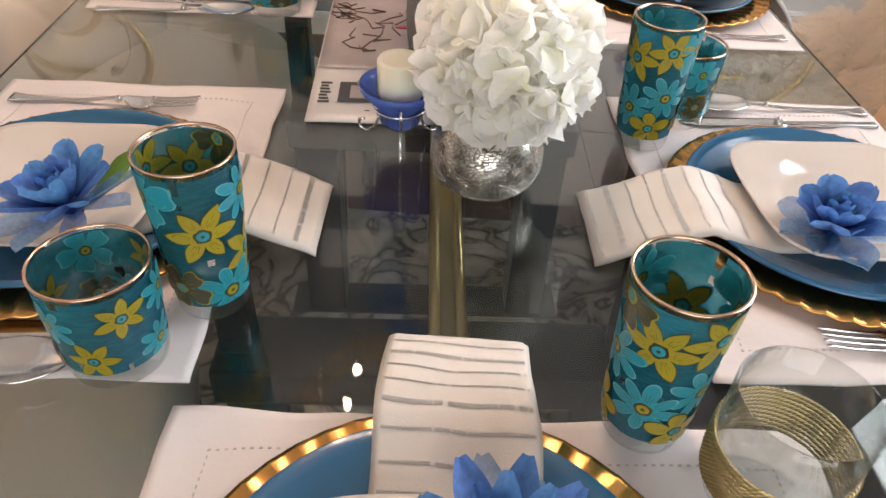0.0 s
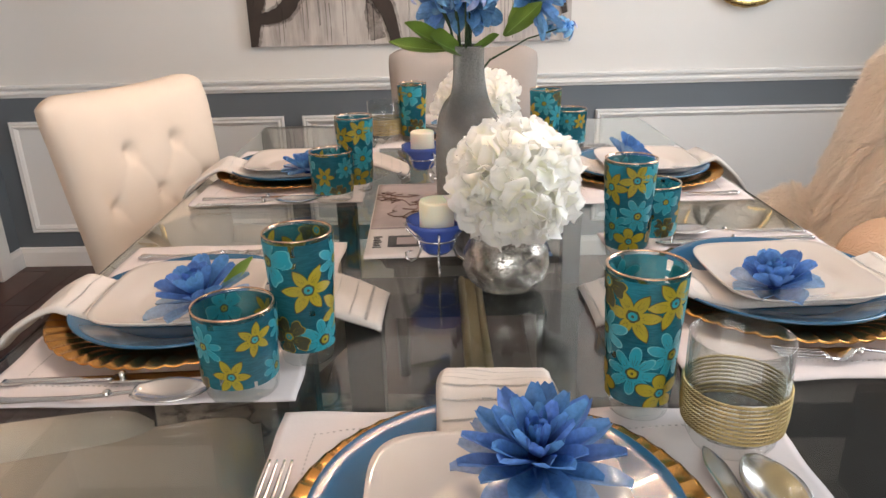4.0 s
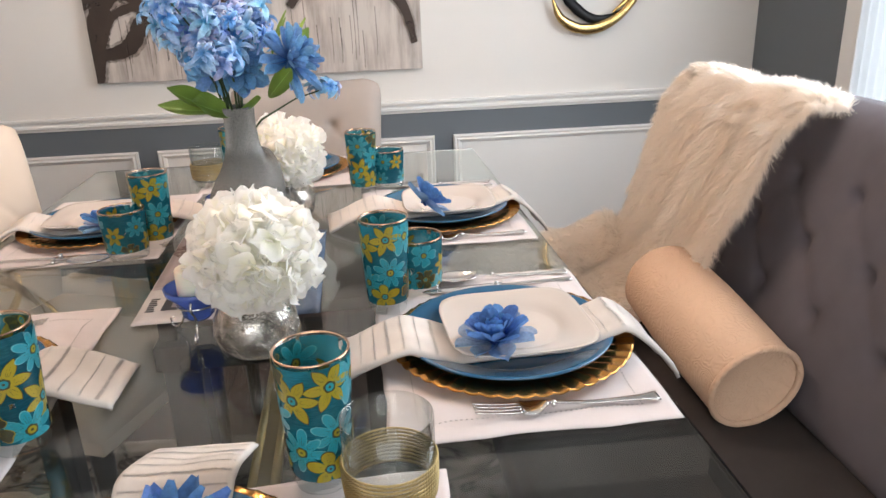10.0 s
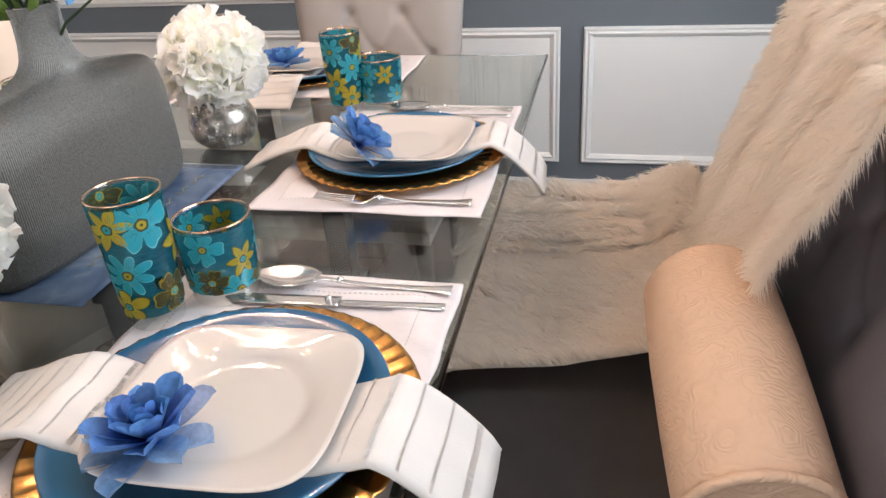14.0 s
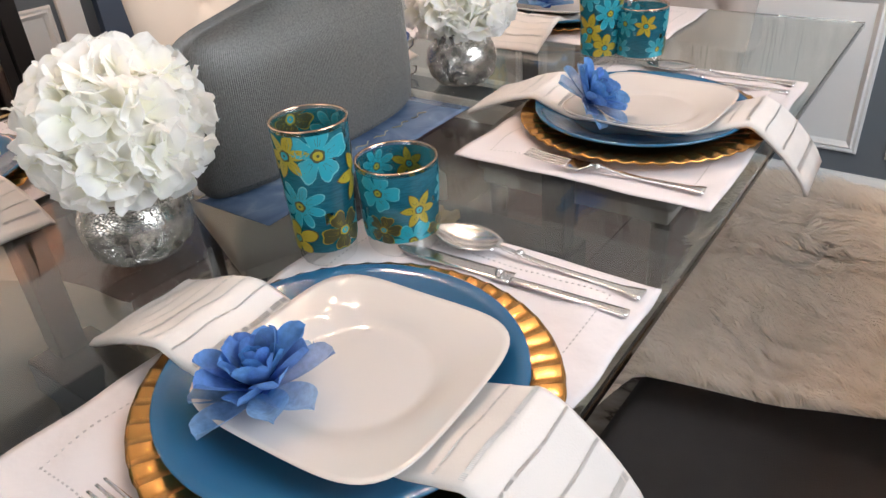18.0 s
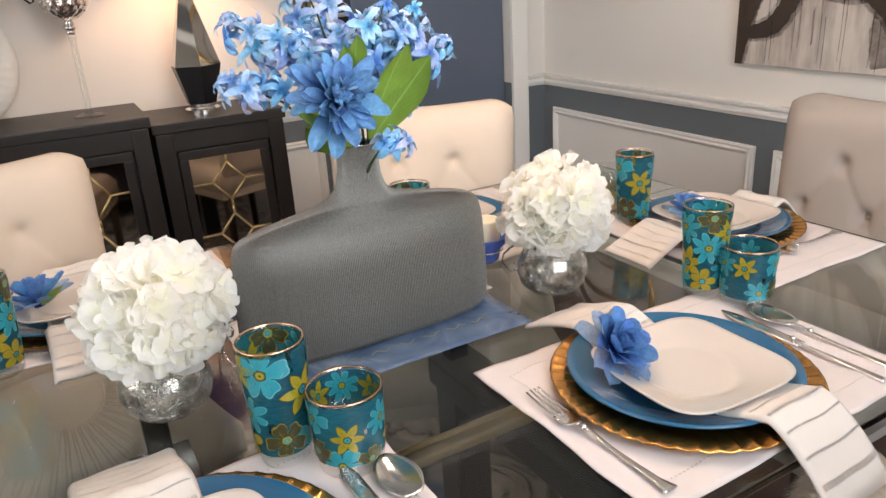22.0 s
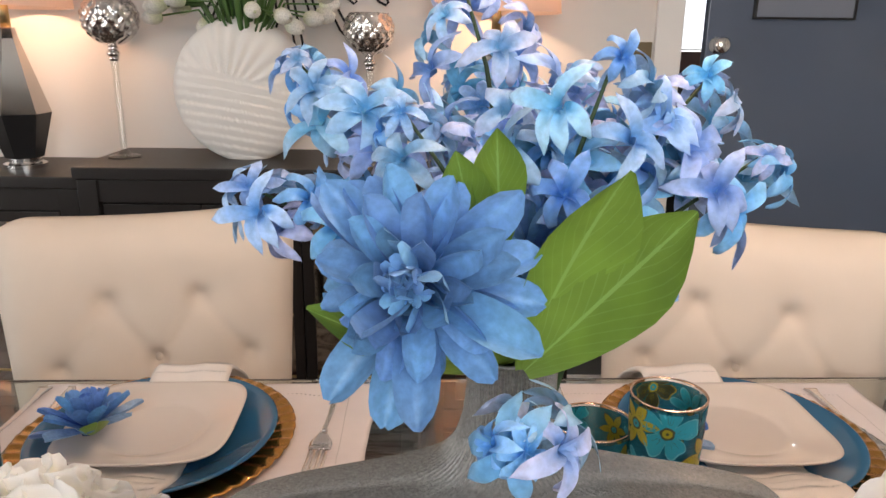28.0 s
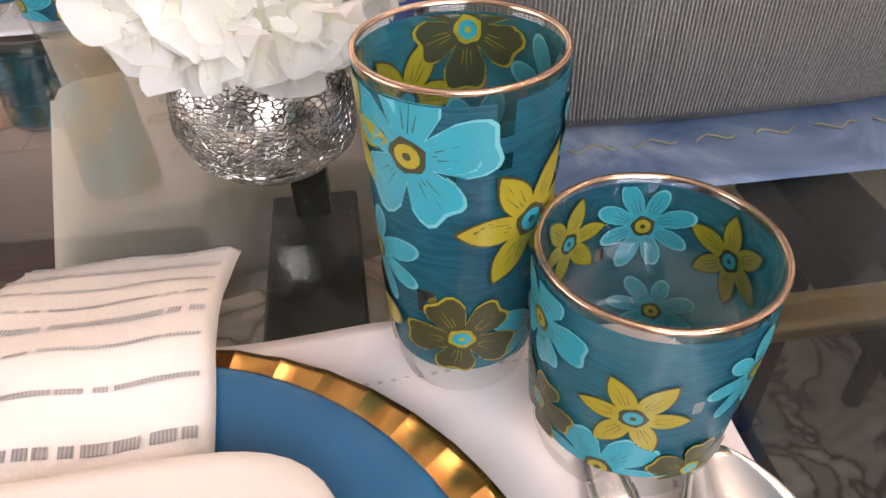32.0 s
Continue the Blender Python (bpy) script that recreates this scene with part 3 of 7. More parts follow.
for i in range(3):
    y0 = WY0 + (WY1 - WY0) * i / 3 + 0.02
    pane = part("pane", boxes((XE + 0.052, XE + 0.056, y0, y0 + (WY1 - WY0) / 3 - 0.04, WZ0, WZ1), bevel=0), M_GLASS, win, smooth=False)
    pane.visible_shadow = False
glow = bpy.data.materials.new("overcast_daylight")
glow.use_nodes = True
bsdf(glow).inputs["Emission Color"].default_value = (0.88, 0.94, 1.0, 1)
bsdf(glow).inputs["Emission Strength"].default_value = 2.2
bsdf(glow).inputs["Base Color"].default_value = (0.6, 0.65, 0.7, 1)
tagged(part("backdrop", boxes((XE + 0.9, XE + 0.91, -0.6, 3.4, -0.2, 3.2), bevel=0), glow, None), "bright overcast daylight outside the window", "backdrop", kind="structure")

# sheer curtain at the window's far side
M_SHEER = bpy.data.materials.new("white_sheer_voile")
M_SHEER.use_nodes = True
bsdf(M_SHEER).inputs["Base Color"].default_value = (0.85, 0.87, 0.9, 1)
bsdf(M_SHEER).inputs["Roughness"].default_value = 0.9
voile, voile_mix = node(M_SHEER, "ShaderNodeBsdfTranslucent"), node(M_SHEER, "ShaderNodeMixShader")
voile.inputs[0].default_value, voile_mix.inputs[0].default_value = (0.92, 0.94, 0.97, 1), 0.7
wire(M_SHEER, bsdf(M_SHEER).outputs[0], voile_mix.inputs[1])
wire(M_SHEER, voile.outputs[0], voile_mix.inputs[2])
wire(M_SHEER, voile_mix.outputs[0], M_SHEER.node_tree.nodes["Material Output"].inputs[0])
curtain = thing("sheer_curtain", T(XE, 0, 0), "white sheer curtain hanging in folds at the window", "curtain")
part("voile", sheet(90, 12, lambda u, v: Vector((-0.030 + 0.008 * math.sin(u * 58 + 0.6 * math.sin(v * 3)) - 0.004 * v, 1.80 + 0.36 * u, 0.30 + 2.19 * v))), M_SHEER, curtain)
part("curtain_rod", tube([(-0.03, 1.6, 2.505), (-0.03, 2.42, 2.505)], 0.008, 8), M_BLACK, curtain)

# unseen window added behind the head of the table, to house the fill light
added_win = thing("window_3", Matrix.Identity(4), "added white framed window, unseen behind the head of the table", "window", kind="structure")
for x0, x1, z0, z1 in ((SX0 - 0.08, SX0, SZ0 - 0.08, SZ1 + 0.08), (SX1, SX1 + 0.08, SZ0 - 0.08, SZ1 + 0.08), (SX0, SX1, SZ1, SZ1 + 0.08), (SX0, SX1, SZ0 - 0.08, SZ0)):
    part("window_frame", boxes((x0, x1, YS, YS + 0.02, z0, z1), bevel=0.004), M_TRIM, added_win, smooth=False)
for i in range(4):
    x = SX0 + (SX1 - SX0) * i / 3
    part("mullion", boxes((max(SX0, x - 0.02), min(SX1, x + 0.02), YS - 0.08, YS - 0.05, SZ0, SZ1), bevel=0.003), M_TRIM, added_win, smooth=False)
for i in range(3):
    x0 = SX0 + (SX1 - SX0) * i / 3 + 0.02
    pane = part("pane", boxes((x0, x0 + (SX1 - SX0) / 3 - 0.04, YS - 0.067, YS - 0.063, SZ0, SZ1), bevel=0), M_GLASS, added_win, smooth=False)
    pane.visible_shadow = False
# glowing sheet added outside the unseen south window
tagged(part("backdrop", boxes((-2.2, 3.0, YS - 1.0, YS - 0.99, -0.2, 3.2), bevel=0), glow, None, smooth=False), "added bright overcast daylight behind the unseen window", "backdrop", kind="structure")

# paintings: a pair of canvases with dark looping brushwork
def canvas_mat():
    """Taupe washes that ran down the canvas, over a pale ground."""
    m = mat("painted_canvas", (0.45, 0.42, 0.40), 0.75, bump=0.3, bump_scale=500, var=0.25, var_scale=4)
    co = node(m, "ShaderNodeTexCoord")
    mp = node(m, "ShaderNodeMapping")
    mp.inputs["Scale"].default_value = (9.0, 1.0, 1.1)
    wire(m, co.outputs["Object"], mp.inputs["Vector"])
    runs = node(m, "ShaderNodeTexNoise", Scale=2.6, Detail=8.0, Roughness=0.62)
    wire(m, mp.outputs[0], runs.inputs["Vector"])
    clouds = node(m, "ShaderNodeTexNoise", Scale=3.2, Detail=4.0)
    wire(m, co.outputs["Object"], clouds.inputs["Vector"])
    mix = node(m, "ShaderNodeMath")
    mix.operation = "MULTIPLY_ADD"
    wire(m, clouds.outputs[0], mix.inputs[0])
    mix.inputs[1].default_value = 0.8
    wire(m, runs.outputs[0], mix.inputs[2])
    ramp = node(m, "ShaderNodeValToRGB")
    e = ramp.color_ramp.elements
    e[0].position, e[0].color = 0.62, (0.20, 0.165, 0.145, 1)
    e[1].position, e[1].color = 1.02, (0.56, 0.515, 0.475, 1)
    e.new(0.82).color = (0.41, 0.365, 0.335, 1)
    wire(m, mix.outputs[0], ramp.inputs[0])
    wire(m, ramp.outputs[0], bsdf(m).inputs["Base Color"])
    return m


def dry_brush(name, colour, low, high):
    """Paint that thins out in streaks and lets the ground show."""
    m = mat(name, colour, 0.65, var=0.4, var_scale=14, bump=0.2, bump_scale=80)
    co = node(m, "ShaderNodeTexCoord")
    nz = node(m, "ShaderNodeTexNoise", Scale=26.0, Detail=7.0, Roughness=0.7)
    wire(m, co.outputs["Object"], nz.inputs["Vector"])
    mr = node(m, "ShaderNodeMapRange")
    mr.inputs[1].default_value, mr.inputs[2].default_value = low, high
    wire(m, nz.outputs[0], mr.inputs[0])
    tr, mx = node(m, "ShaderNodeBsdfTransparent"), node(m, "ShaderNodeMixShader")
    wire(m, mr.outputs[0], mx.inputs[0])
    wire(m, tr.outputs[0], mx.inputs[1])
    wire(m, bsdf(m).outputs[0], mx.inputs[2])
    wire(m, mx.outputs[0], m.node_tree.nodes["Material Output"].inputs[0])
    return m


M_CANVAS = canvas_mat()
M_INK = dry_brush("umber_paint", (0.036, 0.023, 0.017), 0.20, 0.42)
M_WASH = dry_brush("taupe_wash_paint", (0.12, 0.085, 0.068), 0.12, 0.95)
M_HALO = dry_brush("thin_umber_paint", (0.075, 0.05, 0.038), 0.30, 0.90)


def stroke(points, widths, lift, bm=None):
    """A flat brush stroke on the canvas through (x, z) points, of the given half widths."""
    bm = bm or bmesh.new()
    n, pts = 40, []
    for k in range(n + 1):
        s = k / n * (len(points) - 1)
        i = min(int(s), len(points) - 2)
        f = s - i
        p = [points[max(0, min(len(points) - 1, i + d))] for d in (-1, 0, 1, 2)]
        q = [0.5 * ((2 * p[1][c]) + (-p[0][c] + p[2][c]) * f + (2 * p[0][c] - 5 * p[1][c] + 4 * p[2][c] - p[3][c]) * f * f + (-p[0][c] + 3 * p[1][c] - 3 * p[2][c] + p[3][c]) * f ** 3) for c in (0, 1)]
        w = widths[i] + (widths[i + 1] - widths[i]) * f
        pts.append((q[0], q[1], w * (1 + 0.18 * noise1(k * 0.9, points[0][0] * 9, 1.0))))
    prev = None
    for k, (x, z, w) in enumerate(pts):
        a, b = pts[max(0, k - 1)], pts[min(n, k + 1)]
        d = Vector((b[0] - a[0], 0, b[1] - a[1])).normalized()
        nrm = Vector((-d.z, 0, d.x))
        row = (bm.verts.new(Vector((x, -lift, z)) + nrm * w), bm.verts.new(Vector((x, -lift, z)) - nrm * w))
        if prev:
            bm.faces.new((prev[0], prev[1], row[1], row[0]))
        prev = row
    return bm


def clip(bm, x0, x1, z0, z1):
    for co, no in (((x0, 0, 0), (-1, 0, 0)), ((x1, 0, 0), (1, 0, 0)), ((0, 0, z0), (0, 0, -1)), ((0, 0, z1), (0, 0, 1))):
        bmesh.ops.bisect_plane(bm, geom=bm.verts[:] + bm.edges[:] + bm.faces[:], plane_co=co, plane_no=no, clear_outer=True)
    return bm


# in the pair's own plane: x from the pair's left edge, z from its lower edge
INK = (
    (((-0.05, 0.26), (0.12, 0.33), (0.27, 0.265), (0.40, 0.245), (0.55, 0.31), (0.64, 0.45), (0.70, 0.62), (0.72, 0.85)), (0.018, 0.025, 0.03, 0.04, 0.046, 0.044, 0.04, 0.03)),
    (((0.20, 0.335), (0.10, 0.315), (0.04, 0.22), (0.022, 0.11), (0.0, 0.0)), (0.02, 0.03, 0.036, 0.03, 0.026)),
    (((0.03, 0.10), (0.14, 0.13), (0.22, 0.24), (0.30, 0.28)), (0.016, 0.03, 0.028, 0.02)),
    (((0.05, 0.14), (0.10, 0.24), (0.20, 0.28)), (0.01, 0.012, 0.02)),
    (((0.42, 0.25), (0.52, 0.16), (0.56, 0.05), (0.575, -0.05)), (0.03, 0.03, 0.022, 0.02)),
    (((0.62, 0.74), (0.75, 0.60), (0.92, 0.53), (1.10, 0.56), (1.26, 0.60)), (0.02, 0.035, 0.05, 0.025, 0.012)),
    (((0.75, 0.25), (0.84, 0.36), (0.95, 0.40), (1.08, 0.36), (1.18, 0.24), (1.22, 0.10)), (0.012, 0.03, 0.028, 0.035, 0.018, 0.01)),
    (((0.93, 0.52), (0.96, 0.44), (1.02, 0.38)), (0.025, 0.022, 0.016)),
    (((0.0, 0.70), (0.06, 0.52), (0.14, 0.40), (0.20, 0.36)), (0.02, 0.022, 0.018, 0.012)),
)
WASH = (
    (((0.30, 0.75), (0.26, 0.5), (0.28, 0.36)), (0.03, 0.02, 0.012)),
    (((1.02, 0.40), (1.10, 0.5), (1.16, 0.55)), (0.014, 0.012, 0.01)),
    (((0.50, 0.02), (0.48, 0.12), (0.50, 0.22)), (0.03, 0.028, 0.02)),
    (((0.58, 0.9), (0.52, 0.6), (0.44, 0.3)), (0.014, 0.012, 0.012)),
)
random.seed(11)
for k in range(26):   # thin runs of paint down the canvas
    x = random.choice((random.uniform(0.1, 0.55), random.uniform(0.75, 1.15)))
    z = random.uniform(0.14, 0.3)
    WASH += (((((x, z), (x + 0.002, z * 0.5), (x, random.uniform(-0.02, 0.08)))), (0.0022, 0.0016, 0.001)),)
AX, AZ, AH = -0.602, 0.911, 0.95
for k, (c0, c1) in enumerate(((0.0, 0.6215), (0.6245, 1.246))):
    art = thing("painting", T(AX, YN - 0.03, AZ), "abstract canvas with looping umber brushwork on taupe", "painting", "pair of canvases")
    part("canvas", boxes((c0, c1, 0.0, 0.028, 0, AH), bevel=0.002), M_CANVAS, art, smooth=False)
    for rows, m, lift in ((WASH, M_WASH, 0.0008), (tuple((p, tuple(1.42 * q for q in w)) for p, w in INK), M_HALO, 0.0030), (INK, M_INK, 0.0050)):
        for i, (p, w) in enumerate(rows):
            bm = clip(stroke(p, w, lift + 0.0002 * i), c0 + 0.001, c1 - 0.001, 0.001, AH - 0.001)
            if bm.faces:
                part("paint_run" if rows is WASH else "brush_stroke", bm, m, art)
            else:
                bm.free()

# wall sculptures of interlocked gold and black rings
M_GILT = mat("hammered_gilt", (0.72, 0.50, 0.20), 0.25, 1.0, bump=0.8, bump_scale=45, var=0.2, var_scale=30)
M_IRON = mat("blackened_iron", (0.012, 0.012, 0.013), 0.45, 0.6)


def ribbon(points, widths, y, rough=0.12):
    """A forged strip on the wall through (x, z) points, in thousandths of the sculpture's own drawing, swelling between its ends."""
    k = 0.00078
    n = 16 * (len(points) - 1)
    pts = []
    for q in range(n + 1):
        s = q / n * (len(points) - 1)
        i = min(int(s), len(points) - 2)
        f = s - i
        p = [points[max(0, min(len(points) - 1, i + d))] for d in (-1, 0, 1, 2)]
        c = [0.5 * ((2 * p[1][j]) + (-p[0][j] + p[2][j]) * f + (2 * p[0][j] - 5 * p[1][j] + 4 * p[2][j] - p[3][j]) * f * f + (-p[0][j] + 3 * p[1][j] - 3 * p[2][j] + p[3][j]) * f ** 3) for j in (0, 1)]
        w = widths[i] + (widths[i + 1] - widths[i]) * f
        pts.append((Vector((c[0] * k, 0, c[1] * k)), w * k * (1 + rough * noise1(q * 0.35, points[0][0] * 0.1, widths[1]))))

    def f(u, v):
        i = min(n, int(round(u * n)))
        d = (pts[min(n, i + 1)][0] - pts[max(0, i - 1)][0]).normalized()
        nrm = Vector((-d.z, 0, d.x))
        t = 2 * v - 1
        return pts[i][0] + nrm * pts[i][1] * t + Vector((0, y - 0.006 * (1 - t * t), 0))
    return sheet(n, 4, f, thick=0.006)


def ring_sculpture(x, z):
    s = thing("ring_wall_sculpture", T(x, YN - 0.008, z), "interlocked gilt and black metal rings hung on the wall", "wall sculpture", "wall sculptures")
    # lower ring
    part("gilt_crescent", ribbon(((-235, -88), (-190, -185), (-95, -240), (10, -238), (110, -190), (190, -110), (230, -38)), (4, 22, 26, 26, 22, 16, 4), -0.030), M_GILT, s)
    part("black_crescent", ribbon(((-152, 188), (-188, 90), (-184, -10), (-140, -110), (-40, -190), (60, -195), (150, -150)), (5, 20, 26, 27, 24, 18, 4), -0.020), M_IRON, s)
    part("gilt_hoop", ribbon(((-15, 255), (70, 250), (150, 205), (205, 120), (225, 20), (190, -75), (80, -170)), (5, 16, 20, 18, 16, 16, 5), -0.024), M_GILT, s)
    part("wire", tube([(p * 0.00078, -0.02, q * 0.00078) for p, q in ((-150, 185), (-110, 215), (-65, 240), (-15, 256))], 0.0022, 6), M_IRON, s)
    part("wire", tube([(p * 0.00078, -0.02, q * 0.00078) for p, q in ((-225, 80), (-238, 20), (-240, -40), (-233, -88))], 0.0022, 6), M_IRON, s)
    part("gilt_spike", ribbon(((72, 70), (120, 82), (175, 88)), (4, 12, 9), -0.026), M_GILT, s)
    # upper ring
    part("gilt_arc", ribbon(((-222, 75), (-250, 190), (-235, 320), (-170, 410), (-60, 452), (60, 452), (112, 445)), (5, 19, 18, 20, 20, 14, 4), -0.018), M_GILT, s)
    part("gilt_arc", ribbon(((305, 145), (370, 240), (395, 340), (370, 450), (300, 545), (190, 600), (60, 612)), (6, 17, 22, 20, 22, 18, 5), -0.018), M_GILT, s)
    part("black_crescent", ribbon(((-155, 190), (-105, 85), (-20, 25), (70, 5), (170, 35), (250, 105), (305, 185)), (5, 20, 26, 27, 27, 24, 6), -0.036), M_IRON, s)
    part("black_crescent", ribbon(((-230, 330), (-200, 450), (-110, 545), (10, 580), (130, 560)), (5, 20, 25, 20, 5), -0.03), M_IRON, s)
    part("wire", tube([(p * 0.00078, -0.02, q * 0.00078) for p, q in ((170, 480), (255, 425), (305, 340), (315, 250), (305, 185))], 0.0026, 6), M_IRON, s)
    part("hook", boxes((0.14, 0.175, -0.03, 0.008, 0.345, 0.36), bevel=0.001), M_IRON, s)


ring_sculpture(1.345, 1.225)
ring_sculpture(-1.245, 1.335)

# ---- dining table ----
TABLE = T(0.206, 1.091, 0.0, 1.5)
HX, HY, TZ = 0.547, 0.93, 0.75
table = thing("dining_table", TABLE, "rectangular clear glass dining table on a black and gold base", "dining table")
part("tabletop", boxes((-HX, HX, -HY, HY, TZ - 0.012, TZ), bevel=0.003), M_TABLEGLASS, table, "clear green-tinted glass tabletop with bevelled edges", smooth=False)
part("stretcher", boxes((-0.006, 0.044, -0.30, 0.30, 0.4985, 0.508), bevel=0.003), M_GOLD, table, "brushed gold bar", smooth=False)
for x in (0.002, 0.036):
    part("stretcher_rib", tube([(x, -0.30, 0.508), (x, 0.30, 0.508)], 0.007, 8), M_GOLD, table, "rounded gold bead")
for sy in (-1, 1):
    y = sy * 0.295
    part("crossbar", boxes((-0.27, 0.27, y - 0.05, y + 0.05, 0.44, 0.498), bevel=0.004), M_BLACK, table, smooth=False)
    for sx in (-1, 1):
        part("leg", boxes((sx * 0.22 - 0.04, sx * 0.22 + 0.04, y - 0.04, y + 0.04, 0.012, 0.438), bevel=0.004), M_BLACK, table, smooth=False)
        part("strut", boxes((sx * 0.24 - 0.02, sx * 0.24 + 0.02, y - 0.02, y + 0.02, 0.50, TZ - 0.013), bevel=0.003), M_BLACK, table, smooth=False)
    part("foot", boxes((-0.3, 0.3, y - 0.05, y + 0.05, 0.002, 0.012), bevel=0.002), M_BLACK, table, smooth=False)
# far window of the hall, and the chest under it
hw = thing("window_2", Matrix.Identity(4), "bright hall window seen past the door", "window", kind="structure")
part("window_frame", boxes((XW - 2.53, XW - 2.5, 2.32, 2.36, 1.18, 2.2), (XW - 2.53, XW - 2.5, 2.36, YN, 1.16, 1.2), (XW - 2.53, XW - 2.5, 2.36, YN, 1.66, 1.69), bevel=0.003), M_TRIM, hw, smooth=False)
tagged(part("backdrop", boxes((XW - 3.2, XW - 3.19, 1.6, 4.2, 0.4, 3.0), bevel=0), glow, None), "bright daylight outside the hall window", "backdrop", kind="structure")
chest = thing("hall_chest", T(XW - 2.28, 2.6, 0), "dark brown wooden chest in the hall", "chest")
part("chest_body", boxes((-0.2, 0.2, -0.2, 0.2, 0.0, 1.02), bevel=0.004), M_ESPRESSO, chest, smooth=False)
part("chest_top", boxes((-0.21, 0.21, -0.21, 0.21, 1.02, 1.045), bevel=0.004), M_TRIM, chest, "pale stone top", smooth=False)
part("basket", boxes((-0.15, 0.15, -0.17, 0.17, 1.046, 1.19), bevel=0.01), M_FLOORW, chest, "brown wooden box", smooth=False)

# ---- upholstery ----
def tufted(w0, w1, h, thick, buttons, puff=0.022, nx=56, ny=52, lean=0.0, barrel=0.0, sag=0.012, corner=0.05, dimple=0.015, spread=0.019):
    """A tufted back panel: x across (w0 wide at its foot, w1 at its top), z up, its front towards +y, the top edge dipping a little."""
    def pads(x, z):
        d = 0.0
        for bx, bz in buttons:
            q = (x - bx) ** 2 + (z - bz) ** 2
            d += dimple * math.exp(-q / (spread * spread)) + 0.35 * dimple * math.exp(-q / (9 * spread * spread))
        for i, (ax, az) in enumerate(buttons):
            for bx, bz in buttons[i + 1:]:
                dx, dz = bx - ax, bz - az
                if abs(dz) > 0.02 and math.hypot(dx, dz) < 0.19:
                    s = max(0.0, min(1.0, ((x - ax) * dx + (z - az) * dz) / (dx * dx + dz * dz)))
                    q = (x - ax - s * dx) ** 2 + (z - az - s * dz) ** 2
                    d += 0.30 * dimple * math.exp(-q / 0.00007)
        return d

    def front(side):
        def f(u, v):
            s = 2 * u - 1
            half = (w0 + (w1 - w0) * v) / 2
            e = max(abs(s), 0.0)
            x = half * s
            z = h * v
            k = (1 - abs(s) ** 8) * (1 - abs(2 * v - 1) ** 10)
            # round the upper corners
            if v > 0.8:
                x *= 1 - 0.03 * ((v - 0.8) / 0.2) ** 3
                z -= corner * 0.5 * max(0, e - 0.75) ** 2 / 0.0625 * (v - 0.8) / 0.2
            z -= sag * math.cos(math.pi * s / 2) * v ** 4 if sag else 0
            base = thick / 2 * max(0.12, k) ** 0.5
            y = base + (puff * k - (pads(x, z) * k if side > 0 else 0))
            if side < 0:
                y = -base
            return Vector((x, y - lean * v + barrel * s * s, z))
        return f
    bm = bmesh.new()
    sheet(nx, ny, front(1), bm)
    sheet(nx, ny, front(-1), bm)
    bmesh.ops.remove_doubles(bm, verts=bm.verts[:], dist=0.0002)
    # close the rim
    edges = [e for e in bm.edges if e.is_boundary]
    if edges:
        bmesh.ops.bridge_loops(bm, edges=edges)
    bmesh.ops.recalc_face_normals(bm, faces=bm.faces[:])
    return bm


def cushion(x0, x1, y0, y1, z0, z1, crown=0.02, n=22):
    """A padded seat with a rounded rim."""
    def top(u, v):
        a, b = 2 * u - 1, 2 * v - 1
        k = ((1 - abs(a) ** 6) * (1 - abs(b) ** 6)) ** 0.5
        return Vector((x0 + (x1 - x0) * u, y0 + (y1 - y0) * v, z1 - 0.03 + 0.03 * min(1, k * 1.4) + crown * k))
    bm = sheet(n, n, top)
    ext = bmesh.ops.extrude_edge_only(bm, edges=[e for e in bm.edges if e.is_boundary])
    vs = [g for g in ext["geom"] if isinstance(g, bmesh.types.BMVert)]
    for v in vs:
        v.co.z = z0
    bmesh.ops.holes_fill(bm, edges=[e for e in bm.edges if e.is_boundary], sides=0)
    bmesh.ops.recalc_face_normals(bm, faces=bm.faces[:])
    return bm


CHAIR_BUTTONS = [(x, 0.355) for x in (-0.075, 0.075)] + [(x, 0.245) for x in (-0.155, 0, 0.155)] + [(x, 0.135) for x in (-0.075, 0.075)]
M_LEG = mat("dark_leg_wood", (0.03, 0.018, 0.012), 0.35, grain=(8, 8, 1), bump=0.2, bump_scale=40)


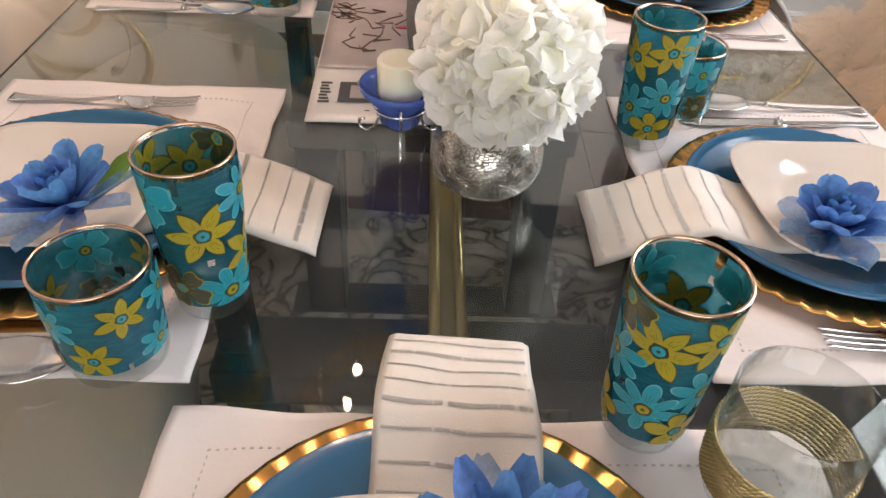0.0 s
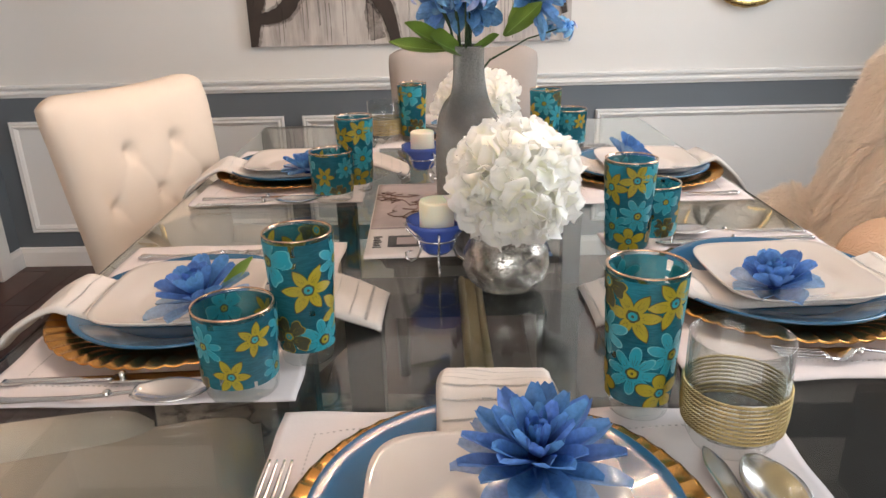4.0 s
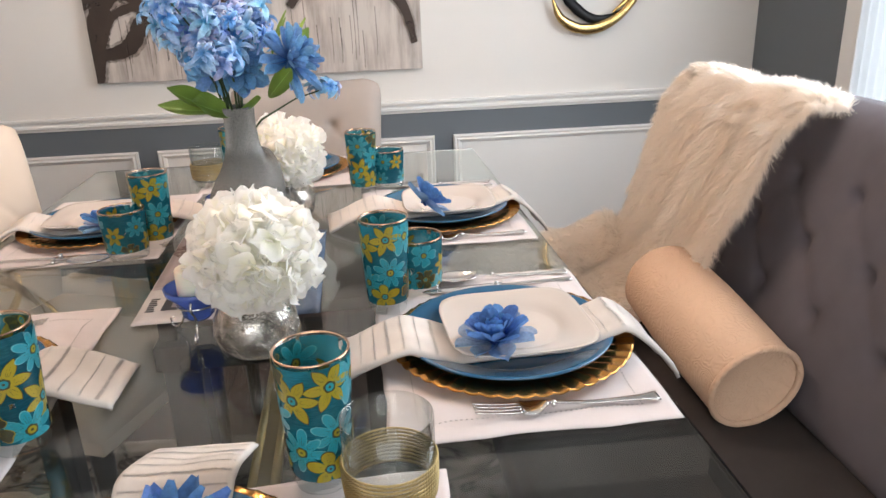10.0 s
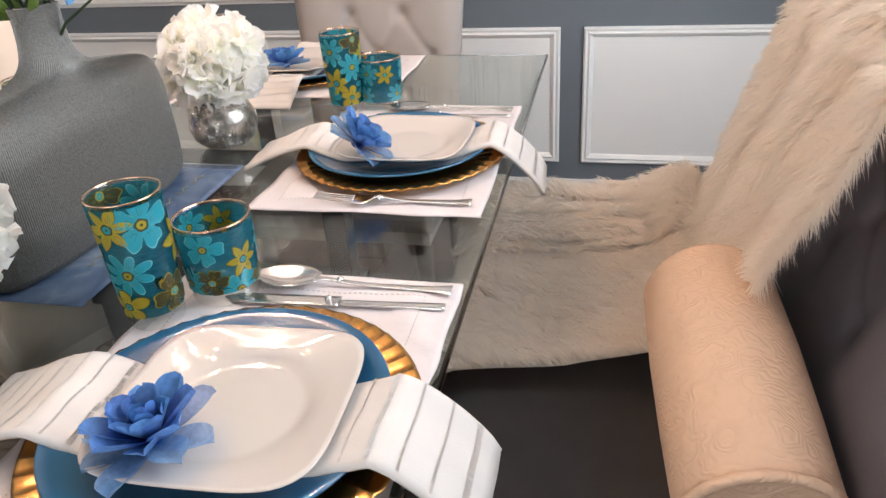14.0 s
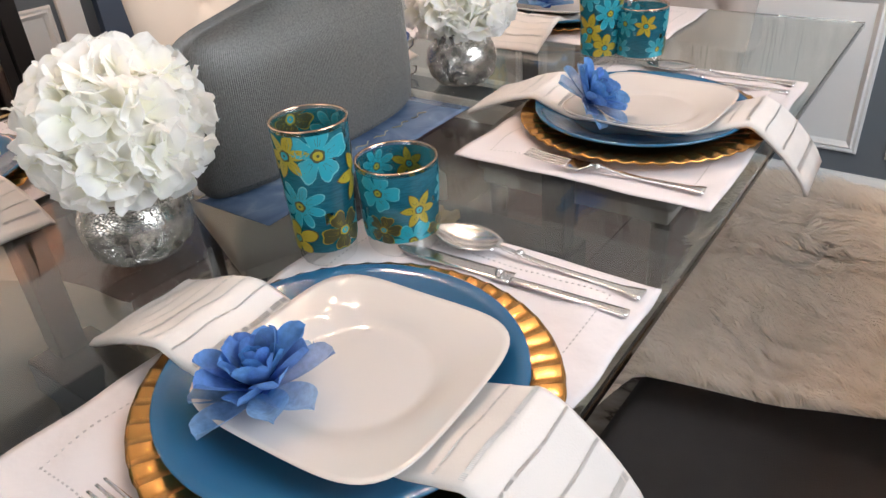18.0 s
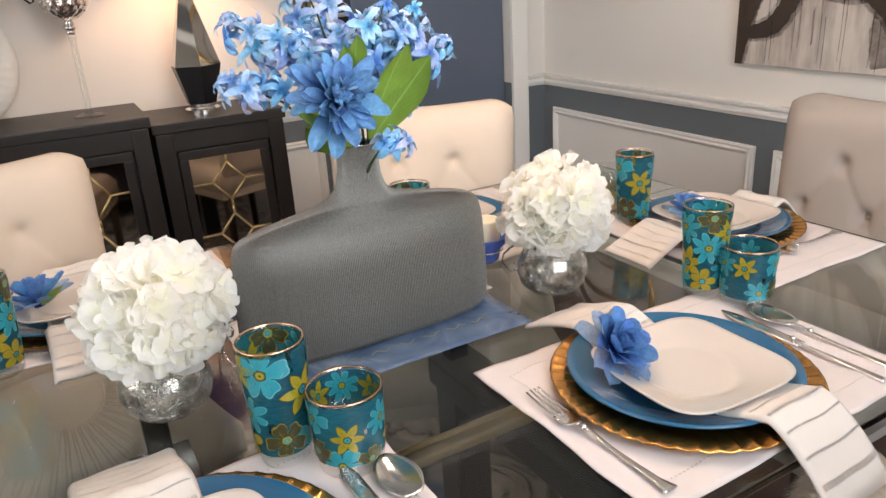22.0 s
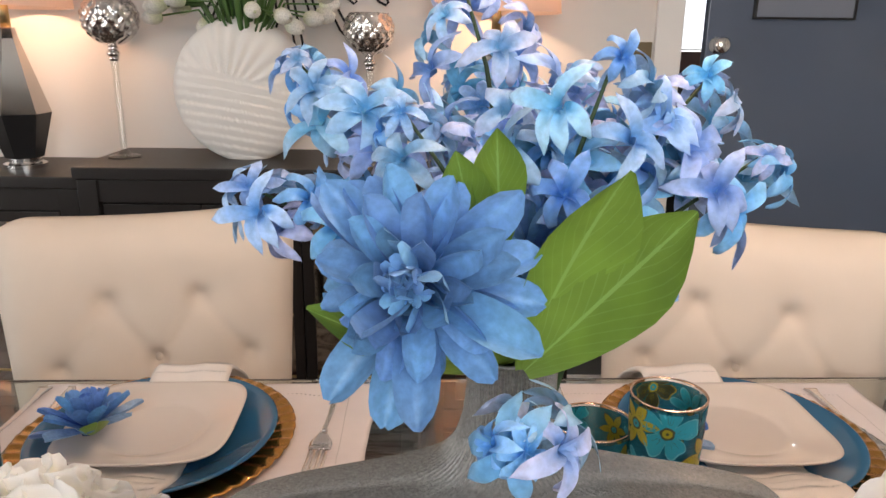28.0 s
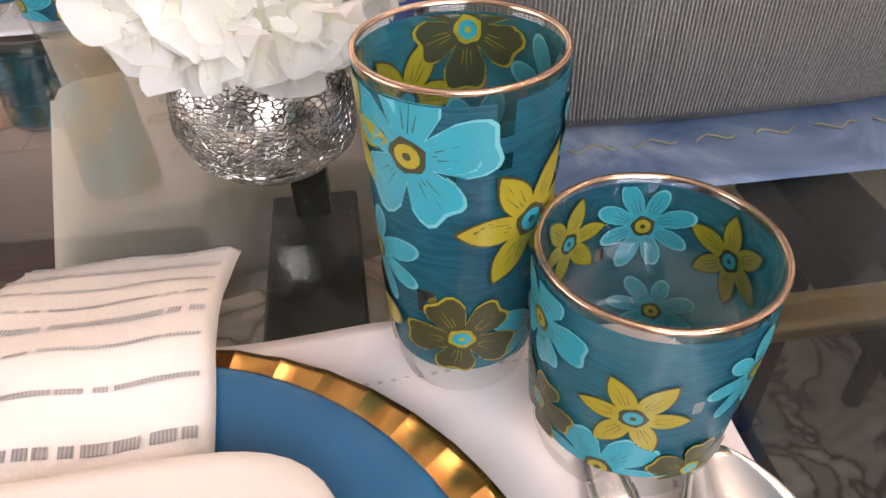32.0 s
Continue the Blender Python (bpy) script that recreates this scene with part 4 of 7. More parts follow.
def dining_chair(m, cloth, label, group=""):
    """Origin on the floor under the seat's middle, the sitter facing +y."""
    c = thing("dining_chair", m, label, "chair", group)
    back = part("backrest", tufted(0.43, 0.50, 0.50, 0.07, CHAIR_BUTTONS, lean=0.07, barrel=0.018), cloth, c)
    back.matrix_basis = T(0, -0.235, 0.437)
    button_bm = lathe([(0.0, 0.0), (0.009, -0.001), (0.009, 0.002), (0.006, 0.005), (0, 0.006)], 10)
    b0 = None
    for bx, bz in CHAIR_BUTTONS:
        mm = pose(bx, -0.235 + 0.035 + 0.022 - 0.031 - 0.07 * bz / 0.5, 0.437 + bz - 0.008 * (bz / 0.5) ** 4, -90, 0, 0)
        if b0 is None:
            b0 = part("button", button_bm, cloth, c)
            b0.matrix_basis = mm
        else:
            again(b0, c, mm)
    part("seat", cushion(-0.245, 0.245, -0.23, 0.26, 0.37, 0.465), cloth, c)
    # low padded roll along one side of the seat
    part("side_roll", tube([(-0.225, -0.215 + 0.31 * k / 12, 0.478 - 0.012 * (k / 12) ** 2) for k in range(13)], [0.030] + [0.042] * 9 + [0.040, 0.034, 0.018], 14), cloth, c, "rounded side roll")
    part("seat_rail", boxes((-0.235, 0.235, -0.22, 0.25, 0.33, 0.372), bevel=0.004), cloth, c, smooth=False)
    leg = None
    for x, y in ((-0.21, 0.22), (0.21, 0.22), (-0.2, -0.2), (0.2, -0.2)):
        mm = T(x, y, 0)
        if leg is None:
            leg = part("leg", tube([(0, 0, 0.0), (0, 0, 0.34)], [0.016, 0.024], 8), M_LEG, c)
            leg.matrix_basis = mm
        else:
            again(leg, c, mm)
    return c


first_chair = dining_chair(T(-0.325, 0.64, 0, -73), M_CREAM, "cream linen dining chair with a button-tufted back", "side chairs")
copy_thing(first_chair, T(-0.305, 1.50, 0, -111))
dining_chair(T(0.228, 2.075, 0, 181.5), M_BEIGE, "greige linen dining chair with a button-tufted back at the table's end")

# settee with its charcoal tufted back
settee = thing("settee", T(0.0, 0.0, 0.0, 0.0), "charcoal upholstered settee with a button-tufted back", "settee")
SB = [(x, z) for z in (0.42, 0.20) for x in (-0.62, -0.44, -0.26, -0.08, 0.10, 0.28, 0.46)] + [(x, 0.31) for x in (-0.53, -0.35, -0.17, 0.01, 0.19, 0.37)]
sback = part("backrest", tufted(1.46, 1.46, 0.56, 0.11, SB, lean=0.13, nx=110, ny=44, sag=-0.0, corner=0.03, puff=0.012, dimple=0.020, spread=0.012), M_CHARCOAL, settee)
sback.matrix_basis = T(1.21, 0.90, 0.43, 90)
part("seat", cushion(0.645, 1.22, 0.2, 1.60, 0.33, 0.436, 0.012, 30), M_SEAT, settee, "dark brown seat cushion, the table's shade in its colour")
part("arm", cushion(0.74, 1.26, 1.585, 1.69, 0.15, 0.56, 0.01, 16), M_CHARCOAL, settee)
part("base", boxes((0.68, 1.27, 0.2, 1.68, 0.12, 0.34), bevel=0.006), M_CHARCOAL, settee, smooth=False)
for x, y in ((0.72, 0.25), (0.72, 1.62), (1.22, 0.25), (1.22, 1.62)):
    part("leg", tube([(x, y, 0.0), (x, y, 0.13)], [0.017, 0.024], 8), M_LEG, settee)

# faux-fur throw over back, seat and arm
def throw_point(s, t):
    """s along the throw, from behind the back, down its front and over the seat to the table; t from the near edge to the far one."""
    knots = ((0.0, 1.14), (0.3, 1.13), (0.45, 1.15), (0.6, 1.235), (0.72, 1.25), (1.0, 1.15))
    near = 1.15
    for (s0, n0), (s1, n1) in zip(knots, knots[1:]):
        if s0 <= s <= s1:
            near = n0 + (n1 - n0) * (s - s0) / (s1 - s0)
    y = near + (1.645 - near) * t
    w = 0.012 * noise1(s * 4, t * 3, 2.0) + 0.008 * noise1(s * 11, t * 8, 5.0)
    path = ((1.36, 0.62), (1.345, 0.86), (1.29, 0.985), (1.225, 0.995), (1.175, 0.94), (1.125, 0.80), (1.085, 0.66), (1.045, 0.565), (0.97, 0.515), (0.84, 0.495), (0.665, 0.488), (0.625, 0.43))
    q = s * (len(path) - 1)
    i = min(int(q), len(path) - 2)
    f = q - i
    f = f * f * (3 - 2 * f) * 0.4 + f * 0.6
    x = path[i][0] + (path[i + 1][0] - path[i][0]) * f
    z = path[i][1] + (path[i + 1][1] - path[i][1]) * f
    if s > 0.6:   # it climbs over the far arm
        k = max(0.0, (t - 0.70) / 0.2)
        z += min(1.0, k) * 0.095 * min(1.0, (s - 0.6) / 0.08)
    fold = -0.02 * (math.exp(-((t - 0.36 - 0.05 * s) / 0.035) ** 2) + 0.8 * math.exp(-((t - 0.68) / 0.03) ** 2)) * max(0, 1 - abs(s - 0.48) / 0.28) + 0.008 * math.sin(t * 17 - s * 4) * max(0, 1 - abs(s - 0.48) / 0.4)
    return Vector((x + w + fold, y, z + w * 0.6 + fold * 0.5))


throw = thing("fur_throw", Matrix.Identity(4), "cream long-pile faux-fur throw draped over the settee", "throw")
part("backing", sheet(60, 28, throw_point), M_FUR, throw)


def fur(f, count, length, width, seed, droop=0.58, lo=(0, 0), hi=(1, 1)):
    rng = np.random.default_rng(seed)
    verts, faces = [], []
    for k in range(count):
        u, v = lo[0] + rng.random() * (hi[0] - lo[0]), lo[1] + rng.random() * (hi[1] - lo[1])
        p = f(u, v)
        e = 0.004
        du = f(min(1, u + e), v) - f(max(0, u - e), v)
        dv = f(u, min(1, v + e)) - f(u, max(0, v - e))
        n = dv.cross(du)
        if n.length < 1e-9:
            continue
        n.normalize()
        if n.x > 0.3 and n.z < 0 or n.z < -0.2:
            n = -n
        cu, cv = (math.floor(u * 62) + 0.5 + 0.4 * noise1(math.floor(u * 62), math.floor(v * 34), 1)) / 62, (math.floor(v * 34) + 0.5 + 0.4 * noise1(math.floor(u * 62), math.floor(v * 34), 6)) / 34
        tuft = Vector((noise1(cu * 23, cv * 15, 3), noise1(cu * 23, cv * 15, 9), noise1(cu * 23, cv * 15, 15)))
        cell = 0.5 * Vector((noise1(cu * 190, cv * 130, 2), noise1(cu * 190, cv * 130, 8), noise1(cu * 190, cv * 130, 14)))
        d = (n * (1 - droop * 0.6) + du.normalized() * droop * 0.8 + 0.7 * tuft + 0.7 * cell + Vector(rng.normal(0, 0.10, 3))).normalized()
        ln = length * (0.65 + 0.5 * rng.random())
        pull = (f(min(1, max(0, cu)), min(1, max(0, cv))) - p) * 0.62   # hairs lean together into tufts
        side = d.cross(Vector(rng.normal(0, 1, 3))).normalized() * width * (0.6 + 0.7 * rng.random())
        mid = p + d * ln * 0.5 + n * ln * 0.10 + pull * 0.35
        tip = p + d * ln + pull - Vector((0, 0, ln * 0.16))
        i = len(verts)
        verts += [p - side, p + side, mid + side * 0.75, mid - side * 0.75, tip]
        faces += [(i, i + 1, i + 2, i + 3), (i + 3, i + 2, i + 4)]
    me = bpy.data.meshes.new("fur")
    me.from_pydata(verts, [], faces)
    return me


pile = new("fur", fur(throw_point, 110000, 0.036, 0.0010, 5, 0.72))
pile.data.materials.append(M_FUR)
pile.parent = throw
pile["kind"] = "stuff"


def fringe(count, seed):
    """Longer hairs that stand off the throw's two long edges."""
    rng = np.random.default_rng(seed)
    verts, faces = [], []
    for k in range(count):
        u, v = rng.random() * 0.6, (0.0 if k % 2 else 1.0)
        p = throw_point(u, v)
        out = (p - throw_point(u, 0.03 if v == 0 else 0.97)).normalized()
        along = (throw_point(min(1, u + 0.01), v) - throw_point(max(0, u - 0.01), v)).normalized()
        d = (out + along * (0.35 + 0.5 * noise1(u * 30, v * 5, 3)) + Vector(rng.normal(0, 0.28, 3))).normalized()
        ln = 0.031 * (0.4 + 0.8 * rng.random())
        side = d.cross(Vector(rng.normal(0, 1, 3))).normalized() * 0.0006
        tip = p + d * ln - Vector((0, 0, ln * 0.25))
        mid = p + d * ln * 0.55
        i = len(verts)
        verts += [p - side, p + side, mid + side * 0.7, mid - side * 0.7, tip]
        faces += [(i, i + 1, i + 2, i + 3), (i + 3, i + 2, i + 4)]
    me = bpy.data.meshes.new("fringe")
    me.from_pydata(verts, [], faces)
    return me


hem = new("fringe", fringe(15000, 8))
hem.data.materials.append(M_FUR)
hem.parent = throw
hem["kind"] = "stuff"

# bolster cushion with an embossed cover
def bolster_mat():
    m = M_BOLSTER
    co = node(m, "ShaderNodeTexCoord")
    warp = node(m, "ShaderNodeTexNoise", Scale=20.0, Detail=2.0)
    wire(m, co.outputs["Object"], warp.inputs["Vector"])
    wv = node(m, "ShaderNodeMath")
    wv.operation = "MULTIPLY"
    wire(m, warp.outputs[0], wv.inputs[0])
    wv.inputs[1].default_value = 95.0
    sn = node(m, "ShaderNodeMath")
    sn.operation = "SINE"
    wire(m, wv.outputs[0], sn.inputs[0])
    bp = node(m, "ShaderNodeBump", Strength=0.4, Distance=0.0013)
    wire(m, sn.outputs[0], bp.inputs["Height"])
    wire(m, bp.outputs[0], bsdf(m).inputs["Normal"])


bolster_mat()
A, B = Vector((1.071, 0.936, 0.534)), Vector((1.034, 1.30, 0.602))
axis = (B - A).normalized()
bol = thing("bolster_cushion", Matrix.Translation(A) @ axis.to_track_quat("Z", "Y").to_matrix().to_4x4(), "cream cylindrical bolster cushion with an embossed cover", "cushion")
L, R = (B - A).length, 0.087
part("cover", lathe([(0, 0.016), (0.03, 0.017), (R - 0.022, 0.013), (R - 0.012, 0.004), (R - 0.004, 0.003), (R, 0.012), (R + 0.003, L * 0.3), (R + 0.004, L * 0.6), (R, L - 0.02), (R - 0.012, L), (0, L - 0.003)], 48), M_BOLSTER, bol)
part("piping", tube([((R - 0.003) * math.cos(a), (R - 0.003) * math.sin(a), 0.001) for a in np.linspace(0, 2 * math.pi, 49)], 0.0065, 8, ends=False), M_BOLSTER, bol, "corded edge")

# ---- place settings ----
SETTINGS = (   # charger's middle, turn, flower on the plate (in the setting's own axes)
    (0.221, 0.333, 0.0), (0.601, 0.760, 91.5), (0.573, 1.372, 91.5), (-0.145, 0.727, -88.5), (-0.155, 1.425, -88.5), (0.198, 1.845, 181.5))


def at_setting(k, x, y, z=0.0, rz=0.0, rx=0.0, ry=0.0):
    cx, cy, turn = SETTINGS[k]
    return T(cx, cy, 0, turn) @ pose(x, y, z, rx, ry, rz)


def sets(ob, poses):
    ob.matrix_basis = poses[0]
    return [ob] + [copy_thing(ob, m) for m in poses[1:]]


# placemats
mat0 = thing("placemat", Matrix.Identity(4), "white cotton hemstitched placemat lying on the glass table", "placemat", "placemats")


def mat_top(u, v):
    x, y = -0.23 + 0.46 * u, -0.165 + 0.33 * v
    k = min(1, 14 * min(u, 1 - u, v, 1 - v))
    hem = 0.0007 if min(u * 0.46, (1 - u) * 0.46, v * 0.33, (1 - v) * 0.33) < 0.013 else 0.0   # turned-over border
    x, y = x + 0.0035 * noise1(v * 6, 3.3, u), y + 0.0035 * noise1(u * 8, 7.1, v)
    return Vector((x + 0.003 * noise1(v * 3, u * 2, 4), y + 0.003 * noise1(u * 3, 2 * v, 9), 0.7525 + 0.0012 + hem + 0.0044 * k * (0.45 + noise1(u * 7 + 2 * noise1(u * 3, v * 3, 7), v * 6, 1.5)) + 0.0009 * k * noise1(u * 19 + 2 * noise1(u * 5, v * 5, 3), v * 11, 5.5)))


part("cloth", sheet(64, 46, mat_top, thick=0.0016), M_MAT, mat0)
hem_height = lambda x, y: mat_top((x + 0.23) / 0.46, (y + 0.165) / 0.33).z
M_THREAD = mat("stitching_thread", (0.46, 0.43, 0.42), 0.9)
bm = bmesh.new()
for i in range(66):
    for y in (-0.13, 0.13):
        x = -0.195 + 0.39 * i / 65
        box(bm, x - 0.0012, x + 0.0012, y - 0.0006, y + 0.0006, hem_height(x, y) - 0.001, hem_height(x, y) + 0.0006)
for j in range(44):
    for x in (-0.195, 0.195):
        y = -0.13 + 0.26 * j / 43
        box(bm, x - 0.0006, x + 0.0006, y - 0.0012, y + 0.0012, hem_height(x, y) - 0.001, hem_height(x, y) + 0.0006)
part("hemstitch", bm, M_THREAD, mat0, "dotted openwork hem", smooth=False)
sets(mat0, [at_setting(0, 0.034, 0.004), at_setting(1, 0.02, 0.012), at_setting(2, 0.03, 0.008), at_setting(3, -0.023, 0.005), at_setting(4, -0.01, 0.0), at_setting(5, -0.02, 0.01)])

# gold charger plates with scalloped radial flutes
def charger_bm():
    bm, n, flutes = bmesh.new(), 288, 48
    prof = ((0.0, 0.0060), (0.10, 0.0060), (0.116, 0.0072), (0.128, 0.0125), (0.145, 0.0165), (0.160, 0.0185), (0.1635, 0.0182))
    under = ((0.1628, 0.0165), (0.145, 0.0142), (0.126, 0.0095), (0.112, 0.0025), (0.0, 0.0025))
    rings = []
    for idx, (r, z) in enumerate(prof + under):
        ring = []
        for i in range(n):
            a = 2 * math.pi * i / n
            s = abs(math.sin(a * flutes / 2))
            k = max(0.0, min(1.0, (r - 0.112) / 0.03))
            rr = r + (0.0009 * (s - 0.5) if r > 0.158 else 0)
            ring.append(bm.verts.new((rr * math.cos(a), rr * math.sin(a), z - 0.0022 * k * s))) if r > 0 else None
        rings.append(ring if r > 0 else [bm.verts.new((0, 0, z))])
    for a, b in zip(rings, rings[1:]):
        for i in range(n):
            j = (i + 1) % n
            if len(a) == 1:
                bm.faces.new((a[0], b[i], b[j]))
            elif len(b) == 1:
                bm.faces.new((a[i], b[0], a[j]))
            else:
                bm.faces.new((a[i], b[i], b[j], a[j]))
    bmesh.ops.recalc_face_normals(bm, faces=bm.faces[:])
    # crisp ridges between the flutes
    for a, b in zip(rings[2:7], rings[3:8]):
        for i in range(0, n, n // flutes):
            e = bm.edges.get((a[i], b[i]))
            if e:
                e.smooth = False
    return bm


CZ = 0.753
ch = thing("charger_plate", Matrix.Identity(4), "round gold charger plate with a fluted scalloped rim", "charger plate", "charger plates")
part("dish", charger_bm(), M_CHARGER, ch)
sets(ch, [at_setting(k, 0, 0, CZ, 13 * k) for k in range(6)])

bp = thing("dinner_plate", Matrix.Identity(4), "round glossy blue stoneware dinner plate on a gold charger", "plate", "blue dinner plates")
part("dish", lathe([(0, 0.004), (0.085, 0.004), (0.094, 0.0055), (0.11, 0.011), (0.130, 0.0185), (0.1395, 0.0225), (0.1415, 0.0215), (0.1410, 0.0195), (0.13, 0.0145), (0.11, 0.006), (0.088, 0.0005), (0.0, 0.0005)], 72), M_BLUEPLATE, bp)
sets(bp, [at_setting(k, 0.002 * (k % 3 - 1), 0.004, CZ + 0.0066, 40 * k) for k in range(6)])


def square_plate():
    bm, n, rings = bmesh.new(), 96, []
    prof = ((0, 0.004), (0.55, 0.004), (0.62, 0.0048), (0.66, 0.008), (0.80, 0.0125), (0.95, 0.0165), (0.995, 0.0178), (1.0, 0.0168), (0.985, 0.0145), (0.8, 0.0092), (0.66, 0.004), (0.58, 0.0005), (0, 0.0005))
    for k, z in prof:
        if k == 0:
            rings.append([bm.verts.new((0, 0, z))])
            continue
        e = 2.0 + 2.6 * max(0.0, (k - 0.62) / 0.38)
        ring = []
        for i in range(n):
            a = 2 * math.pi * i / n
            c, s = abs(math.cos(a)), abs(math.sin(a))
            r = 0.098 * k / (c ** e + s ** e) ** (1 / e)
            ring.append(bm.verts.new((r * math.cos(a), r * math.sin(a), z + 0.0035 * max(0, k - 0.66) * (r / 0.1005 - 1) * 6)))
        rings.append(ring)
    for a, b in zip(rings, rings[1:]):
        for i in range(n):
            j = (i + 1) % n
            if len(a) == 1:
                bm.faces.new((a[0], b[i], b[j]))
            elif len(b) == 1:
                bm.faces.new((a[i], b[0], a[j]))
            else:
                bm.faces.new((a[i], b[i], b[j], a[j]))
    bmesh.ops.recalc_face_normals(bm, faces=bm.faces[:])
    return bm


sp = thing("salad_plate", Matrix.Identity(4), "white porcelain rounded-square salad plate on a folded napkin", "plate", "white salad plates")
part("dish", square_plate(), M_WHITE, sp)
SALADZ = 0.7722
sets(sp, [at_setting(0, 0.0, -0.012, SALADZ, 3), at_setting(1, 0.0, -0.008, SALADZ, 2), at_setting(2, 0.0, -0.01, SALADZ, -2), at_setting(3, 0.0, 0.0, SALADZ, 1), at_setting(4, 0, 0, SALADZ, 0), at_setting(5, 0, 0, SALADZ, 3)])

# folded napkins with silver lurex stripes, under the salad plates
M_NAPKIN = mat("white_napkin_cotton", (0.66, 0.61, 0.57), 0.9, bump=0.18, bump_scale=700, var=0.04, var_scale=20)
M_LUREX = mat("silver_lurex", (0.50, 0.485, 0.47), 0.45, 0.6, grain=(1, 40, 1), bump=0.8, bump_scale=120, var=0.25, var_scale=120)


def ribbed_weave(m):
    """Silver threads laid side by side across the stripe, with the cotton showing between them."""
    co, wv = node(m, "ShaderNodeTexCoord"), node(m, "ShaderNodeTexWave", Scale=210.0, Distortion=0.6)
    wv.bands_direction = "X"
    wire(m, co.outputs["Object"], wv.inputs["Vector"])
    ramp, mix = node(m, "ShaderNodeMapRange"), node(m, "ShaderNodeMix")
    ramp.inputs[1].default_value, ramp.inputs[2].default_value = 0.35, 0.65
    wire(m, wv.outputs[1], ramp.inputs[0])
    mix.data_type = "RGBA"
    wire(m, ramp.outputs[0], mix.inputs[0])
    wire(m, bsdf(m).inputs["Base Color"].links[0].from_socket, mix.inputs[6])
    mix.inputs[7].default_value = (0.66, 0.61, 0.57, 1)
    wire(m, mix.outputs[2], bsdf(m).inputs["Base Color"])


ribbed_weave(M_LUREX)


def napkin(end, down):
    """Runs along y, from the far end (+) to the diner's end, which hangs towards the edge."""
    nap = thing("napkin", Matrix.Identity(4), "folded white napkin with silver stripes under a salad plate", "napkin", "striped napkins")
    y0, y1, w = -end, 0.247, 0.054

    def height(y):
        a = abs(y)
        z = 0.7714 if a < 0.085 else 0.7714 + 0.0196 * min(1, (a - 0.085) / 0.055)
        if a > 0.14:
            k = (a - 0.14) / (0.085 if y > 0 else end - 0.14)
            z = 0.7910 - (0.0285 if y > 0 else down) * (k ** 1.45 if y < 0 else min(1.15, k) ** 1.3)
        return z

    def top(u, v, lift=0.0):
        y = y0 + (y1 - y0) * v
        s = 2 * u - 1
        k = abs(y) / 0.22
        x = s * w * (1 + 0.04 * max(0.0, y / 0.22)) * (1 + 0.05 * noise1(v * 6, s, end * 10)) + 0.006 * math.sin(v * 3 + end * 9) * k
        edge = max(0.0, 1 - (1 - abs(s)) / 0.12)
        tip = max(0.0, 1 - min(v, 1 - v) / 0.02)
        z = height(y) + (0.0045 * noise1(u * 3, v * 9, end * 20) + 0.002) * min(1, k * 1.5) - 0.0045 * edge ** 2 - 0.004 * tip ** 2 + lift
        return Vector((x, y, z))
    part("cloth", sheet(18, 64, top, thick=0.0048), M_NAPKIN, nap)
    part("under_fold", sheet(8, 40, lambda u, v: top(0.03 + 0.94 * u, 0.006 + 0.985 * v) - Vector((0, 0, 0.0053)), thick=0.002), M_NAPKIN, nap)
    random.seed(int(end * 1000))
    v = 0.035
    k = 0
    while v < 0.985:
        y = y0 + (y1 - y0) * v
        if abs(y) > 0.088:
            bm = bmesh.new()
            wide = 0.0095 if k % 3 == 0 else 0.0045
            u = 0.045
            while u < 0.955:
                du = random.choice((0.05, 0.09, 0.3, 0.42))
                e = min(0.955, u + du)
                sheet(max(2, int((e - u) * 24)), 1, lambda a, b, u=u, e=e: top(u + (e - u) * a, v + (b - 0.5) * wide / 1.0 * 1.0, 0.0006), bm)
                u = e + random.choice((0.012, 0.02, 0.03))
            part("stripe", bm, M_LUREX, nap, "silver woven stripe" if k == 0 else "")
        v += 0.037 + random.random() * 0.012
        k += 1
    return nap


sets(napkin(0.222, 0.078), [at_setting(1, -0.008, 0, 0, 0.5), at_setting(2, 0.012, 0.0, 0, 3)])
sets(napkin(0.226, 0.056), [at_setting(3, 0.0, 0.0, 0, -2), at_setting(4, 0.01, 0.0, 0, 4)])
sets(napkin(0.240, 0.088), [at_setting(0, 0.004, 0.0, 0, -3), at_setting(5, 0.0, 0.0, 0, 2)])

# cutlery
def fork_bm():
    bm = bmesh.new()
    sheet(30, 4, lambda u, v: Vector(((2 * v - 1) * (0.0022 + 0.0028 * u ** 2 + 0.0035 * max(0, (u - 0.86) / 0.14)), -0.10 + 0.115 * (1 - u), 0.0035 + 0.006 * math.exp(-((u - 0.0) / 0.25) ** 2))), bm, thick=0.0022)
    sheet(10, 6, lambda u, v: Vector(((2 * v - 1) * (0.003 + 0.0095 * min(1, u * 2.2) ** 0.8), 0.015 + 0.028 * u, 0.0085 - 0.006 * math.sin(u * 2.4))), bm, thick=0.0015)
    for i in range(4):
        x = -0.0088 + 0.00587 * i
        sheet(12, 2, lambda u, v, x=x: Vector((x + (2 * v - 1) * 0.0017 * (1 - 0.45 * u), 0.043 + 0.048 * u, 0.0045 + 0.005 * u ** 2)), bm, thick=0.0014)
    return bm


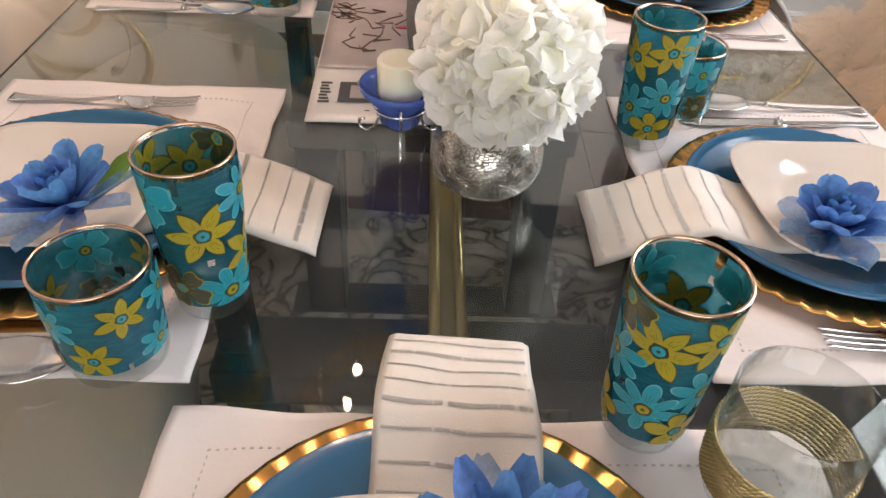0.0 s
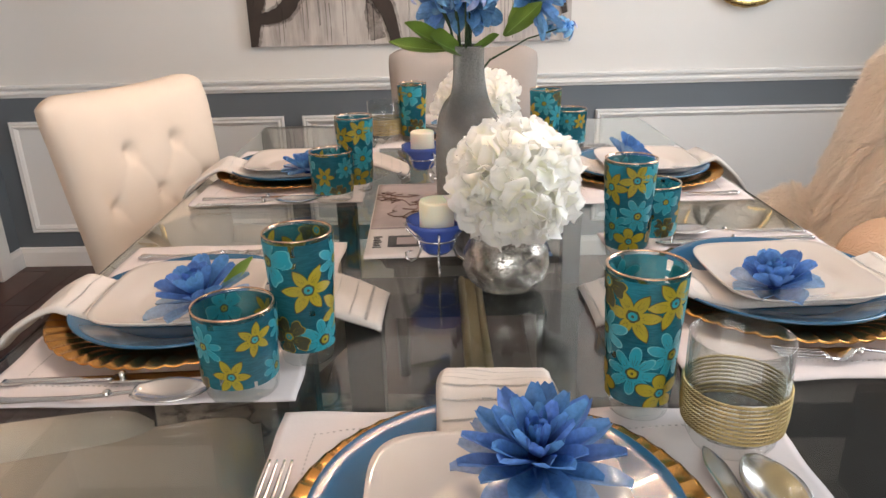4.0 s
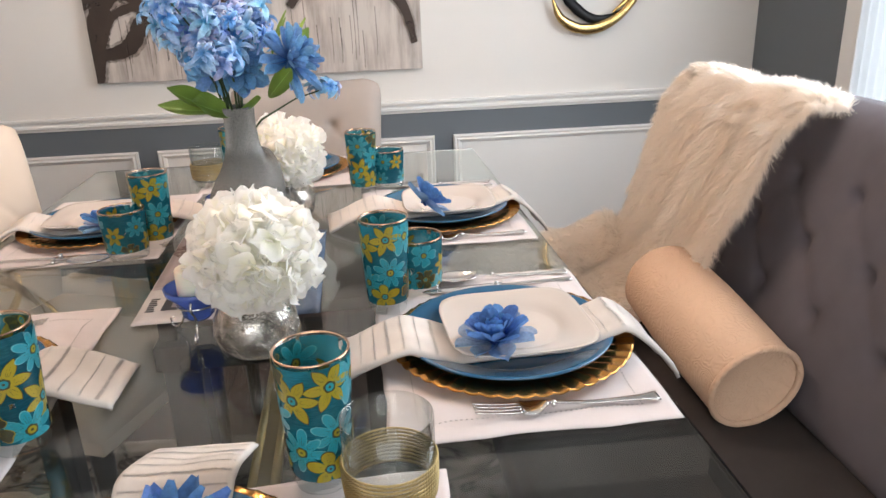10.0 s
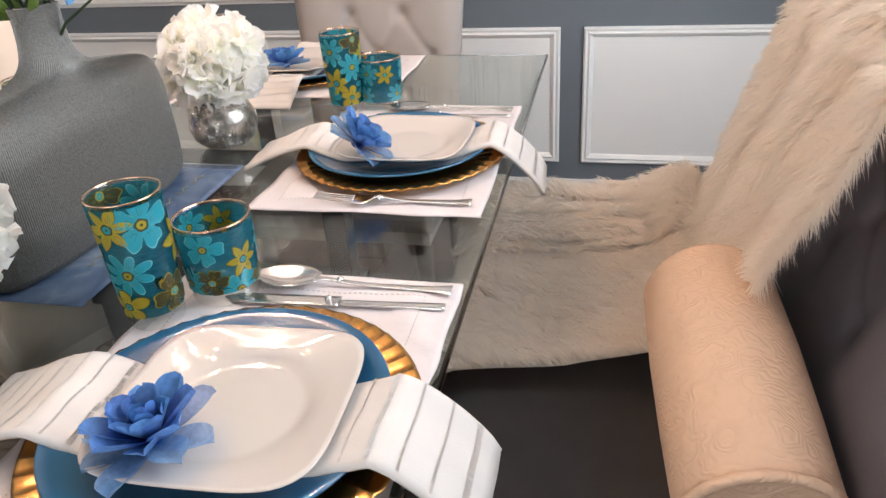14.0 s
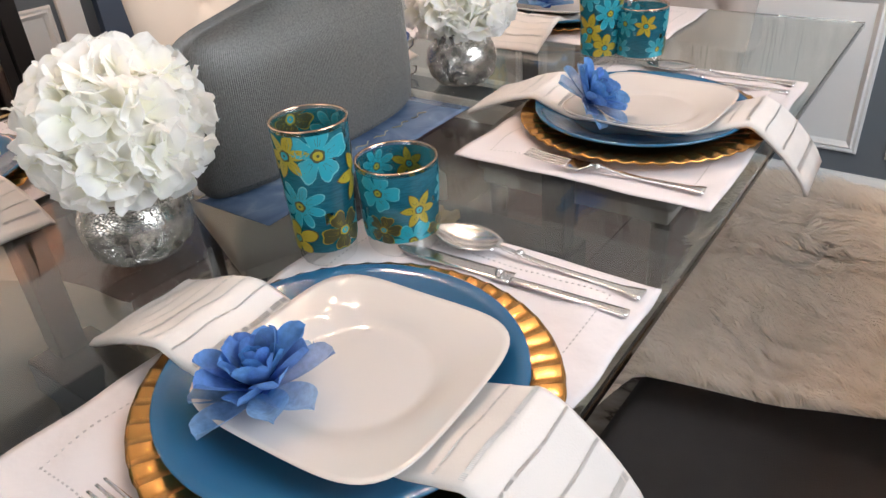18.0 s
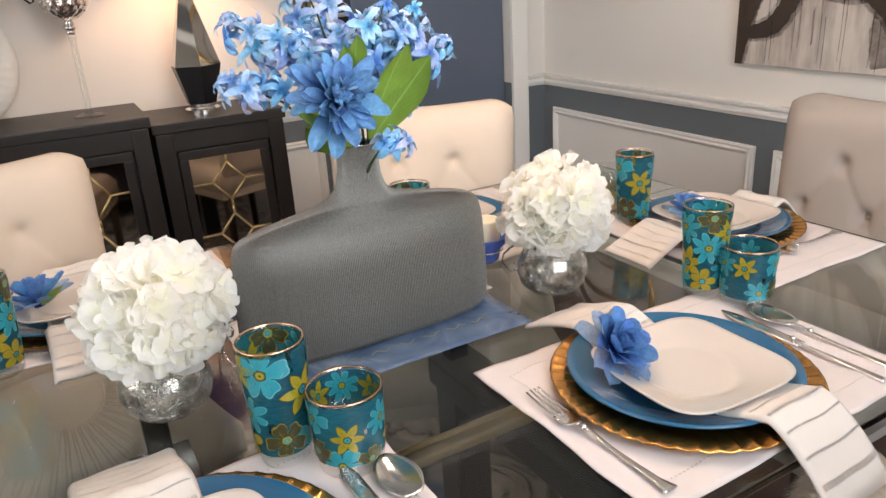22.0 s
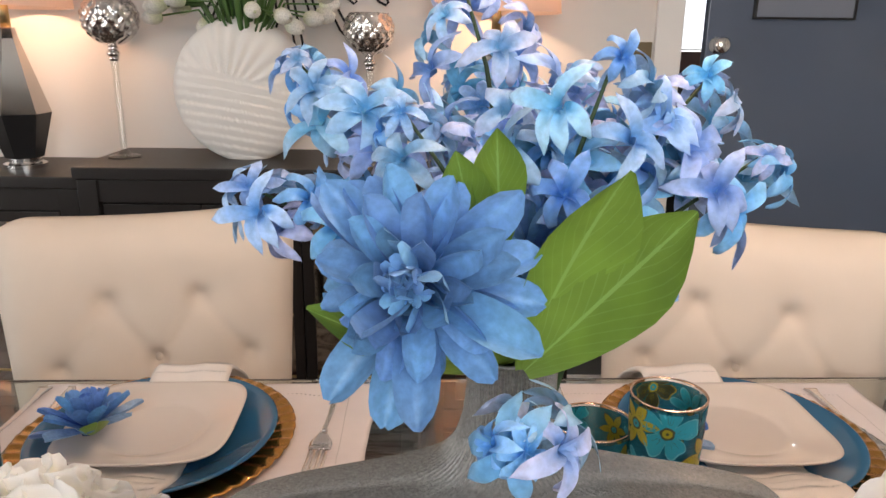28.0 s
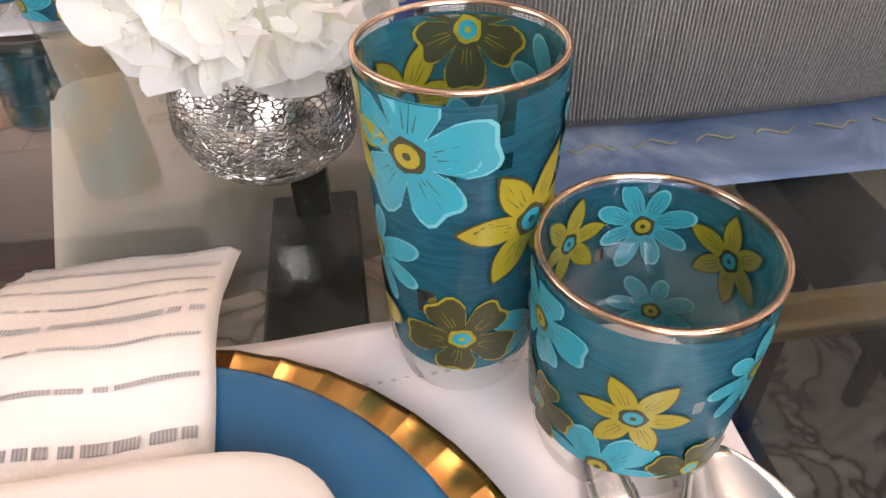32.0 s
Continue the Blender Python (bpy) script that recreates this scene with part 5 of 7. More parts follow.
def spoon_bm():
    bm = bmesh.new()
    sheet(30, 4, lambda u, v: Vector(((2 * v - 1) * (0.0022 + 0.0028 * u ** 2 + 0.0035 * max(0, (u - 0.86) / 0.14)), -0.10 + 0.135 * (1 - u), 0.0035 + 0.005 * math.exp(-((u - 0.0) / 0.25) ** 2))), bm, thick=0.0022)

    def bowl(u, v):
        s = 2 * v - 1
        half = 0.0215 * math.sin(math.pi * min(0.985, max(0.03, u * 0.9 + 0.08))) ** 0.62
        return Vector((s * half, 0.032 + 0.066 * u, 0.0095 - 0.0085 * (1 - s * s) * math.sin(math.pi * min(1, u)) ** 0.8))
    sheet(16, 10, bowl, bm, thick=0.0014)
    return bm


def knife_bm():
    bm = bmesh.new()
    sheet(24, 4, lambda u, v: Vector(((2 * v - 1) * (0.0045 - 0.0014 * u), -0.10 + 0.10 * u, 0.004)), bm, thick=0.004)
    sheet(24, 4, lambda u, v: Vector(((2 * v - 1) * 0.0085 * (1 if u < 0.8 else (1 - (u - 0.8) / 0.2) ** 0.6 + 0.02) + 0.002, 0.0 + 0.115 * u, 0.003)), bm, thick=0.0014)
    return bm


for nm, bm, place in (("fork", fork_bm(), lambda k: at_setting(k, -0.182 if k == 0 else -0.198 if k == 3 else -0.170, -0.025, 0.7565, 2.0 * (k % 3 - 1))),
                      ("knife", knife_bm(), lambda k: at_setting(k, 0.162 if k == 3 else 0.190, -0.03, 0.7565, 4 if k == 0 else 2 * (k % 2))),
                      ("spoon", spoon_bm(), lambda k: at_setting(k, 0.200 if k == 3 else 0.228, -0.03, 0.7565, 7 if k == 0 else -2 + k))):
    it = thing(nm, Matrix.Identity(4), f"polished steel {nm} with a slender moulded handle on a placemat", nm, nm + "s of the settings")
    for v in bm.verts:
        v.co = Vector((v.co.x * 1.08, v.co.y * 1.14, v.co.z))
    part(nm + "_body", bm, M_STEEL, it)
    part("collar", lathe([(0, 0), (0.0035, 0.0), (0.0048, 0.003), (0.0035, 0.006), (0, 0.006)], 12), M_STEEL, it).matrix_basis = pose(0, 0.008, 0.0065, -90, 0, 0)
    sets(it, [place(k) for k in range(6)])

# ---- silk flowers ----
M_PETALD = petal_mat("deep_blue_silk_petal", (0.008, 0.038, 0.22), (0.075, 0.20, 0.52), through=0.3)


def tilt(az, el, x=0.0, y=0.0, z=0.0, roll=0.0):
    """A petal's pose: its foot at (x, y, z), pointing to azimuth az, lifted el degrees."""
    return Matrix.Translation((x, y, z)) @ Matrix.Rotation(radians(az), 4, "Z") @ Matrix.Rotation(radians(-el), 4, "Y") @ Matrix.Rotation(radians(roll), 4, "X")


M_PETALP = petal_mat("pale_blue_silk_petal", (0.04, 0.15, 0.44), (0.24, 0.40, 0.66), through=0.45)


def sheer(m, share):
    """Thin organza: part of the light passes straight through the cloth."""
    out = m.node_tree.nodes["Material Output"]
    cloth = out.inputs[0].links[0].from_socket
    clear, mx = node(m, "ShaderNodeBsdfTransparent"), node(m, "ShaderNodeMixShader")
    mx.inputs[0].default_value = share
    wire(m, cloth, mx.inputs[1])
    wire(m, clear.outputs[0], mx.inputs[2])
    wire(m, mx.outputs[0], out.inputs[0])


sheer(M_PETALP, 0.24)
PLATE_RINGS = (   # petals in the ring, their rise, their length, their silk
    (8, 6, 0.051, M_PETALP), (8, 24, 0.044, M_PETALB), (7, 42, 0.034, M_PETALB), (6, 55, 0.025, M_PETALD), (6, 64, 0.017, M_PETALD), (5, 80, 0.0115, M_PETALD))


POINTED_RINGS = ((11, 0, 0.052, M_PETALP), (12, 10, 0.049, M_PETALB), (12, 22, 0.043, M_PETALB), (11, 37, 0.034, M_PETALB), (9, 54, 0.025, M_PETALD), (6, 74, 0.016, M_PETALB))


def dahlia(m, label, scale=1.14, seed=1, group="", width=0.0275, rings=PLATE_RINGS, blunt=True):
    f = thing("silk_dahlia", m, label, "flower", group)
    rng = random.Random(seed)
    for ring, (n, el, length, silk) in enumerate(rings):
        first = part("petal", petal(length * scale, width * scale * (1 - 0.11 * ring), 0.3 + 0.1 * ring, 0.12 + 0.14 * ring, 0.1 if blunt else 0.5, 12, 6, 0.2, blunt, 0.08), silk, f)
        for i in range(n):
            mm = tilt(360 * (i + 0.5 * (ring % 2)) / n + rng.uniform(-8, 8), el + rng.uniform(-4, 9), 0, 0, (0.004 + 0.0022 * ring) * scale, rng.uniform(-16, 16)) @ Matrix.Scale(rng.uniform(0.88, 1.08), 4)
            if i == 0:
                first.matrix_basis = mm
            else:
                again(first, f, mm)
    part("flower_heart", lathe([(0, 0), (0.006 * scale, 0.0), (0.007 * scale, 0.008 * scale), (0.004 * scale, 0.014 * scale), (0, 0.015 * scale)], 10), M_PETALD, f)
    return f


def leaf_bm(length, width, fold=0.3, curl=0.4):
    return petal(length, width, fold, curl, 0.95, 10, 6, 0.12)


PLATEF = ((0.03, 0.015), (-0.055, 0.03), (-0.073, 0.05), (0.069, 0.045), (0.10, 0.045), (0.012, 0.048))
fz = SALADZ + 0.010
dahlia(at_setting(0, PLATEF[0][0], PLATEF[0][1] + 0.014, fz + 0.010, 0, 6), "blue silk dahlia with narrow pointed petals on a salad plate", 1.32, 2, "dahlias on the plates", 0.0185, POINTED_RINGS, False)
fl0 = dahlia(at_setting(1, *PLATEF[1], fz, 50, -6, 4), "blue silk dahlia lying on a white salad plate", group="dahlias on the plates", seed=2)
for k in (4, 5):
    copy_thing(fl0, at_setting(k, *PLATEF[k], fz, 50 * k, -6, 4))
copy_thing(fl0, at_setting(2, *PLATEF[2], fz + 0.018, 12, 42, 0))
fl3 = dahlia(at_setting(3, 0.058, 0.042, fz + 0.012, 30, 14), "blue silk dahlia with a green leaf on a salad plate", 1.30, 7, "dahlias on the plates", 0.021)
lf = part("leaf", leaf_bm(0.065, 0.03), M_LEAF, fl3, "dark green leaf")
lf.matrix_basis = tilt(95, 12, 0, 0.012, 0.002)

# ---- printed tumblers ----
def see_through(name, share, tint, *a, **k):
    """A hatched paint that lets part of the light straight through and scatters part of it."""
    m = mat(name, *a, **k)
    co, mp, hatch = node(m, "ShaderNodeTexCoord"), node(m, "ShaderNodeMapping"), node(m, "ShaderNodeTexNoise", Scale=90.0, Detail=2.0)
    mp.inputs["Scale"].default_value, mp.inputs["Rotation"].default_value = (1, 1, 9.0), (0.3, 0.2, 0)
    wire(m, co.outputs["Object"], mp.inputs["Vector"])
    wire(m, mp.outputs[0], hatch.inputs["Vector"])
    lines = node(m, "ShaderNodeMapRange")
    lines.inputs[1].default_value, lines.inputs[2].default_value = 0.42, 0.58
    lines.inputs[3].default_value, lines.inputs[4].default_value = share * 0.55, share * 1.6
    wire(m, hatch.outputs[0], lines.inputs[0])
    tr, tl, mx, scatter = node(m, "ShaderNodeBsdfTransparent"), node(m, "ShaderNodeBsdfTranslucent"), node(m, "ShaderNodeMixShader"), node(m, "ShaderNodeMixShader")
    tr.inputs[0].default_value = (*tint, 1)
    tl.inputs[0].default_value = (0.045, 0.36, 0.44, 1)
    scatter.inputs[0].default_value = 0.35
    wire(m, bsdf(m).outputs[0], scatter.inputs[1])
    wire(m, tl.outputs[0], scatter.inputs[2])
    wire(m, lines.outputs[0], mx.inputs[0])
    wire(m, scatter.outputs[0], mx.inputs[1])
    wire(m, tr.outputs[0], mx.inputs[2])
    wire(m, mx.outputs[0], m.node_tree.nodes["Material Output"].inputs[0])
    return m


M_PRINT_BLUE = see_through("translucent_blue_enamel", 0.19, (0.42, 0.72, 0.80), (0.014, 0.095, 0.15), 0.25, var=0.3, var_scale=260)
M_PRINT_TEAL = mat("turquoise_enamel", (0.016, 0.26, 0.325), 0.3, var=0.1, var_scale=50)
M_PRINT_OLIVE = mat("mustard_enamel", (0.31, 0.25, 0.018), 0.3, var=0.12, var_scale=50)
M_PRINT_DARK = mat("dark_olive_enamel", (0.045, 0.045, 0.02), 0.35, var=0.15, var_scale=50)
M_PALE_LINE = mat("pale_turquoise_outline", (0.12, 0.40, 0.44), 0.4)


BLOOMS = {   # azimuth, height on the glass, kind of flower
    "tall": ((-36, 0.84, "T5"), (36, 0.60, "Y6"), (-8, 0.17, "D5"), (-80, 0.42, "T8"), (62, 0.10, "T8"), (98, 0.80, "T8"), (104, 0.34, "Y6"), (160, 0.56, "T8"), (150, 0.12, "Y5"), (212, 0.74, "Y6"), (216, 0.28, "T8"), (262, 0.12, "Y5"), (272, 0.84, "Y6"), (168, 0.95, "D5")),
    "short": ((-22, 0.48, "Y6"), (-78, 0.78, "T5"), (-76, 0.22, "D5"), (-34, 0.02, "T5"), (38, 0.66, "T8"), (14, 0.06, "D5"), (74, 0.22, "Y6"), (112, 0.72, "Y6"), (165, 0.75, "T8"), (150, 0.16, "T8"), (212, 0.72, "Y6"), (245, 0.18, "T8"))}


def tumbler(kind, height, r0, r1, seed):
    """kind: tall or short. r0 at the foot, r1 at the mouth."""
    g = thing(kind + "_tumbler", Matrix.Identity(4), ("tall" if kind == "tall" else "short") + " glass tumbler printed with teal and mustard flowers", "glass", kind + " printed tumblers")
    base = 0.020
    rad = lambda z: r0 + (r1 - r0) * (z / height)
    prof = [(0, 0.001), (r0 - 0.006, 0.0), (r0 - 0.001, 0.002), (r0, 0.006)] + [(rad(z), z) for z in np.linspace(0.012, height - 0.002, 6)] + [(r1 - 0.0006, height), (r1 - 0.0020, height - 0.0005)]
    prof += [(rad(z) - 0.0024, z) for z in np.linspace(height - 0.004, base + 0.006, 5)] + [(r0 - 0.008, base + 0.001), (0, base)]
    part("glass_body", lathe(prof, 48), M_GLASS, g)
    part("gilt_rim", lathe([(r1 - 0.0018, height - 0.0012), (r1 - 0.0018, height + 0.0003), (r1 + 0.0003, height + 0.0003), (r1 + 0.0003, height - 0.0012), (r1 - 0.0018, height - 0.0012)], 48), M_GOLDRIM, g, "thin gilt band")
    lo, hi = 0.0185, height - 0.0045

    def wrap(a, z, lift):
        r = rad(z) + lift
        return Vector((r * math.cos(a), r * math.sin(a), z))
    rng = random.Random(seed)
    holes = [(rng.uniform(0, 6.28), rng.uniform(lo, hi)) for _ in range(5)]
    # enamel ground, with clear gaps left in it
    bm = bmesh.new()
    na, nz = 72, 20 if kind == "tall" else 12
    grid = [[bm.verts.new(wrap(2 * math.pi * i / na, lo + (hi - lo) * j / nz, 0.0003)) for j in range(nz + 1)] for i in range(na)]
    for i in range(na):
        for j in range(nz):
            q = noise1(i * 0.21, j * 0.42, seed * 3.1)
            if q > 0.52:
                continue
            bm.faces.new((grid[i][j], grid[(i + 1) % na][j], grid[(i + 1) % na][j + 1], grid[i][j + 1]))
    part("enamel_ground", bm, M_PRINT_BLUE, g)

    def bloom(a0, z0, size, petals, sharp, m, line, heart, lift):
        """One flower of the print, as seen on the outside and, through the glass, on the inside."""
        bm = bmesh.new()
        n, ph = petals * 12, rng.uniform(0, 6.28)

        def at(r, a, up):
            return wrap(a0 + r * math.cos(a + ph) / rad(z0), max(lo + 0.0004, min(hi - 0.0004, z0 + r * math.sin(a + ph))), up)

        def disc(radius, up, slot, count):
            c = bm.verts.new(at(0, 0, up))
            prev = None
            for q in range(1, 5):
                ring = [bm.verts.new(at(radius(2 * math.pi * i / count) * q / 4, 2 * math.pi * i / count, up)) for i in range(count)]
                for i in range(count):
                    j = (i + 1) % count
                    bm.faces.new((c, ring[i], ring[j]) if prev is None else (prev[i], ring[i], ring[j], prev[j])).material_index = slot
                prev = ring

        def edge(a):
            if sharp > 1:   # broad pointed petals
                x = abs((a * petals / (2 * math.pi) + 0.5) % 1.0 - 0.5) * 2
                return size * (0.40 + 0.62 * (1 - x) ** 0.85) * (1 + 0.06 * math.sin(2 * a + ph))
            s = abs(math.cos(a * petals / 2))
            notch = 0.07 * math.cos(a * petals * 2.0) if sharp < 0.7 else 0.0
            return size * (0.36 + (0.64 - notch) * s ** sharp) * (1 + 0.09 * math.sin(3 * a + ph))

        for side in (1, -1):
            up = lift * side
            disc(edge, up, 1, n)
            disc(lambda a: edge(a) - size * 0.055, up + 0.0001 * side, 0, n)
            for i in range(petals):   # pen strokes along each petal
                for d0, r0_, r1_ in ((0.0, 0.30, 0.74), (-0.16, 0.34, 0.58), (0.15, 0.34, 0.62)):
                    a = 2 * math.pi * i / petals + d0
                    w = 0.022
                    bm.faces.new([bm.verts.new(at(size * r, a + d, up + 0.0002 * side)) for r, d in ((r0_, -w), (r0_, w), (r1_, 0.2 * w), (r1_, -0.2 * w))]).material_index = 2
            disc(lambda a: size * (0.235 + 0.02 * math.sin(5 * a)), up + 0.0003 * side, 2, 14)
            disc(lambda a: size * 0.16, up + 0.0004 * side, 3, 12)
            disc(lambda a: size * 0.055, up + 0.0005 * side, 2, 8)
        part("printed_flower", bm, [m, line, M_PRINT_DARK if m is not M_PRINT_DARK else M_PRINT_OLIVE, heart], g)
    kinds = {"T5": (M_PRINT_TEAL, 5, 0.4, M_PALE_LINE, M_PRINT_OLIVE, 0.028), "T8": (M_PRINT_TEAL, 8, 0.8, M_PALE_LINE, M_PRINT_OLIVE, 0.027), "Y6": (M_PRINT_OLIVE, 6, 1.9, M_PRINT_DARK, M_PRINT_TEAL, 0.027), "Y5": (M_PRINT_OLIVE, 5, 0.7, M_PRINT_DARK, M_PRINT_TEAL, 0.023), "D5": (M_PRINT_DARK, 5, 0.36, M_PRINT_OLIVE, M_PRINT_TEAL, 0.0225)}
    for k, (az, frac, what) in enumerate(BLOOMS[kind]):
        m, pet, sharp, line, heart, size = kinds[what]
        size *= (1.0 if kind == "tall" else 0.74) * rng.uniform(0.92, 1.08)
        bloom(radians(az), lo + (hi - lo) * frac, size, pet, sharp, m, line, heart, 0.0007 + 0.0005 * (k % 3))
    return g


GZ = 0.755
tall = tumbler("tall", 0.147, 0.0285, 0.0365, 1)
short = tumbler("short", 0.095, 0.0365, 0.0408, 2)
sets(tall, [T(0.363, 0.503, GZ, 27), T(0.440, 0.902, GZ, 0), T(0.402, 1.592, GZ, 160), T(0.027, 0.613, GZ, -103), T(-0.002, 1.286, GZ, 20), T(0.085, 1.738, GZ, 300)])
sets(short, [T(0.490, 0.961, GZ, 0), T(0.462, 1.618, GZ, 90), T(-0.028, 0.548, GZ, 200), T(-0.04, 1.225, GZ, 280)])

# clear tumblers with a gilt rope band, at the heads of the table
M_ROPE = mat("gilt_rope", (0.52, 0.40, 0.19), 0.3, 1.0, var=0.2, var_scale=60)


def clear_tumbler():
    g = thing("clear_tumbler", Matrix.Identity(4), "clear glass tumbler wrapped with a gilt rope band", "glass", "clear tumblers")
    prof = [(0, 0.002), (0.026, 0.0), (0.033, 0.003), (0.038, 0.012), (0.041, 0.03), (0.0425, 0.06), (0.0425, 0.104), (0.0418, 0.1045), (0.0408, 0.104), (0.0405, 0.06), (0.039, 0.03), (0.034, 0.016), (0.0, 0.013)]
    part("glass_body", lathe(prof, 48), M_GLASS, g)
    for i in range(10):
        z = 0.026 + 0.0039 * i
        r = 0.0398 + 0.0022 * min(1, (z - 0.02) / 0.02) + 0.0016
        bm = bmesh.new()
        for s in range(2):
            tube([((r + 0.0008 * math.cos(a * 40 + s * math.pi)) * math.cos(a), (r + 0.0008 * math.cos(a * 40 + s * math.pi)) * math.sin(a), z + 0.0008 * math.sin(a * 40 + s * math.pi)) for a in np.linspace(0, 2 * math.pi, 241)], 0.00085, 4, bm, ends=False)
        part("rope", bm, M_ROPE, g)
    return g


sets(clear_tumbler(), [T(0.430, 0.446, GZ), T(0.012, 1.735, GZ)])

# ---- centrepieces ----
# tall pewter vase: broad and flat, with a narrow neck
def vase_section(z):
    """Half width along y, half depth along x, at a height over the table."""
    rows = ((0.0, 0.190, 0.042), (0.004, 0.196, 0.050), (0.05, 0.197, 0.057), (0.10, 0.195, 0.057), (0.14, 0.193, 0.0555), (0.160, 0.191, 0.051), (0.174, 0.187, 0.045), (0.184, 0.177, 0.038), (0.191, 0.145, 0.034), (0.198, 0.095, 0.032), (0.207, 0.055, 0.030), (0.220, 0.036, 0.027), (0.240, 0.029, 0.025), (0.265, 0.027, 0.024), (0.284, 0.028, 0.025))
    for (z0, a0, b0), (z1, a1, b1) in zip(rows, rows[1:]):
        if z <= z1:
            f = (z - z0) / (z1 - z0)
            return a0 + (a1 - a0) * f, b0 + (b1 - b0) * f
    return rows[-1][1:]


def even_outline(a, b, n, e=2.6):
    """n points at even steps round a rounded oval, each with its outward direction."""
    t = np.linspace(0, 2 * math.pi, 4 * n + 1)
    c, q = np.cos(t), np.sin(t)
    r = 1 / (np.abs(c) ** e + np.abs(q) ** e) ** (1 / e)
    x, y = b * r * c, a * r * q
    run = np.concatenate(([0], np.cumsum(np.hypot(np.diff(x), np.diff(y)))))
    at = np.linspace(0, run[-1], n, endpoint=False)
    x, y = np.interp(at, run, x), np.interp(at, run, y)
    tx, ty = np.roll(x, -1) - np.roll(x, 1), np.roll(y, -1) - np.roll(y, 1)
    ln = np.hypot(tx, ty)
    return x, y, ty / ln, -tx / ln, run[-1]


vase = thing("flat_vase", T(0.217, 1.108, 0.757, 2.5), "broad flat pewter-coloured ribbed vase with a narrow neck", "vase")
bm = bmesh.new()
zs = list(np.linspace(0, 0.15, 16)) + list(np.linspace(0.154, 0.235, 36)) + list(np.linspace(0.242, 0.284, 8))
nseg = 1020
rings = []
for z in zs:
    near = [vase_section(min(0.284, max(0.0, z + d))) for d in ((-0.006, -0.003, 0, 0.003, 0.006) if z > 0.012 else (0,))]
    a, b = (sum(v) / len(near) for v in zip(*near))
    xs, ys, nx, ny, around = even_outline(a, b, nseg)
    fine = min(0.0010, 0.45 * around / 340)
    neck = min(1.0, max(0.0, (z - 0.196) / 0.02))
    ring = []
    for i in range(nseg):
        rib = fine * (1 - neck) * (-1.3 if i % 3 == 0 else 0.65) + 0.0005 * neck * math.cos(2 * math.pi * i / 12)
        rib *= 1 + 0.3 * noise1(i // 3 * 0.37, z * 40, 2.0)
        ring.append(bm.verts.new((xs[i] + nx[i] * rib, ys[i] + ny[i] * rib, z)))
    rings.append(ring)
for p, q in zip(rings, rings[1:]):
    for i in range(nseg):
        bm.faces.new((p[i], p[(i + 1) % nseg], q[(i + 1) % nseg], q[i]))
bm.faces.new(rings[0][::-1])
inner = [bm.verts.new((v.co.x * 0.86, v.co.y * 0.9, v.co.z - 0.001)) for v in rings[-1]]
deep = [bm.verts.new((v.co.x * 0.86, v.co.y * 0.9, v.co.z - 0.06)) for v in rings[-1]]
for i in range(nseg):
    j = (i + 1) % nseg
    bm.faces.new((rings[-1][i], rings[-1][j], inner[j], inner[i]))
    bm.faces.new((inner[i], inner[j], deep[j], deep[i]))
bm.faces.new(deep)
part("vase_body", bm, M_VASE, vase, smooth=False)
part("lip", tube([(0.0235 * math.cos(a), 0.027 * math.sin(a), 0.2845) for a in np.linspace(0, 2 * math.pi, 49)], 0.0014, 6, ends=False), M_VASE, vase, "thin rolled lip")

# bouquet in the vase
M_AZURE = petal_mat("azure_silk_petal", (0.035, 0.22, 0.54), (0.22, 0.46, 0.74), spot=(0.30, 0.58, 0.50), hue=0.02, through=0.15, rough=0.42)
M_PERI = petal_mat("periwinkle_silk_petal", (0.10, 0.28, 0.56), (0.52, 0.57, 0.78), spot=(0.40, 0.64, 0.52), hue=0.02, through=0.15, rough=0.42)
bouquet = thing("silk_bouquet", T(0.212, 1.118, 0.757 + 0.22, 0.0), "bouquet of blue silk delphiniums, a dahlia and green leaves", "bouquet")
rng = random.Random(5)


def floret_bm(seed):
    r = random.Random(seed)
    bm = bmesh.new()
    for i in range(6):
        p = petal(0.032 * r.uniform(0.85, 1.12), 0.0098, 0.8, r.uniform(-3.3, -1.7), 0.15, 10, 4, 0.4, True, 0.12)
        mm = tilt(60 * i + r.uniform(-14, 14), r.uniform(42, 74), roll=r.uniform(-30, 30))
        for v in p.verts:
            v.co = mm @ v.co
        me = bpy.data.meshes.new("tmp")
        p.to_mesh(me)
        p.free()
        bm.from_mesh(me)
        bpy.data.meshes.remove(me)
    return welded(bm, 0.0035)


stems = (   # tip of each flower stem, from the vase's mouth; how many florets; how far down they go
    ((-0.065, -0.045, 0.292), 20, 0.15), ((-0.105, -0.03, 0.23), 14, 0.10), ((-0.045, -0.145, 0.235), 16, 0.10), ((0.0, -0.165, 0.165), 12, 0.07), ((0.045, 0.03, 0.24), 15, 0.09), ((0.01, 0.09, 0.23), 14, 0.09), ((0.03, 0.115, 0.19), 12, 0.07), ((-0.05, 0.03, 0.22), 12, 0.10), ((-0.09, 0.05, 0.195), 10, 0.08), ((0.02, -0.075, 0.21), 12, 0.08), ((0.160, -0.022, 0.092), 7, 0.024))
variants = [part("floret", floret_bm(s), (M_LILAC, M_AZURE, M_LILAC, M_PERI)[s % 4], bouquet) for s in range(8)]
used = set()
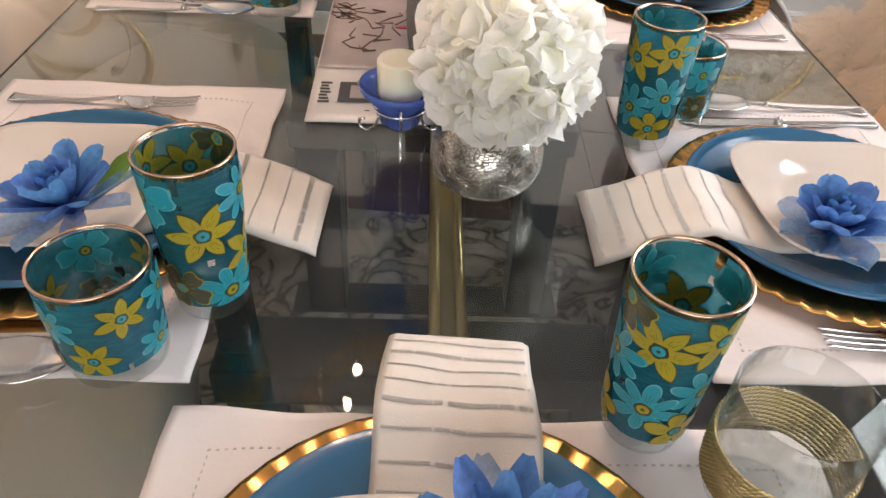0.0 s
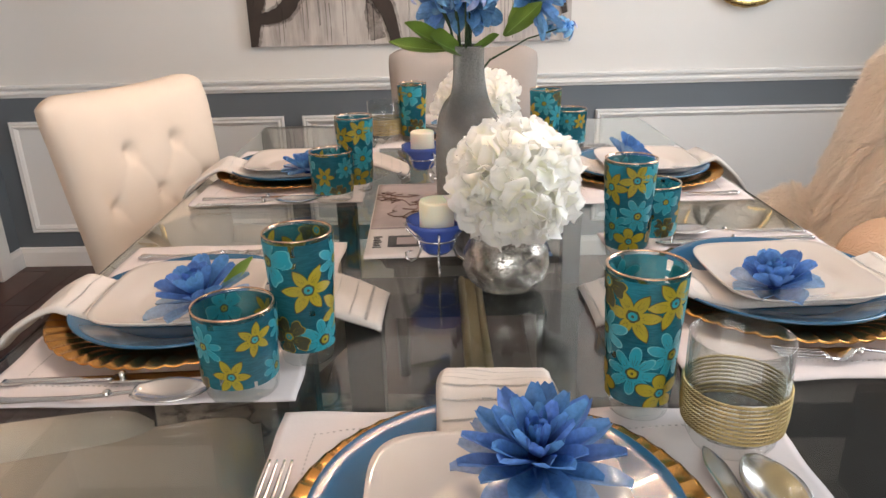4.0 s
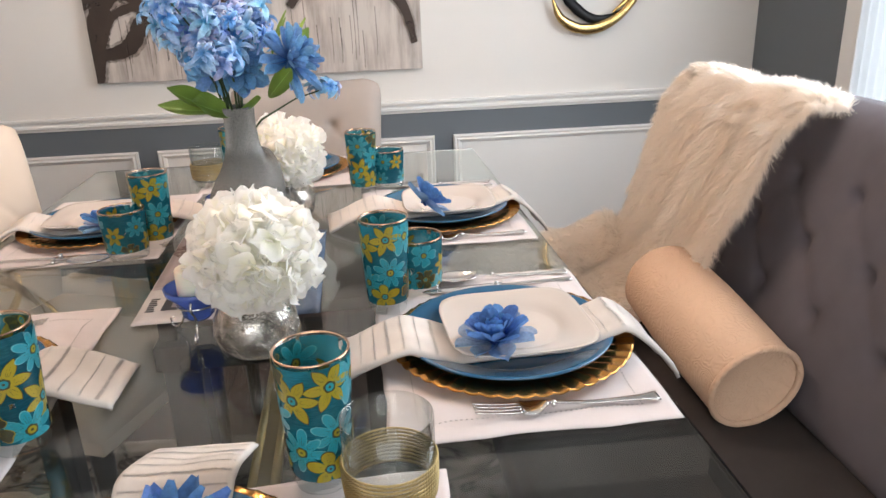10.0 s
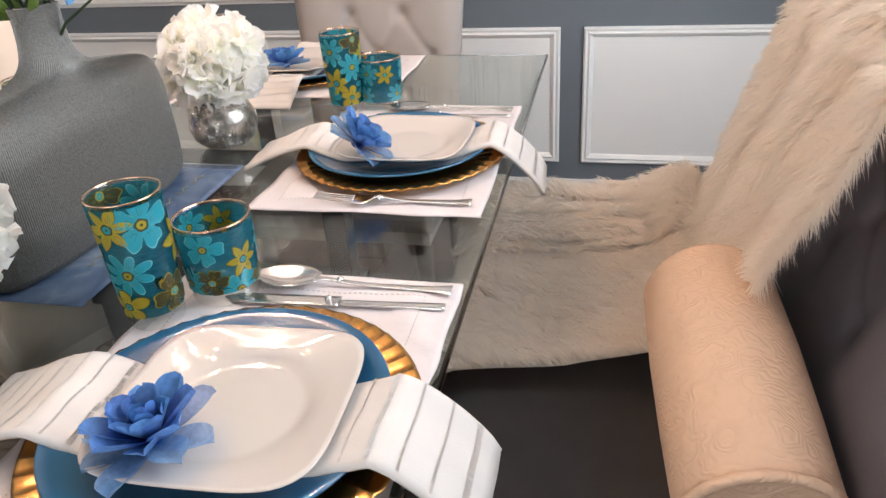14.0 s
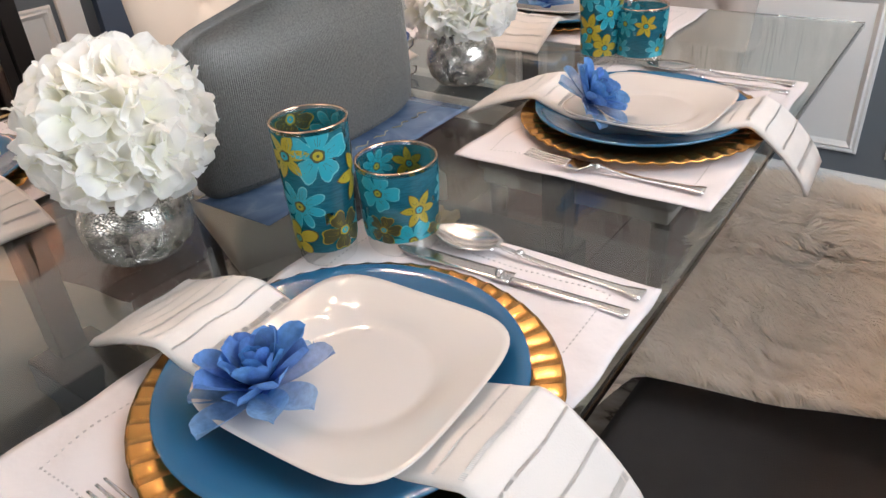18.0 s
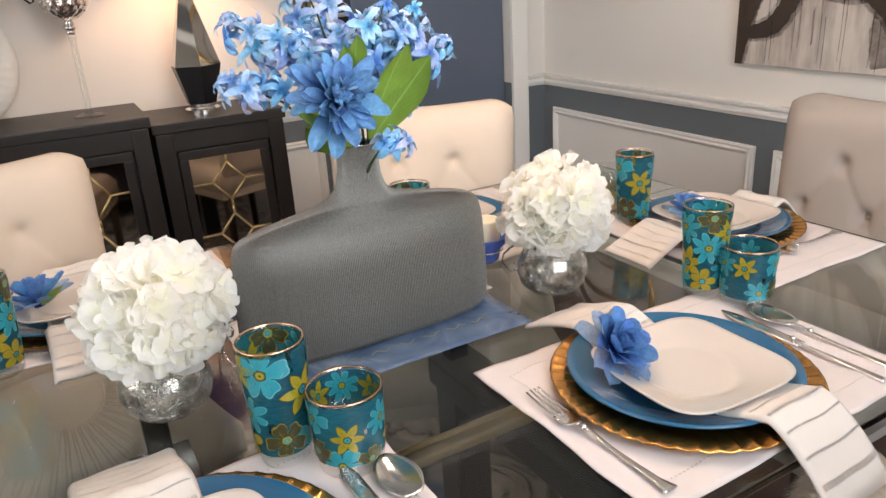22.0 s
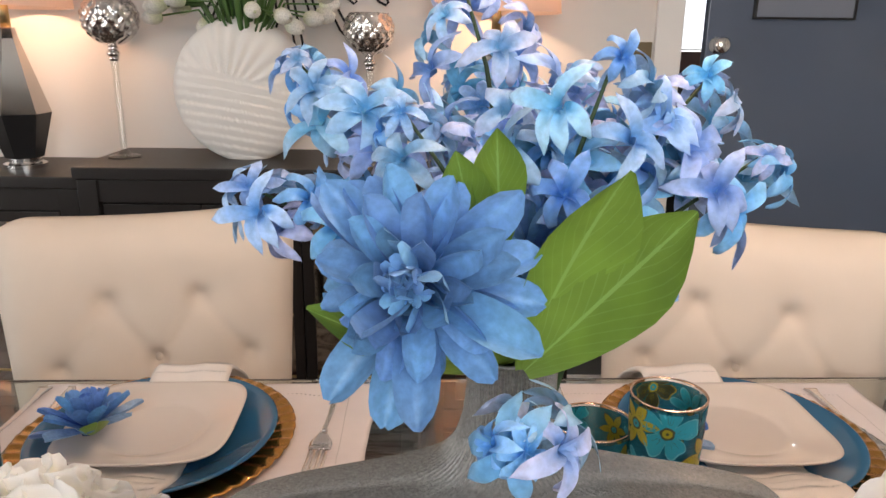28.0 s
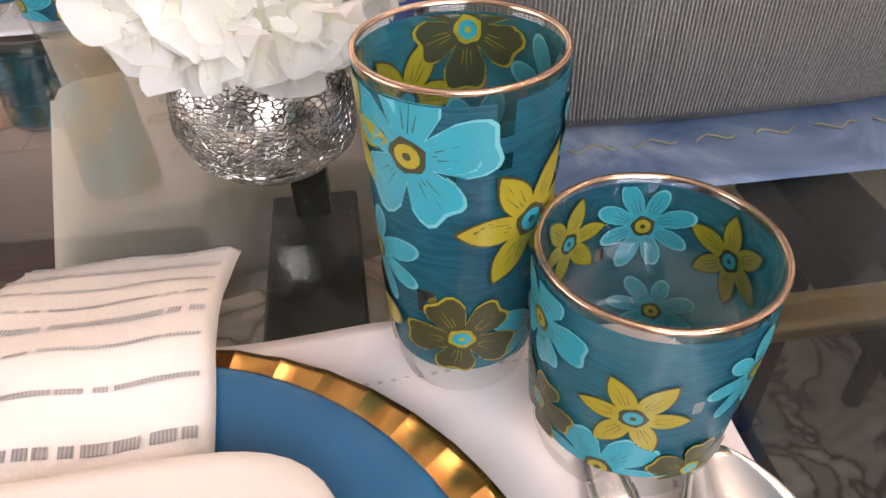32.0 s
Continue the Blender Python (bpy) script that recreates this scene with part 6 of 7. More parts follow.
for (tx, ty, tz), n, down in stems:
    top = Vector((tx, ty, tz))
    bend = [Vector((0.004 * math.copysign(1, tx), 0.008 * math.copysign(1, ty), 0.0)), Vector((tx * 0.25, ty * 0.25, tz * 0.45)), Vector((tx * 0.62, ty * 0.62, tz * 0.8)), top]
    part("stem", tube(bend, [0.0022, 0.0019, 0.0014, 0.0009], 6), M_STEM, bouquet)
    for i in range(n):
        k = i / n
        s = k * down
        d = (bend[3] - bend[2]).normalized()
        p = top - d * s
        az, spread = i * 137.5 + rng.uniform(-20, 20), (0.008 + 0.026 * min(1, k * 2.5)) * (0.45 if tz < 0.1 else 1.0)
        off = Vector((math.cos(radians(az)), math.sin(radians(az)), 0.15)) * spread
        m = Matrix.Translation(p + off) @ (off.normalized() + Vector((0, 0, 0.35))).to_track_quat("Z", "Y").to_matrix().to_4x4() @ pose(0, 0, 0, 0, 0, rng.uniform(0, 60)) @ Matrix.Scale((0.62 + 0.45 * min(1, k * 2)) * rng.uniform(0.88, 1.1) * (0.85 if tz < 0.1 else 1.0), 4)
        v = rng.randrange(8)
        if v not in used:
            used.add(v)
            variants[v].matrix_basis = m
        else:
            again(variants[v], bouquet, m)


def bloom_in(parent, centre, facing, scale, rings, seed, width):
    r = random.Random(seed)
    base = Matrix.Translation(centre) @ Vector(facing).to_track_quat("Z", "Y").to_matrix().to_4x4()
    for ring, (n, el, length) in enumerate(rings):
        first = part("petal", petal(length * scale, width * scale * (1 - 0.08 * ring), 0.75, 0.2 + 0.12 * ring, 0.2, 11, 6, 0.24, True, 0.10), M_PETALB2, parent)
        for i in range(n):
            mm = base @ tilt(360 * (i + 0.5 * (ring % 2)) / n + r.uniform(-16, 16), el + r.uniform(-20, 16), 0, 0, 0.003 * ring * scale, r.uniform(-38, 38)) @ Matrix.Scale(r.uniform(0.74, 1.14), 4)
            if i == 0:
                first.matrix_basis = mm
            else:
                again(first, parent, mm)


M_PETALB2 = petal_mat("mid_blue_silk_petal", (0.02, 0.095, 0.33), (0.18, 0.365, 0.63), rough=0.45, through=0.15)
DRINGS = ((11, -14, 0.061), (13, 2, 0.059), (13, 19, 0.054), (13, 36, 0.048), (12, 52, 0.041), (10, 66, 0.034), (7, 80, 0.027))
bloom_in(bouquet, (0.097, -0.0655, 0.140), (0.95, -0.08, 0.30), 1.02, DRINGS, 3, 0.0195)
bloom_in(bouquet, (0.008, 0.0, 0.128), (0.1, -0.85, 0.4), 0.85, DRINGS, 6, 0.030)
bloom_in(bouquet, (-0.03, 0.05, 0.12), (-0.5, 0.7, 0.4), 0.85, DRINGS, 8, 0.030)


def leaf_at(foot, tip, face, width, parent=None):
    """A leaf from foot to tip with its broad side towards face."""
    foot, tip, face = Vector(foot), Vector(tip), Vector(face)
    x = (tip - foot).normalized()
    z = (face - x * face.dot(x)).normalized()
    y = z.cross(x)
    m = Matrix((x, y, z)).transposed().to_4x4()
    part("leaf", leaf_bm((tip - foot).length * 1.04, width), M_LEAF, parent).matrix_basis = Matrix.Translation(foot) @ m


for foot, tip, face, w in (((0.062, -0.010, 0.080), (0.100, 0.018, 0.205), (1, 0.2, 0.1), 0.047), ((0.064, -0.010, 0.080), (0.104, 0.062, 0.180), (1, -0.3, 0.35), 0.048), ((0.06, -0.03, 0.08), (0.095, -0.125, 0.118), (0.7, 0, 0.7), 0.03), ((0.07, -0.035, 0.14), (0.088, -0.05, 0.205), (1, 0, 0), 0.026), ((0.07, -0.025, 0.15), (0.088, -0.032, 0.215), (1, 0, 0), 0.026),
                            ((-0.01, -0.01, 0.06), (-0.10, -0.03, 0.088), (0, -0.5, 0.8), 0.045), ((0.0, -0.02, 0.055), (-0.06, -0.05, 0.075), (-0.3, -0.6, 0.6), 0.05), ((-0.01, 0.0, 0.06), (-0.12, 0.01, 0.055), (0, -0.6, 0.8), 0.035), ((0.01, -0.01, 0.06), (0.058, -0.05, 0.075), (0.2, -0.8, 0.6), 0.024)):
    leaf_at(foot, tip, face, w, bouquet)

# white silk hydrangeas in crackled mercury-glass bowls
def mercury_mat():
    m = bpy.data.materials.new("crackled_mercury_glass")
    m.use_nodes = True
    b = bsdf(m)
    b.inputs["Metallic"].default_value, b.inputs["Roughness"].default_value = 1.0, 0.27
    co = node(m, "ShaderNodeTexCoord")
    vo = node(m, "ShaderNodeTexVoronoi", Scale=190.0)
    vo.feature = "DISTANCE_TO_EDGE"
    mp = node(m, "ShaderNodeMapping")
    mp.inputs["Scale"].default_value = (1, 1, 2.2)
    wire(m, co.outputs["Object"], mp.inputs["Vector"])
    wire(m, mp.outputs[0], vo.inputs["Vector"])
    nz = node(m, "ShaderNodeTexNoise", Scale=45.0, Detail=6.0)
    wire(m, co.outputs["Object"], nz.inputs["Vector"])
    ramp = node(m, "ShaderNodeValToRGB")
    e = ramp.color_ramp.elements
    e[0].position, e[0].color = 0.42, (0.80, 0.77, 0.72, 1)
    e[1].position, e[1].color = 0.66, (0.34, 0.31, 0.27, 1)
    wire(m, nz.outputs[0], ramp.inputs[0])
    wire(m, ramp.outputs[0], b.inputs["Base Color"])
    bp = node(m, "ShaderNodeBump", Strength=0.9, Distance=0.0015)
    mr = node(m, "ShaderNodeMapRange")
    mr.inputs[2].default_value = 0.12
    wire(m, vo.outputs[0], mr.inputs[0])
    wire(m, mr.outputs[0], bp.inputs["Height"])
    wire(m, bp.outputs[0], b.inputs["Normal"])
    return m


M_MERCURY = mercury_mat()


def hydrangea_floret(seed):
    """Four or five broad soft petals that overlap and fold at random."""
    r = random.Random(seed)
    bm = bmesh.new()
    for i in range(4 + seed % 2):
        p = petal(0.037 * r.uniform(0.8, 1.12), 0.036 * r.uniform(0.85, 1.15), r.uniform(0.1, 0.45), r.uniform(-0.7, 0.35), 0.05, 12, 10, 0.22, True, 0.05)
        fold, ph = r.uniform(0.002, 0.005), r.uniform(0, 6.3)
        for v in p.verts:   # wavy towards the rim
            v.co.z += fold * (v.co.x / 0.037) ** 1.5 * math.sin(v.co.y * 330 + ph + v.co.x * 60)
        mm = tilt((72 if seed % 2 else 90) * i + r.uniform(-18, 18), r.uniform(18, 62), roll=r.uniform(-24, 24))
        for v in p.verts:
            v.co = mm @ v.co
            v.co += 0.0055 * Vector((noise1(v.co.x * 45, v.co.y * 45, seed), noise1(v.co.y * 45, v.co.z * 45, seed + 4), noise1(v.co.z * 45, v.co.x * 45, seed + 8)))
        me = bpy.data.meshes.new("tmp")
        p.to_mesh(me)
        p.free()
        bm.from_mesh(me)
        bpy.data.meshes.remove(me)
    return welded(bm, 0.006)


def hydrangea(m, radius, lift, seed):
    bowl = thing("mercury_glass_bowl", m, "round crackled silver mercury-glass bowl on the glass table", "vase", "mercury-glass bowls")
    part("bowl_body", lathe([(0, 0.002), (0.028, 0.0), (0.04, 0.004), (0.052, 0.016), (0.0575, 0.034), (0.056, 0.052), (0.048, 0.068), (0.040, 0.076), (0.038, 0.080), (0.040, 0.083), (0.038, 0.083), (0.036, 0.079), (0.045, 0.066), (0.052, 0.05), (0.0, 0.01)], 48), M_MERCURY, bowl)
    collar = bmesh.new()
    for z in (0.0775, 0.0865):
        tube([(0.0415 * math.cos(a), 0.0415 * math.sin(a), z) for a in np.linspace(0, 2 * math.pi, 41)], 0.0012, 5, collar, ends=False)
    for i in range(36):
        a = 2 * math.pi * i / 36
        tube([(0.0415 * math.cos(a), 0.0415 * math.sin(a), z) for z in (0.078, 0.082, 0.086)], [0.0012, 0.002, 0.0012], 5, collar)
    part("collar", collar, M_STEEL, bowl, "beaded silver wire collar")
    ball = thing("silk_hydrangea", m @ T(0.008, 0.008, lift), "round head of white silk hydrangea in a mercury bowl", "flower", "hydrangeas")
    r = random.Random(seed)
    vs = [part("floret", hydrangea_floret(10 * seed + s), M_PETALW, ball) for s in range(5)]
    seen, n = set(), 120
    for i in range(n):
        z = 1 - 1.93 * (i + 0.5) / n
        q = math.sqrt(max(0, 1 - z * z))
        a = i * 2.39996
        d = Vector((q * math.cos(a), q * math.sin(a), z * 0.92))
        k = radius * r.uniform(0.55, 0.86)
        mm = Matrix.Translation(d * k) @ (d + Vector((r.uniform(-0.4, 0.4), r.uniform(-0.4, 0.4), r.uniform(-0.4, 0.4)))).to_track_quat("Z", "Y").to_matrix().to_4x4() @ pose(0, 0, 0, 0, 0, r.uniform(0, 90)) @ Matrix.Scale(r.uniform(0.8, 1.1), 4)
        v = i % 5
        if v not in seen:
            seen.add(v)
            vs[v].matrix_basis = mm
        else:
            again(vs[v], ball, mm)
    core = bmesh.new()
    bmesh.ops.create_icosphere(core, subdivisions=3, radius=radius * 0.62)
    core.loops.layers.uv.verify()
    part("flower_core", core, M_PETALW, ball)
    part("stem", tube([(0, 0, 0.02 - lift), (0, 0, -radius * 0.4)], 0.004, 8), M_STEM, ball)


hydrangea(T(0.258, 0.806, 0.752), 0.085, 0.139, 3)
hydrangea(T(0.243, 1.418, 0.752, 60), 0.083, 0.136, 4)

# candles in blue glass cups held by scrolled wire stands
M_COBALT = glass("cobalt_glass", (0.16, 0.27, 0.80), 0.22)
bsdf(M_COBALT).inputs["Transmission Weight"].default_value = 0.6


def candle_holder(m, group="candle holders"):
    h = thing("candle_holder", m, "flared cobalt glass cup in a scrolled silver wire stand", "candle holder", group)
    part("cup", lathe([(0, 0.026), (0.016, 0.024), (0.022, 0.030), (0.026, 0.05), (0.042, 0.066), (0.0435, 0.074), (0.042, 0.074), (0.040, 0.067), (0.024, 0.052), (0.018, 0.032), (0, 0.030)], 40), M_COBALT, h)
    for i in range(3):
        a = 2 * math.pi * i / 3 + 0.6
        c, s = math.cos(a), math.sin(a)
        path = [(0.040, 0.060), (0.047, 0.066), (0.052, 0.061), (0.050, 0.052), (0.040, 0.045), (0.030, 0.036), (0.027, 0.024), (0.033, 0.011), (0.043, 0.003), (0.052, 0.006), (0.053, 0.015), (0.046, 0.018)]
        part("wire_leg", tube([(r * c, r * s, z) for r, z in path], 0.0017, 6), M_STEEL, h)
    part("wire_ring", tube([(0.0285 * math.cos(a), 0.0285 * math.sin(a), 0.047) for a in np.linspace(0, 2 * math.pi, 33)], 0.0015, 6, ends=False), M_STEEL, h)
    cd = thing("pillar_candle", m @ T(0, 0, 0.052), "ivory wax pillar candle in a blue glass cup", "candle", "pillar candles")
    part("wax", lathe([(0, 0), (0.0195, 0.0), (0.0245, 0.012), (0.0245, 0.047), (0.0228, 0.050), (0.019, 0.049), (0, 0.046)], 32), M_CANDLE, cd)


candle_holder(T(0.165, 0.876, 0.752))
candle_holder(T(0.125, 1.365, 0.752, 25))

# printed card with a photograph of bare branches, and the blue sheet beneath the vase
M_PAPER = mat("glossy_paper", (0.72, 0.68, 0.66), 0.25, var=0.03)
M_PHOTO = mat("faded_photo_print", (0.42, 0.36, 0.36), 0.25, var=0.35, var_scale=12)
M_TWIG = mat("printed_twig", (0.10, 0.05, 0.035), 0.4)
M_RED = mat("printed_red", (0.45, 0.04, 0.05), 0.4)
M_TEXT = mat("printed_grey", (0.05, 0.05, 0.055), 0.5)
card = thing("printed_card", T(0.052, 0.912, 0.7522, 2.5), "printed card with a branch photograph and a small picture", "card")
part("paper", sheet(10, 20, lambda u, v: Vector((0.15 * u, 0.42 * v, 0.0006 + 0.0004 * noise1(u * 3, v * 6, 0))), thick=0.0006), M_PAPER, card)
part("photo", sheet(10, 20, lambda u, v: Vector((0.002 + 0.146 * u, 0.135 + 0.28 * v, 0.0018)), thick=0.0003), M_PHOTO, card, "mauve photograph of bare branches")
rng = random.Random(21)
for i in range(16):
    x, y = rng.uniform(0.01, 0.14), rng.uniform(0.15, 0.34)
    pts = [(x, y, 0.0022)]
    for k in range(6):
        x = min(0.147, max(0.003, x + rng.uniform(-0.025, 0.025)))
        y = min(0.412, max(0.138, y + rng.uniform(-0.012, 0.028)))
        pts.append((x, y, 0.0022))
    part("twig_print", tube(pts, 0.0012, 4), M_TWIG, card)
part("bird_print", lathe([(0, 0), (0.012, 0.0003), (0, 0.0006)], 14), M_RED, card).matrix_basis = T(0.11, 0.27, 0.0021) @ Matrix.Diagonal((1.0, 0.5, 1, 1))
part("small_picture", boxes((0.034, 0.094, 0.046, 0.098, 0.0015, 0.0019), bevel=0), M_TEXT, card, "small dark picture", smooth=False)
part("picture_patch", boxes((0.048, 0.080, 0.056, 0.088, 0.0019, 0.0022), bevel=0), M_PHOTO, card, "pale patch of the picture", smooth=False)
bm = bmesh.new()
for i in range(7):
    box(bm, 0.010 + 0.001 * (i % 2), 0.024 - 0.002 * (i % 3), 0.045 + 0.008 * i, 0.049 + 0.008 * i, 0.0013, 0.0018)
box(bm, 0.068, 0.074, 0.110, 0.1115, 0.0013, 0.0018)
box(bm, 0.068, 0.074, 0.026, 0.0275, 0.0013, 0.0018)
part("text_bars", bm, M_TEXT, card, smooth=False, kind="stuff")

M_BLUEPRINT = mat("blue_marbled_print", (0.10, 0.15, 0.245), 0.12, var=0.7, var_scale=14)


def cloudy(m):
    """White clouds drifting through the blue of the print."""
    co = node(m, "ShaderNodeTexCoord")
    n1 = node(m, "ShaderNodeTexNoise", Scale=9.0, Detail=8.0, Distortion=1.4)
    wire(m, co.outputs["Object"], n1.inputs["Vector"])
    ramp = node(m, "ShaderNodeValToRGB")
    e = ramp.color_ramp.elements
    e[0].position, e[0].color = 0.38, (0.075, 0.115, 0.20, 1)
    e[1].position, e[1].color = 0.70, (0.34, 0.38, 0.43, 1)
    e.new(0.52).color = (0.125, 0.178, 0.275, 1)
    wire(m, n1.outputs[0], ramp.inputs[0])
    wire(m, ramp.outputs[0], bsdf(m).inputs["Base Color"])


cloudy(M_BLUEPRINT)
M_SCRIPT = mat("bronze_script_ink", (0.20, 0.19, 0.12), 0.4)
sheet0 = thing("blue_print", T(0.212, 1.108, 0.7522, 1.5), "blue marbled glossy print lying under the vase", "print")
part("paper", sheet(12, 20, lambda u, v: Vector((-0.01 + 0.128 * u, -0.20 + 0.41 * v, 0.0006 + 0.0006 * abs(noise1(u * 4, v * 7, 3)))), thick=0.0006), M_BLUEPRINT, sheet0)
for i in range(7):
    y = -0.12 + 0.042 * i
    part("script_bar", tube([(0.068 + 0.004 * math.sin(k * 1.3 + i), y + 0.005 * k, 0.0022) for k in range(7)], 0.0008, 4), M_SCRIPT, sheet0)

# ---- sideboard wall ----
sb = thing("sideboard", Matrix.Identity(4), "espresso wood sideboard with mirrored lattice doors", "sideboard")
XF = -1.335
TOPC, TOPS = 0.884, 0.85
part("center_top", boxes((XW + 0.01, XF, 0.055, 1.02, TOPC - 0.035, TOPC), bevel=0.004), M_ESPRESSO, sb, smooth=False)
part("side_top", boxes((XW + 0.01, XF - 0.035, 1.022, 1.47, TOPS - 0.035, TOPS), bevel=0.004), M_ESPRESSO, sb, smooth=False)
part("side_top", boxes((XW + 0.01, XF - 0.035, -0.40, 0.053, TOPS - 0.035, TOPS), bevel=0.004), M_ESPRESSO, sb, smooth=False)


def cabinet(y0, y1, xf, top, doors):
    part("carcass", boxes((XW + 0.012, xf - 0.03, y0 + 0.01, y1 - 0.01, 0.09, top - 0.036), bevel=0.002), M_ESPRESSO, sb, smooth=False)
    part("frieze", boxes((xf - 0.03, xf - 0.008, y0 + 0.055, y1 - 0.055, top - 0.10, top - 0.036), bevel=0.002), M_ESPRESSO, sb, smooth=False)
    for y in (y0 + 0.005, y1 - 0.06):
        part("post", boxes((xf - 0.06, xf - 0.002, y, y + 0.055, 0.0, top - 0.036), bevel=0.003), M_ESPRESSO, sb, smooth=False)
    part("plinth", boxes((xf - 0.03, xf - 0.01, y0 + 0.06, y1 - 0.06, 0.06, 0.12), bevel=0.002), M_ESPRESSO, sb, smooth=False)
    w = (y1 - y0 - 0.13) / doors
    for i in range(doors):
        a, b = y0 + 0.065 + i * w, y0 + 0.065 + (i + 1) * w
        z0, z1 = 0.125, top - 0.105
        d = part("door", boxes((xf - 0.022, xf - 0.012, a + 0.002, b - 0.002, z0, z0 + 0.03), (xf - 0.022, xf - 0.012, a + 0.002, b - 0.002, z1 - 0.03, z1), (xf - 0.022, xf - 0.012, a + 0.002, a + 0.032, z0 + 0.03, z1 - 0.03), (xf - 0.022, xf - 0.012, b - 0.032, b - 0.002, z0 + 0.03, z1 - 0.03), bevel=0.002), M_ESPRESSO, sb, smooth=False)
        part("mirror", boxes((xf - 0.021, xf - 0.0185, a + 0.03, b - 0.03, z0 + 0.03, z1 - 0.03), bevel=0), M_MIRROR, d, "antiqued mirror panel", smooth=False)
        # gilt lattice of elongated hexagons
        cy, n = (a + b) / 2, 3
        hw, step = (b - a) / 2 - 0.032, (z1 - z0 - 0.06) / n
        x = xf - 0.0165
        for j in range(n):
            zc = z0 + 0.03 + step * (j + 0.5)
            for p, q in (((-1, 0), (-0.45, 0)), ((0.45, 0), (1, 0)), ((-0.45, 0), (0, 0.36)), ((0.45, 0), (0, 0.36)), ((-0.45, 0), (0, -0.36)), ((0.45, 0), (0, -0.36)), ((0, 0.36), (0, 0.5)), ((0, -0.36), (0, -0.5))):
                part("lattice_bar", tube([(x, cy + p[0] * hw, zc + p[1] * step), (x, cy + q[0] * hw, zc + q[1] * step)], 0.0042, 4), M_GOLD, d)


cabinet(0.06, 1.015, XF, TOPC, 3)
cabinet(1.025, 1.465, XF - 0.04, TOPS, 1)
cabinet(-0.395, 0.05, XF - 0.04, TOPS, 1)

# white ribbed moon vase with tulips
M_BISQUE = mat("matte_white_ceramic", (0.78, 0.75, 0.71), 0.7, var=0.04, var_scale=10)
moon = thing("moon_vase", pose(-1.525, 0.492, TOPC, 0, 0, 90), "round flat white ceramic vase carved with sweeping ribs", "vase")


def moon_point(side):
    def f(u, v):
        a, r = 2 * math.pi * u, v
        x, z = 0.203 * r * math.cos(a), 0.207 * r * math.sin(a)
        d = 0.062 * math.sqrt(max(0, 1 - r ** 2.4))
        if z < 0.045 - 0.22 * x:   # shells sweeping across the lower half, a fan over them
            q = (z + 0.18 * x + 0.25 * x * x) / 0.027
            rib = 1.6 * (q - math.floor(q)) - 0.8
        else:
            rib = math.sin(math.atan2(z + 0.02, x + 0.035) * 27)
        rib *= 0.0036 * min(1, (1 - r) * 8 + 0.35) * min(1, r * 5)
        return Vector((x, side * (d + rib), max(0.0, z + 0.197)))
    return f


bm = bmesh.new()
sheet(160, 44, moon_point(-1), bm)
sheet(160, 44, moon_point(1), bm)
bmesh.ops.remove_doubles(bm, verts=bm.verts[:], dist=0.0006)
bmesh.ops.recalc_face_normals(bm, faces=bm.faces[:])
part("vase_body", bm, M_BISQUE, moon)
part("foot", lathe([(0, 0), (0.062, 0.0), (0.066, 0.008), (0.05, 0.02), (0, 0.02)], 32), M_BISQUE, moon).matrix_basis = Matrix.Diagonal((1, 0.45, 1, 1))
tulips = thing("tulip_bunch", T(-1.525, 0.505, TOPC + 0.34), "bunch of white silk tulips with green stems", "flowers")
M_TULIP = petal_mat("white_tulip_petal", (0.62, 0.66, 0.42), (0.82, 0.80, 0.74))
M_GRASS = mat("tulip_green", (0.06, 0.13, 0.03), 0.5, var=0.3, var_scale=40)
rng = random.Random(9)
head = None
for i in range(30):
    a = i * 2.4
    sp_ = 0.03 + 0.19 * ((i * 37) % 30) / 30
    tip = Vector((0.35 * sp_ * math.cos(a) + 0.03, 1.7 * sp_ * math.sin(a), 0.21 - 0.75 * sp_ + rng.uniform(-0.04, 0.04)))
    part("stem", tube([(0.006 * math.cos(a), 0.03 * math.sin(a), -0.05), tip * 0.55 + Vector((0, 0, 0.045)), tip], 0.0032, 6), M_GRASS, tulips)
    d = (tip - (tip * 0.55 + Vector((0, 0, 0.045)))).normalized()
    mm = Matrix.Translation(tip) @ d.to_track_quat("Z", "Y").to_matrix().to_4x4()
    if head is None:
        bm = lathe([(0.004, 0), (0.016, 0.006), (0.0225, 0.021), (0.021, 0.038), (0.013, 0.054), (0.004, 0.060)], 12)
        lay = bm.loops.layers.uv.verify()
        for f in bm.faces:
            for lp in f.loops:
                lp[lay].uv = (lp.vert.co.z / 0.052, 0.5)
        head = part("tulip_head", bm, M_TULIP, tulips)
        head.matrix_basis = mm
    else:
        again(head, tulips, mm)
for i in range(34):
    a = i * 2.0
    part("leaf_blade", leaf_bm(rng.uniform(0.15, 0.25), 0.017), M_GRASS, tulips).matrix_basis = tilt(math.degrees(a), rng.uniform(45, 80), 0, 0.02 * math.sin(a), -0.03)

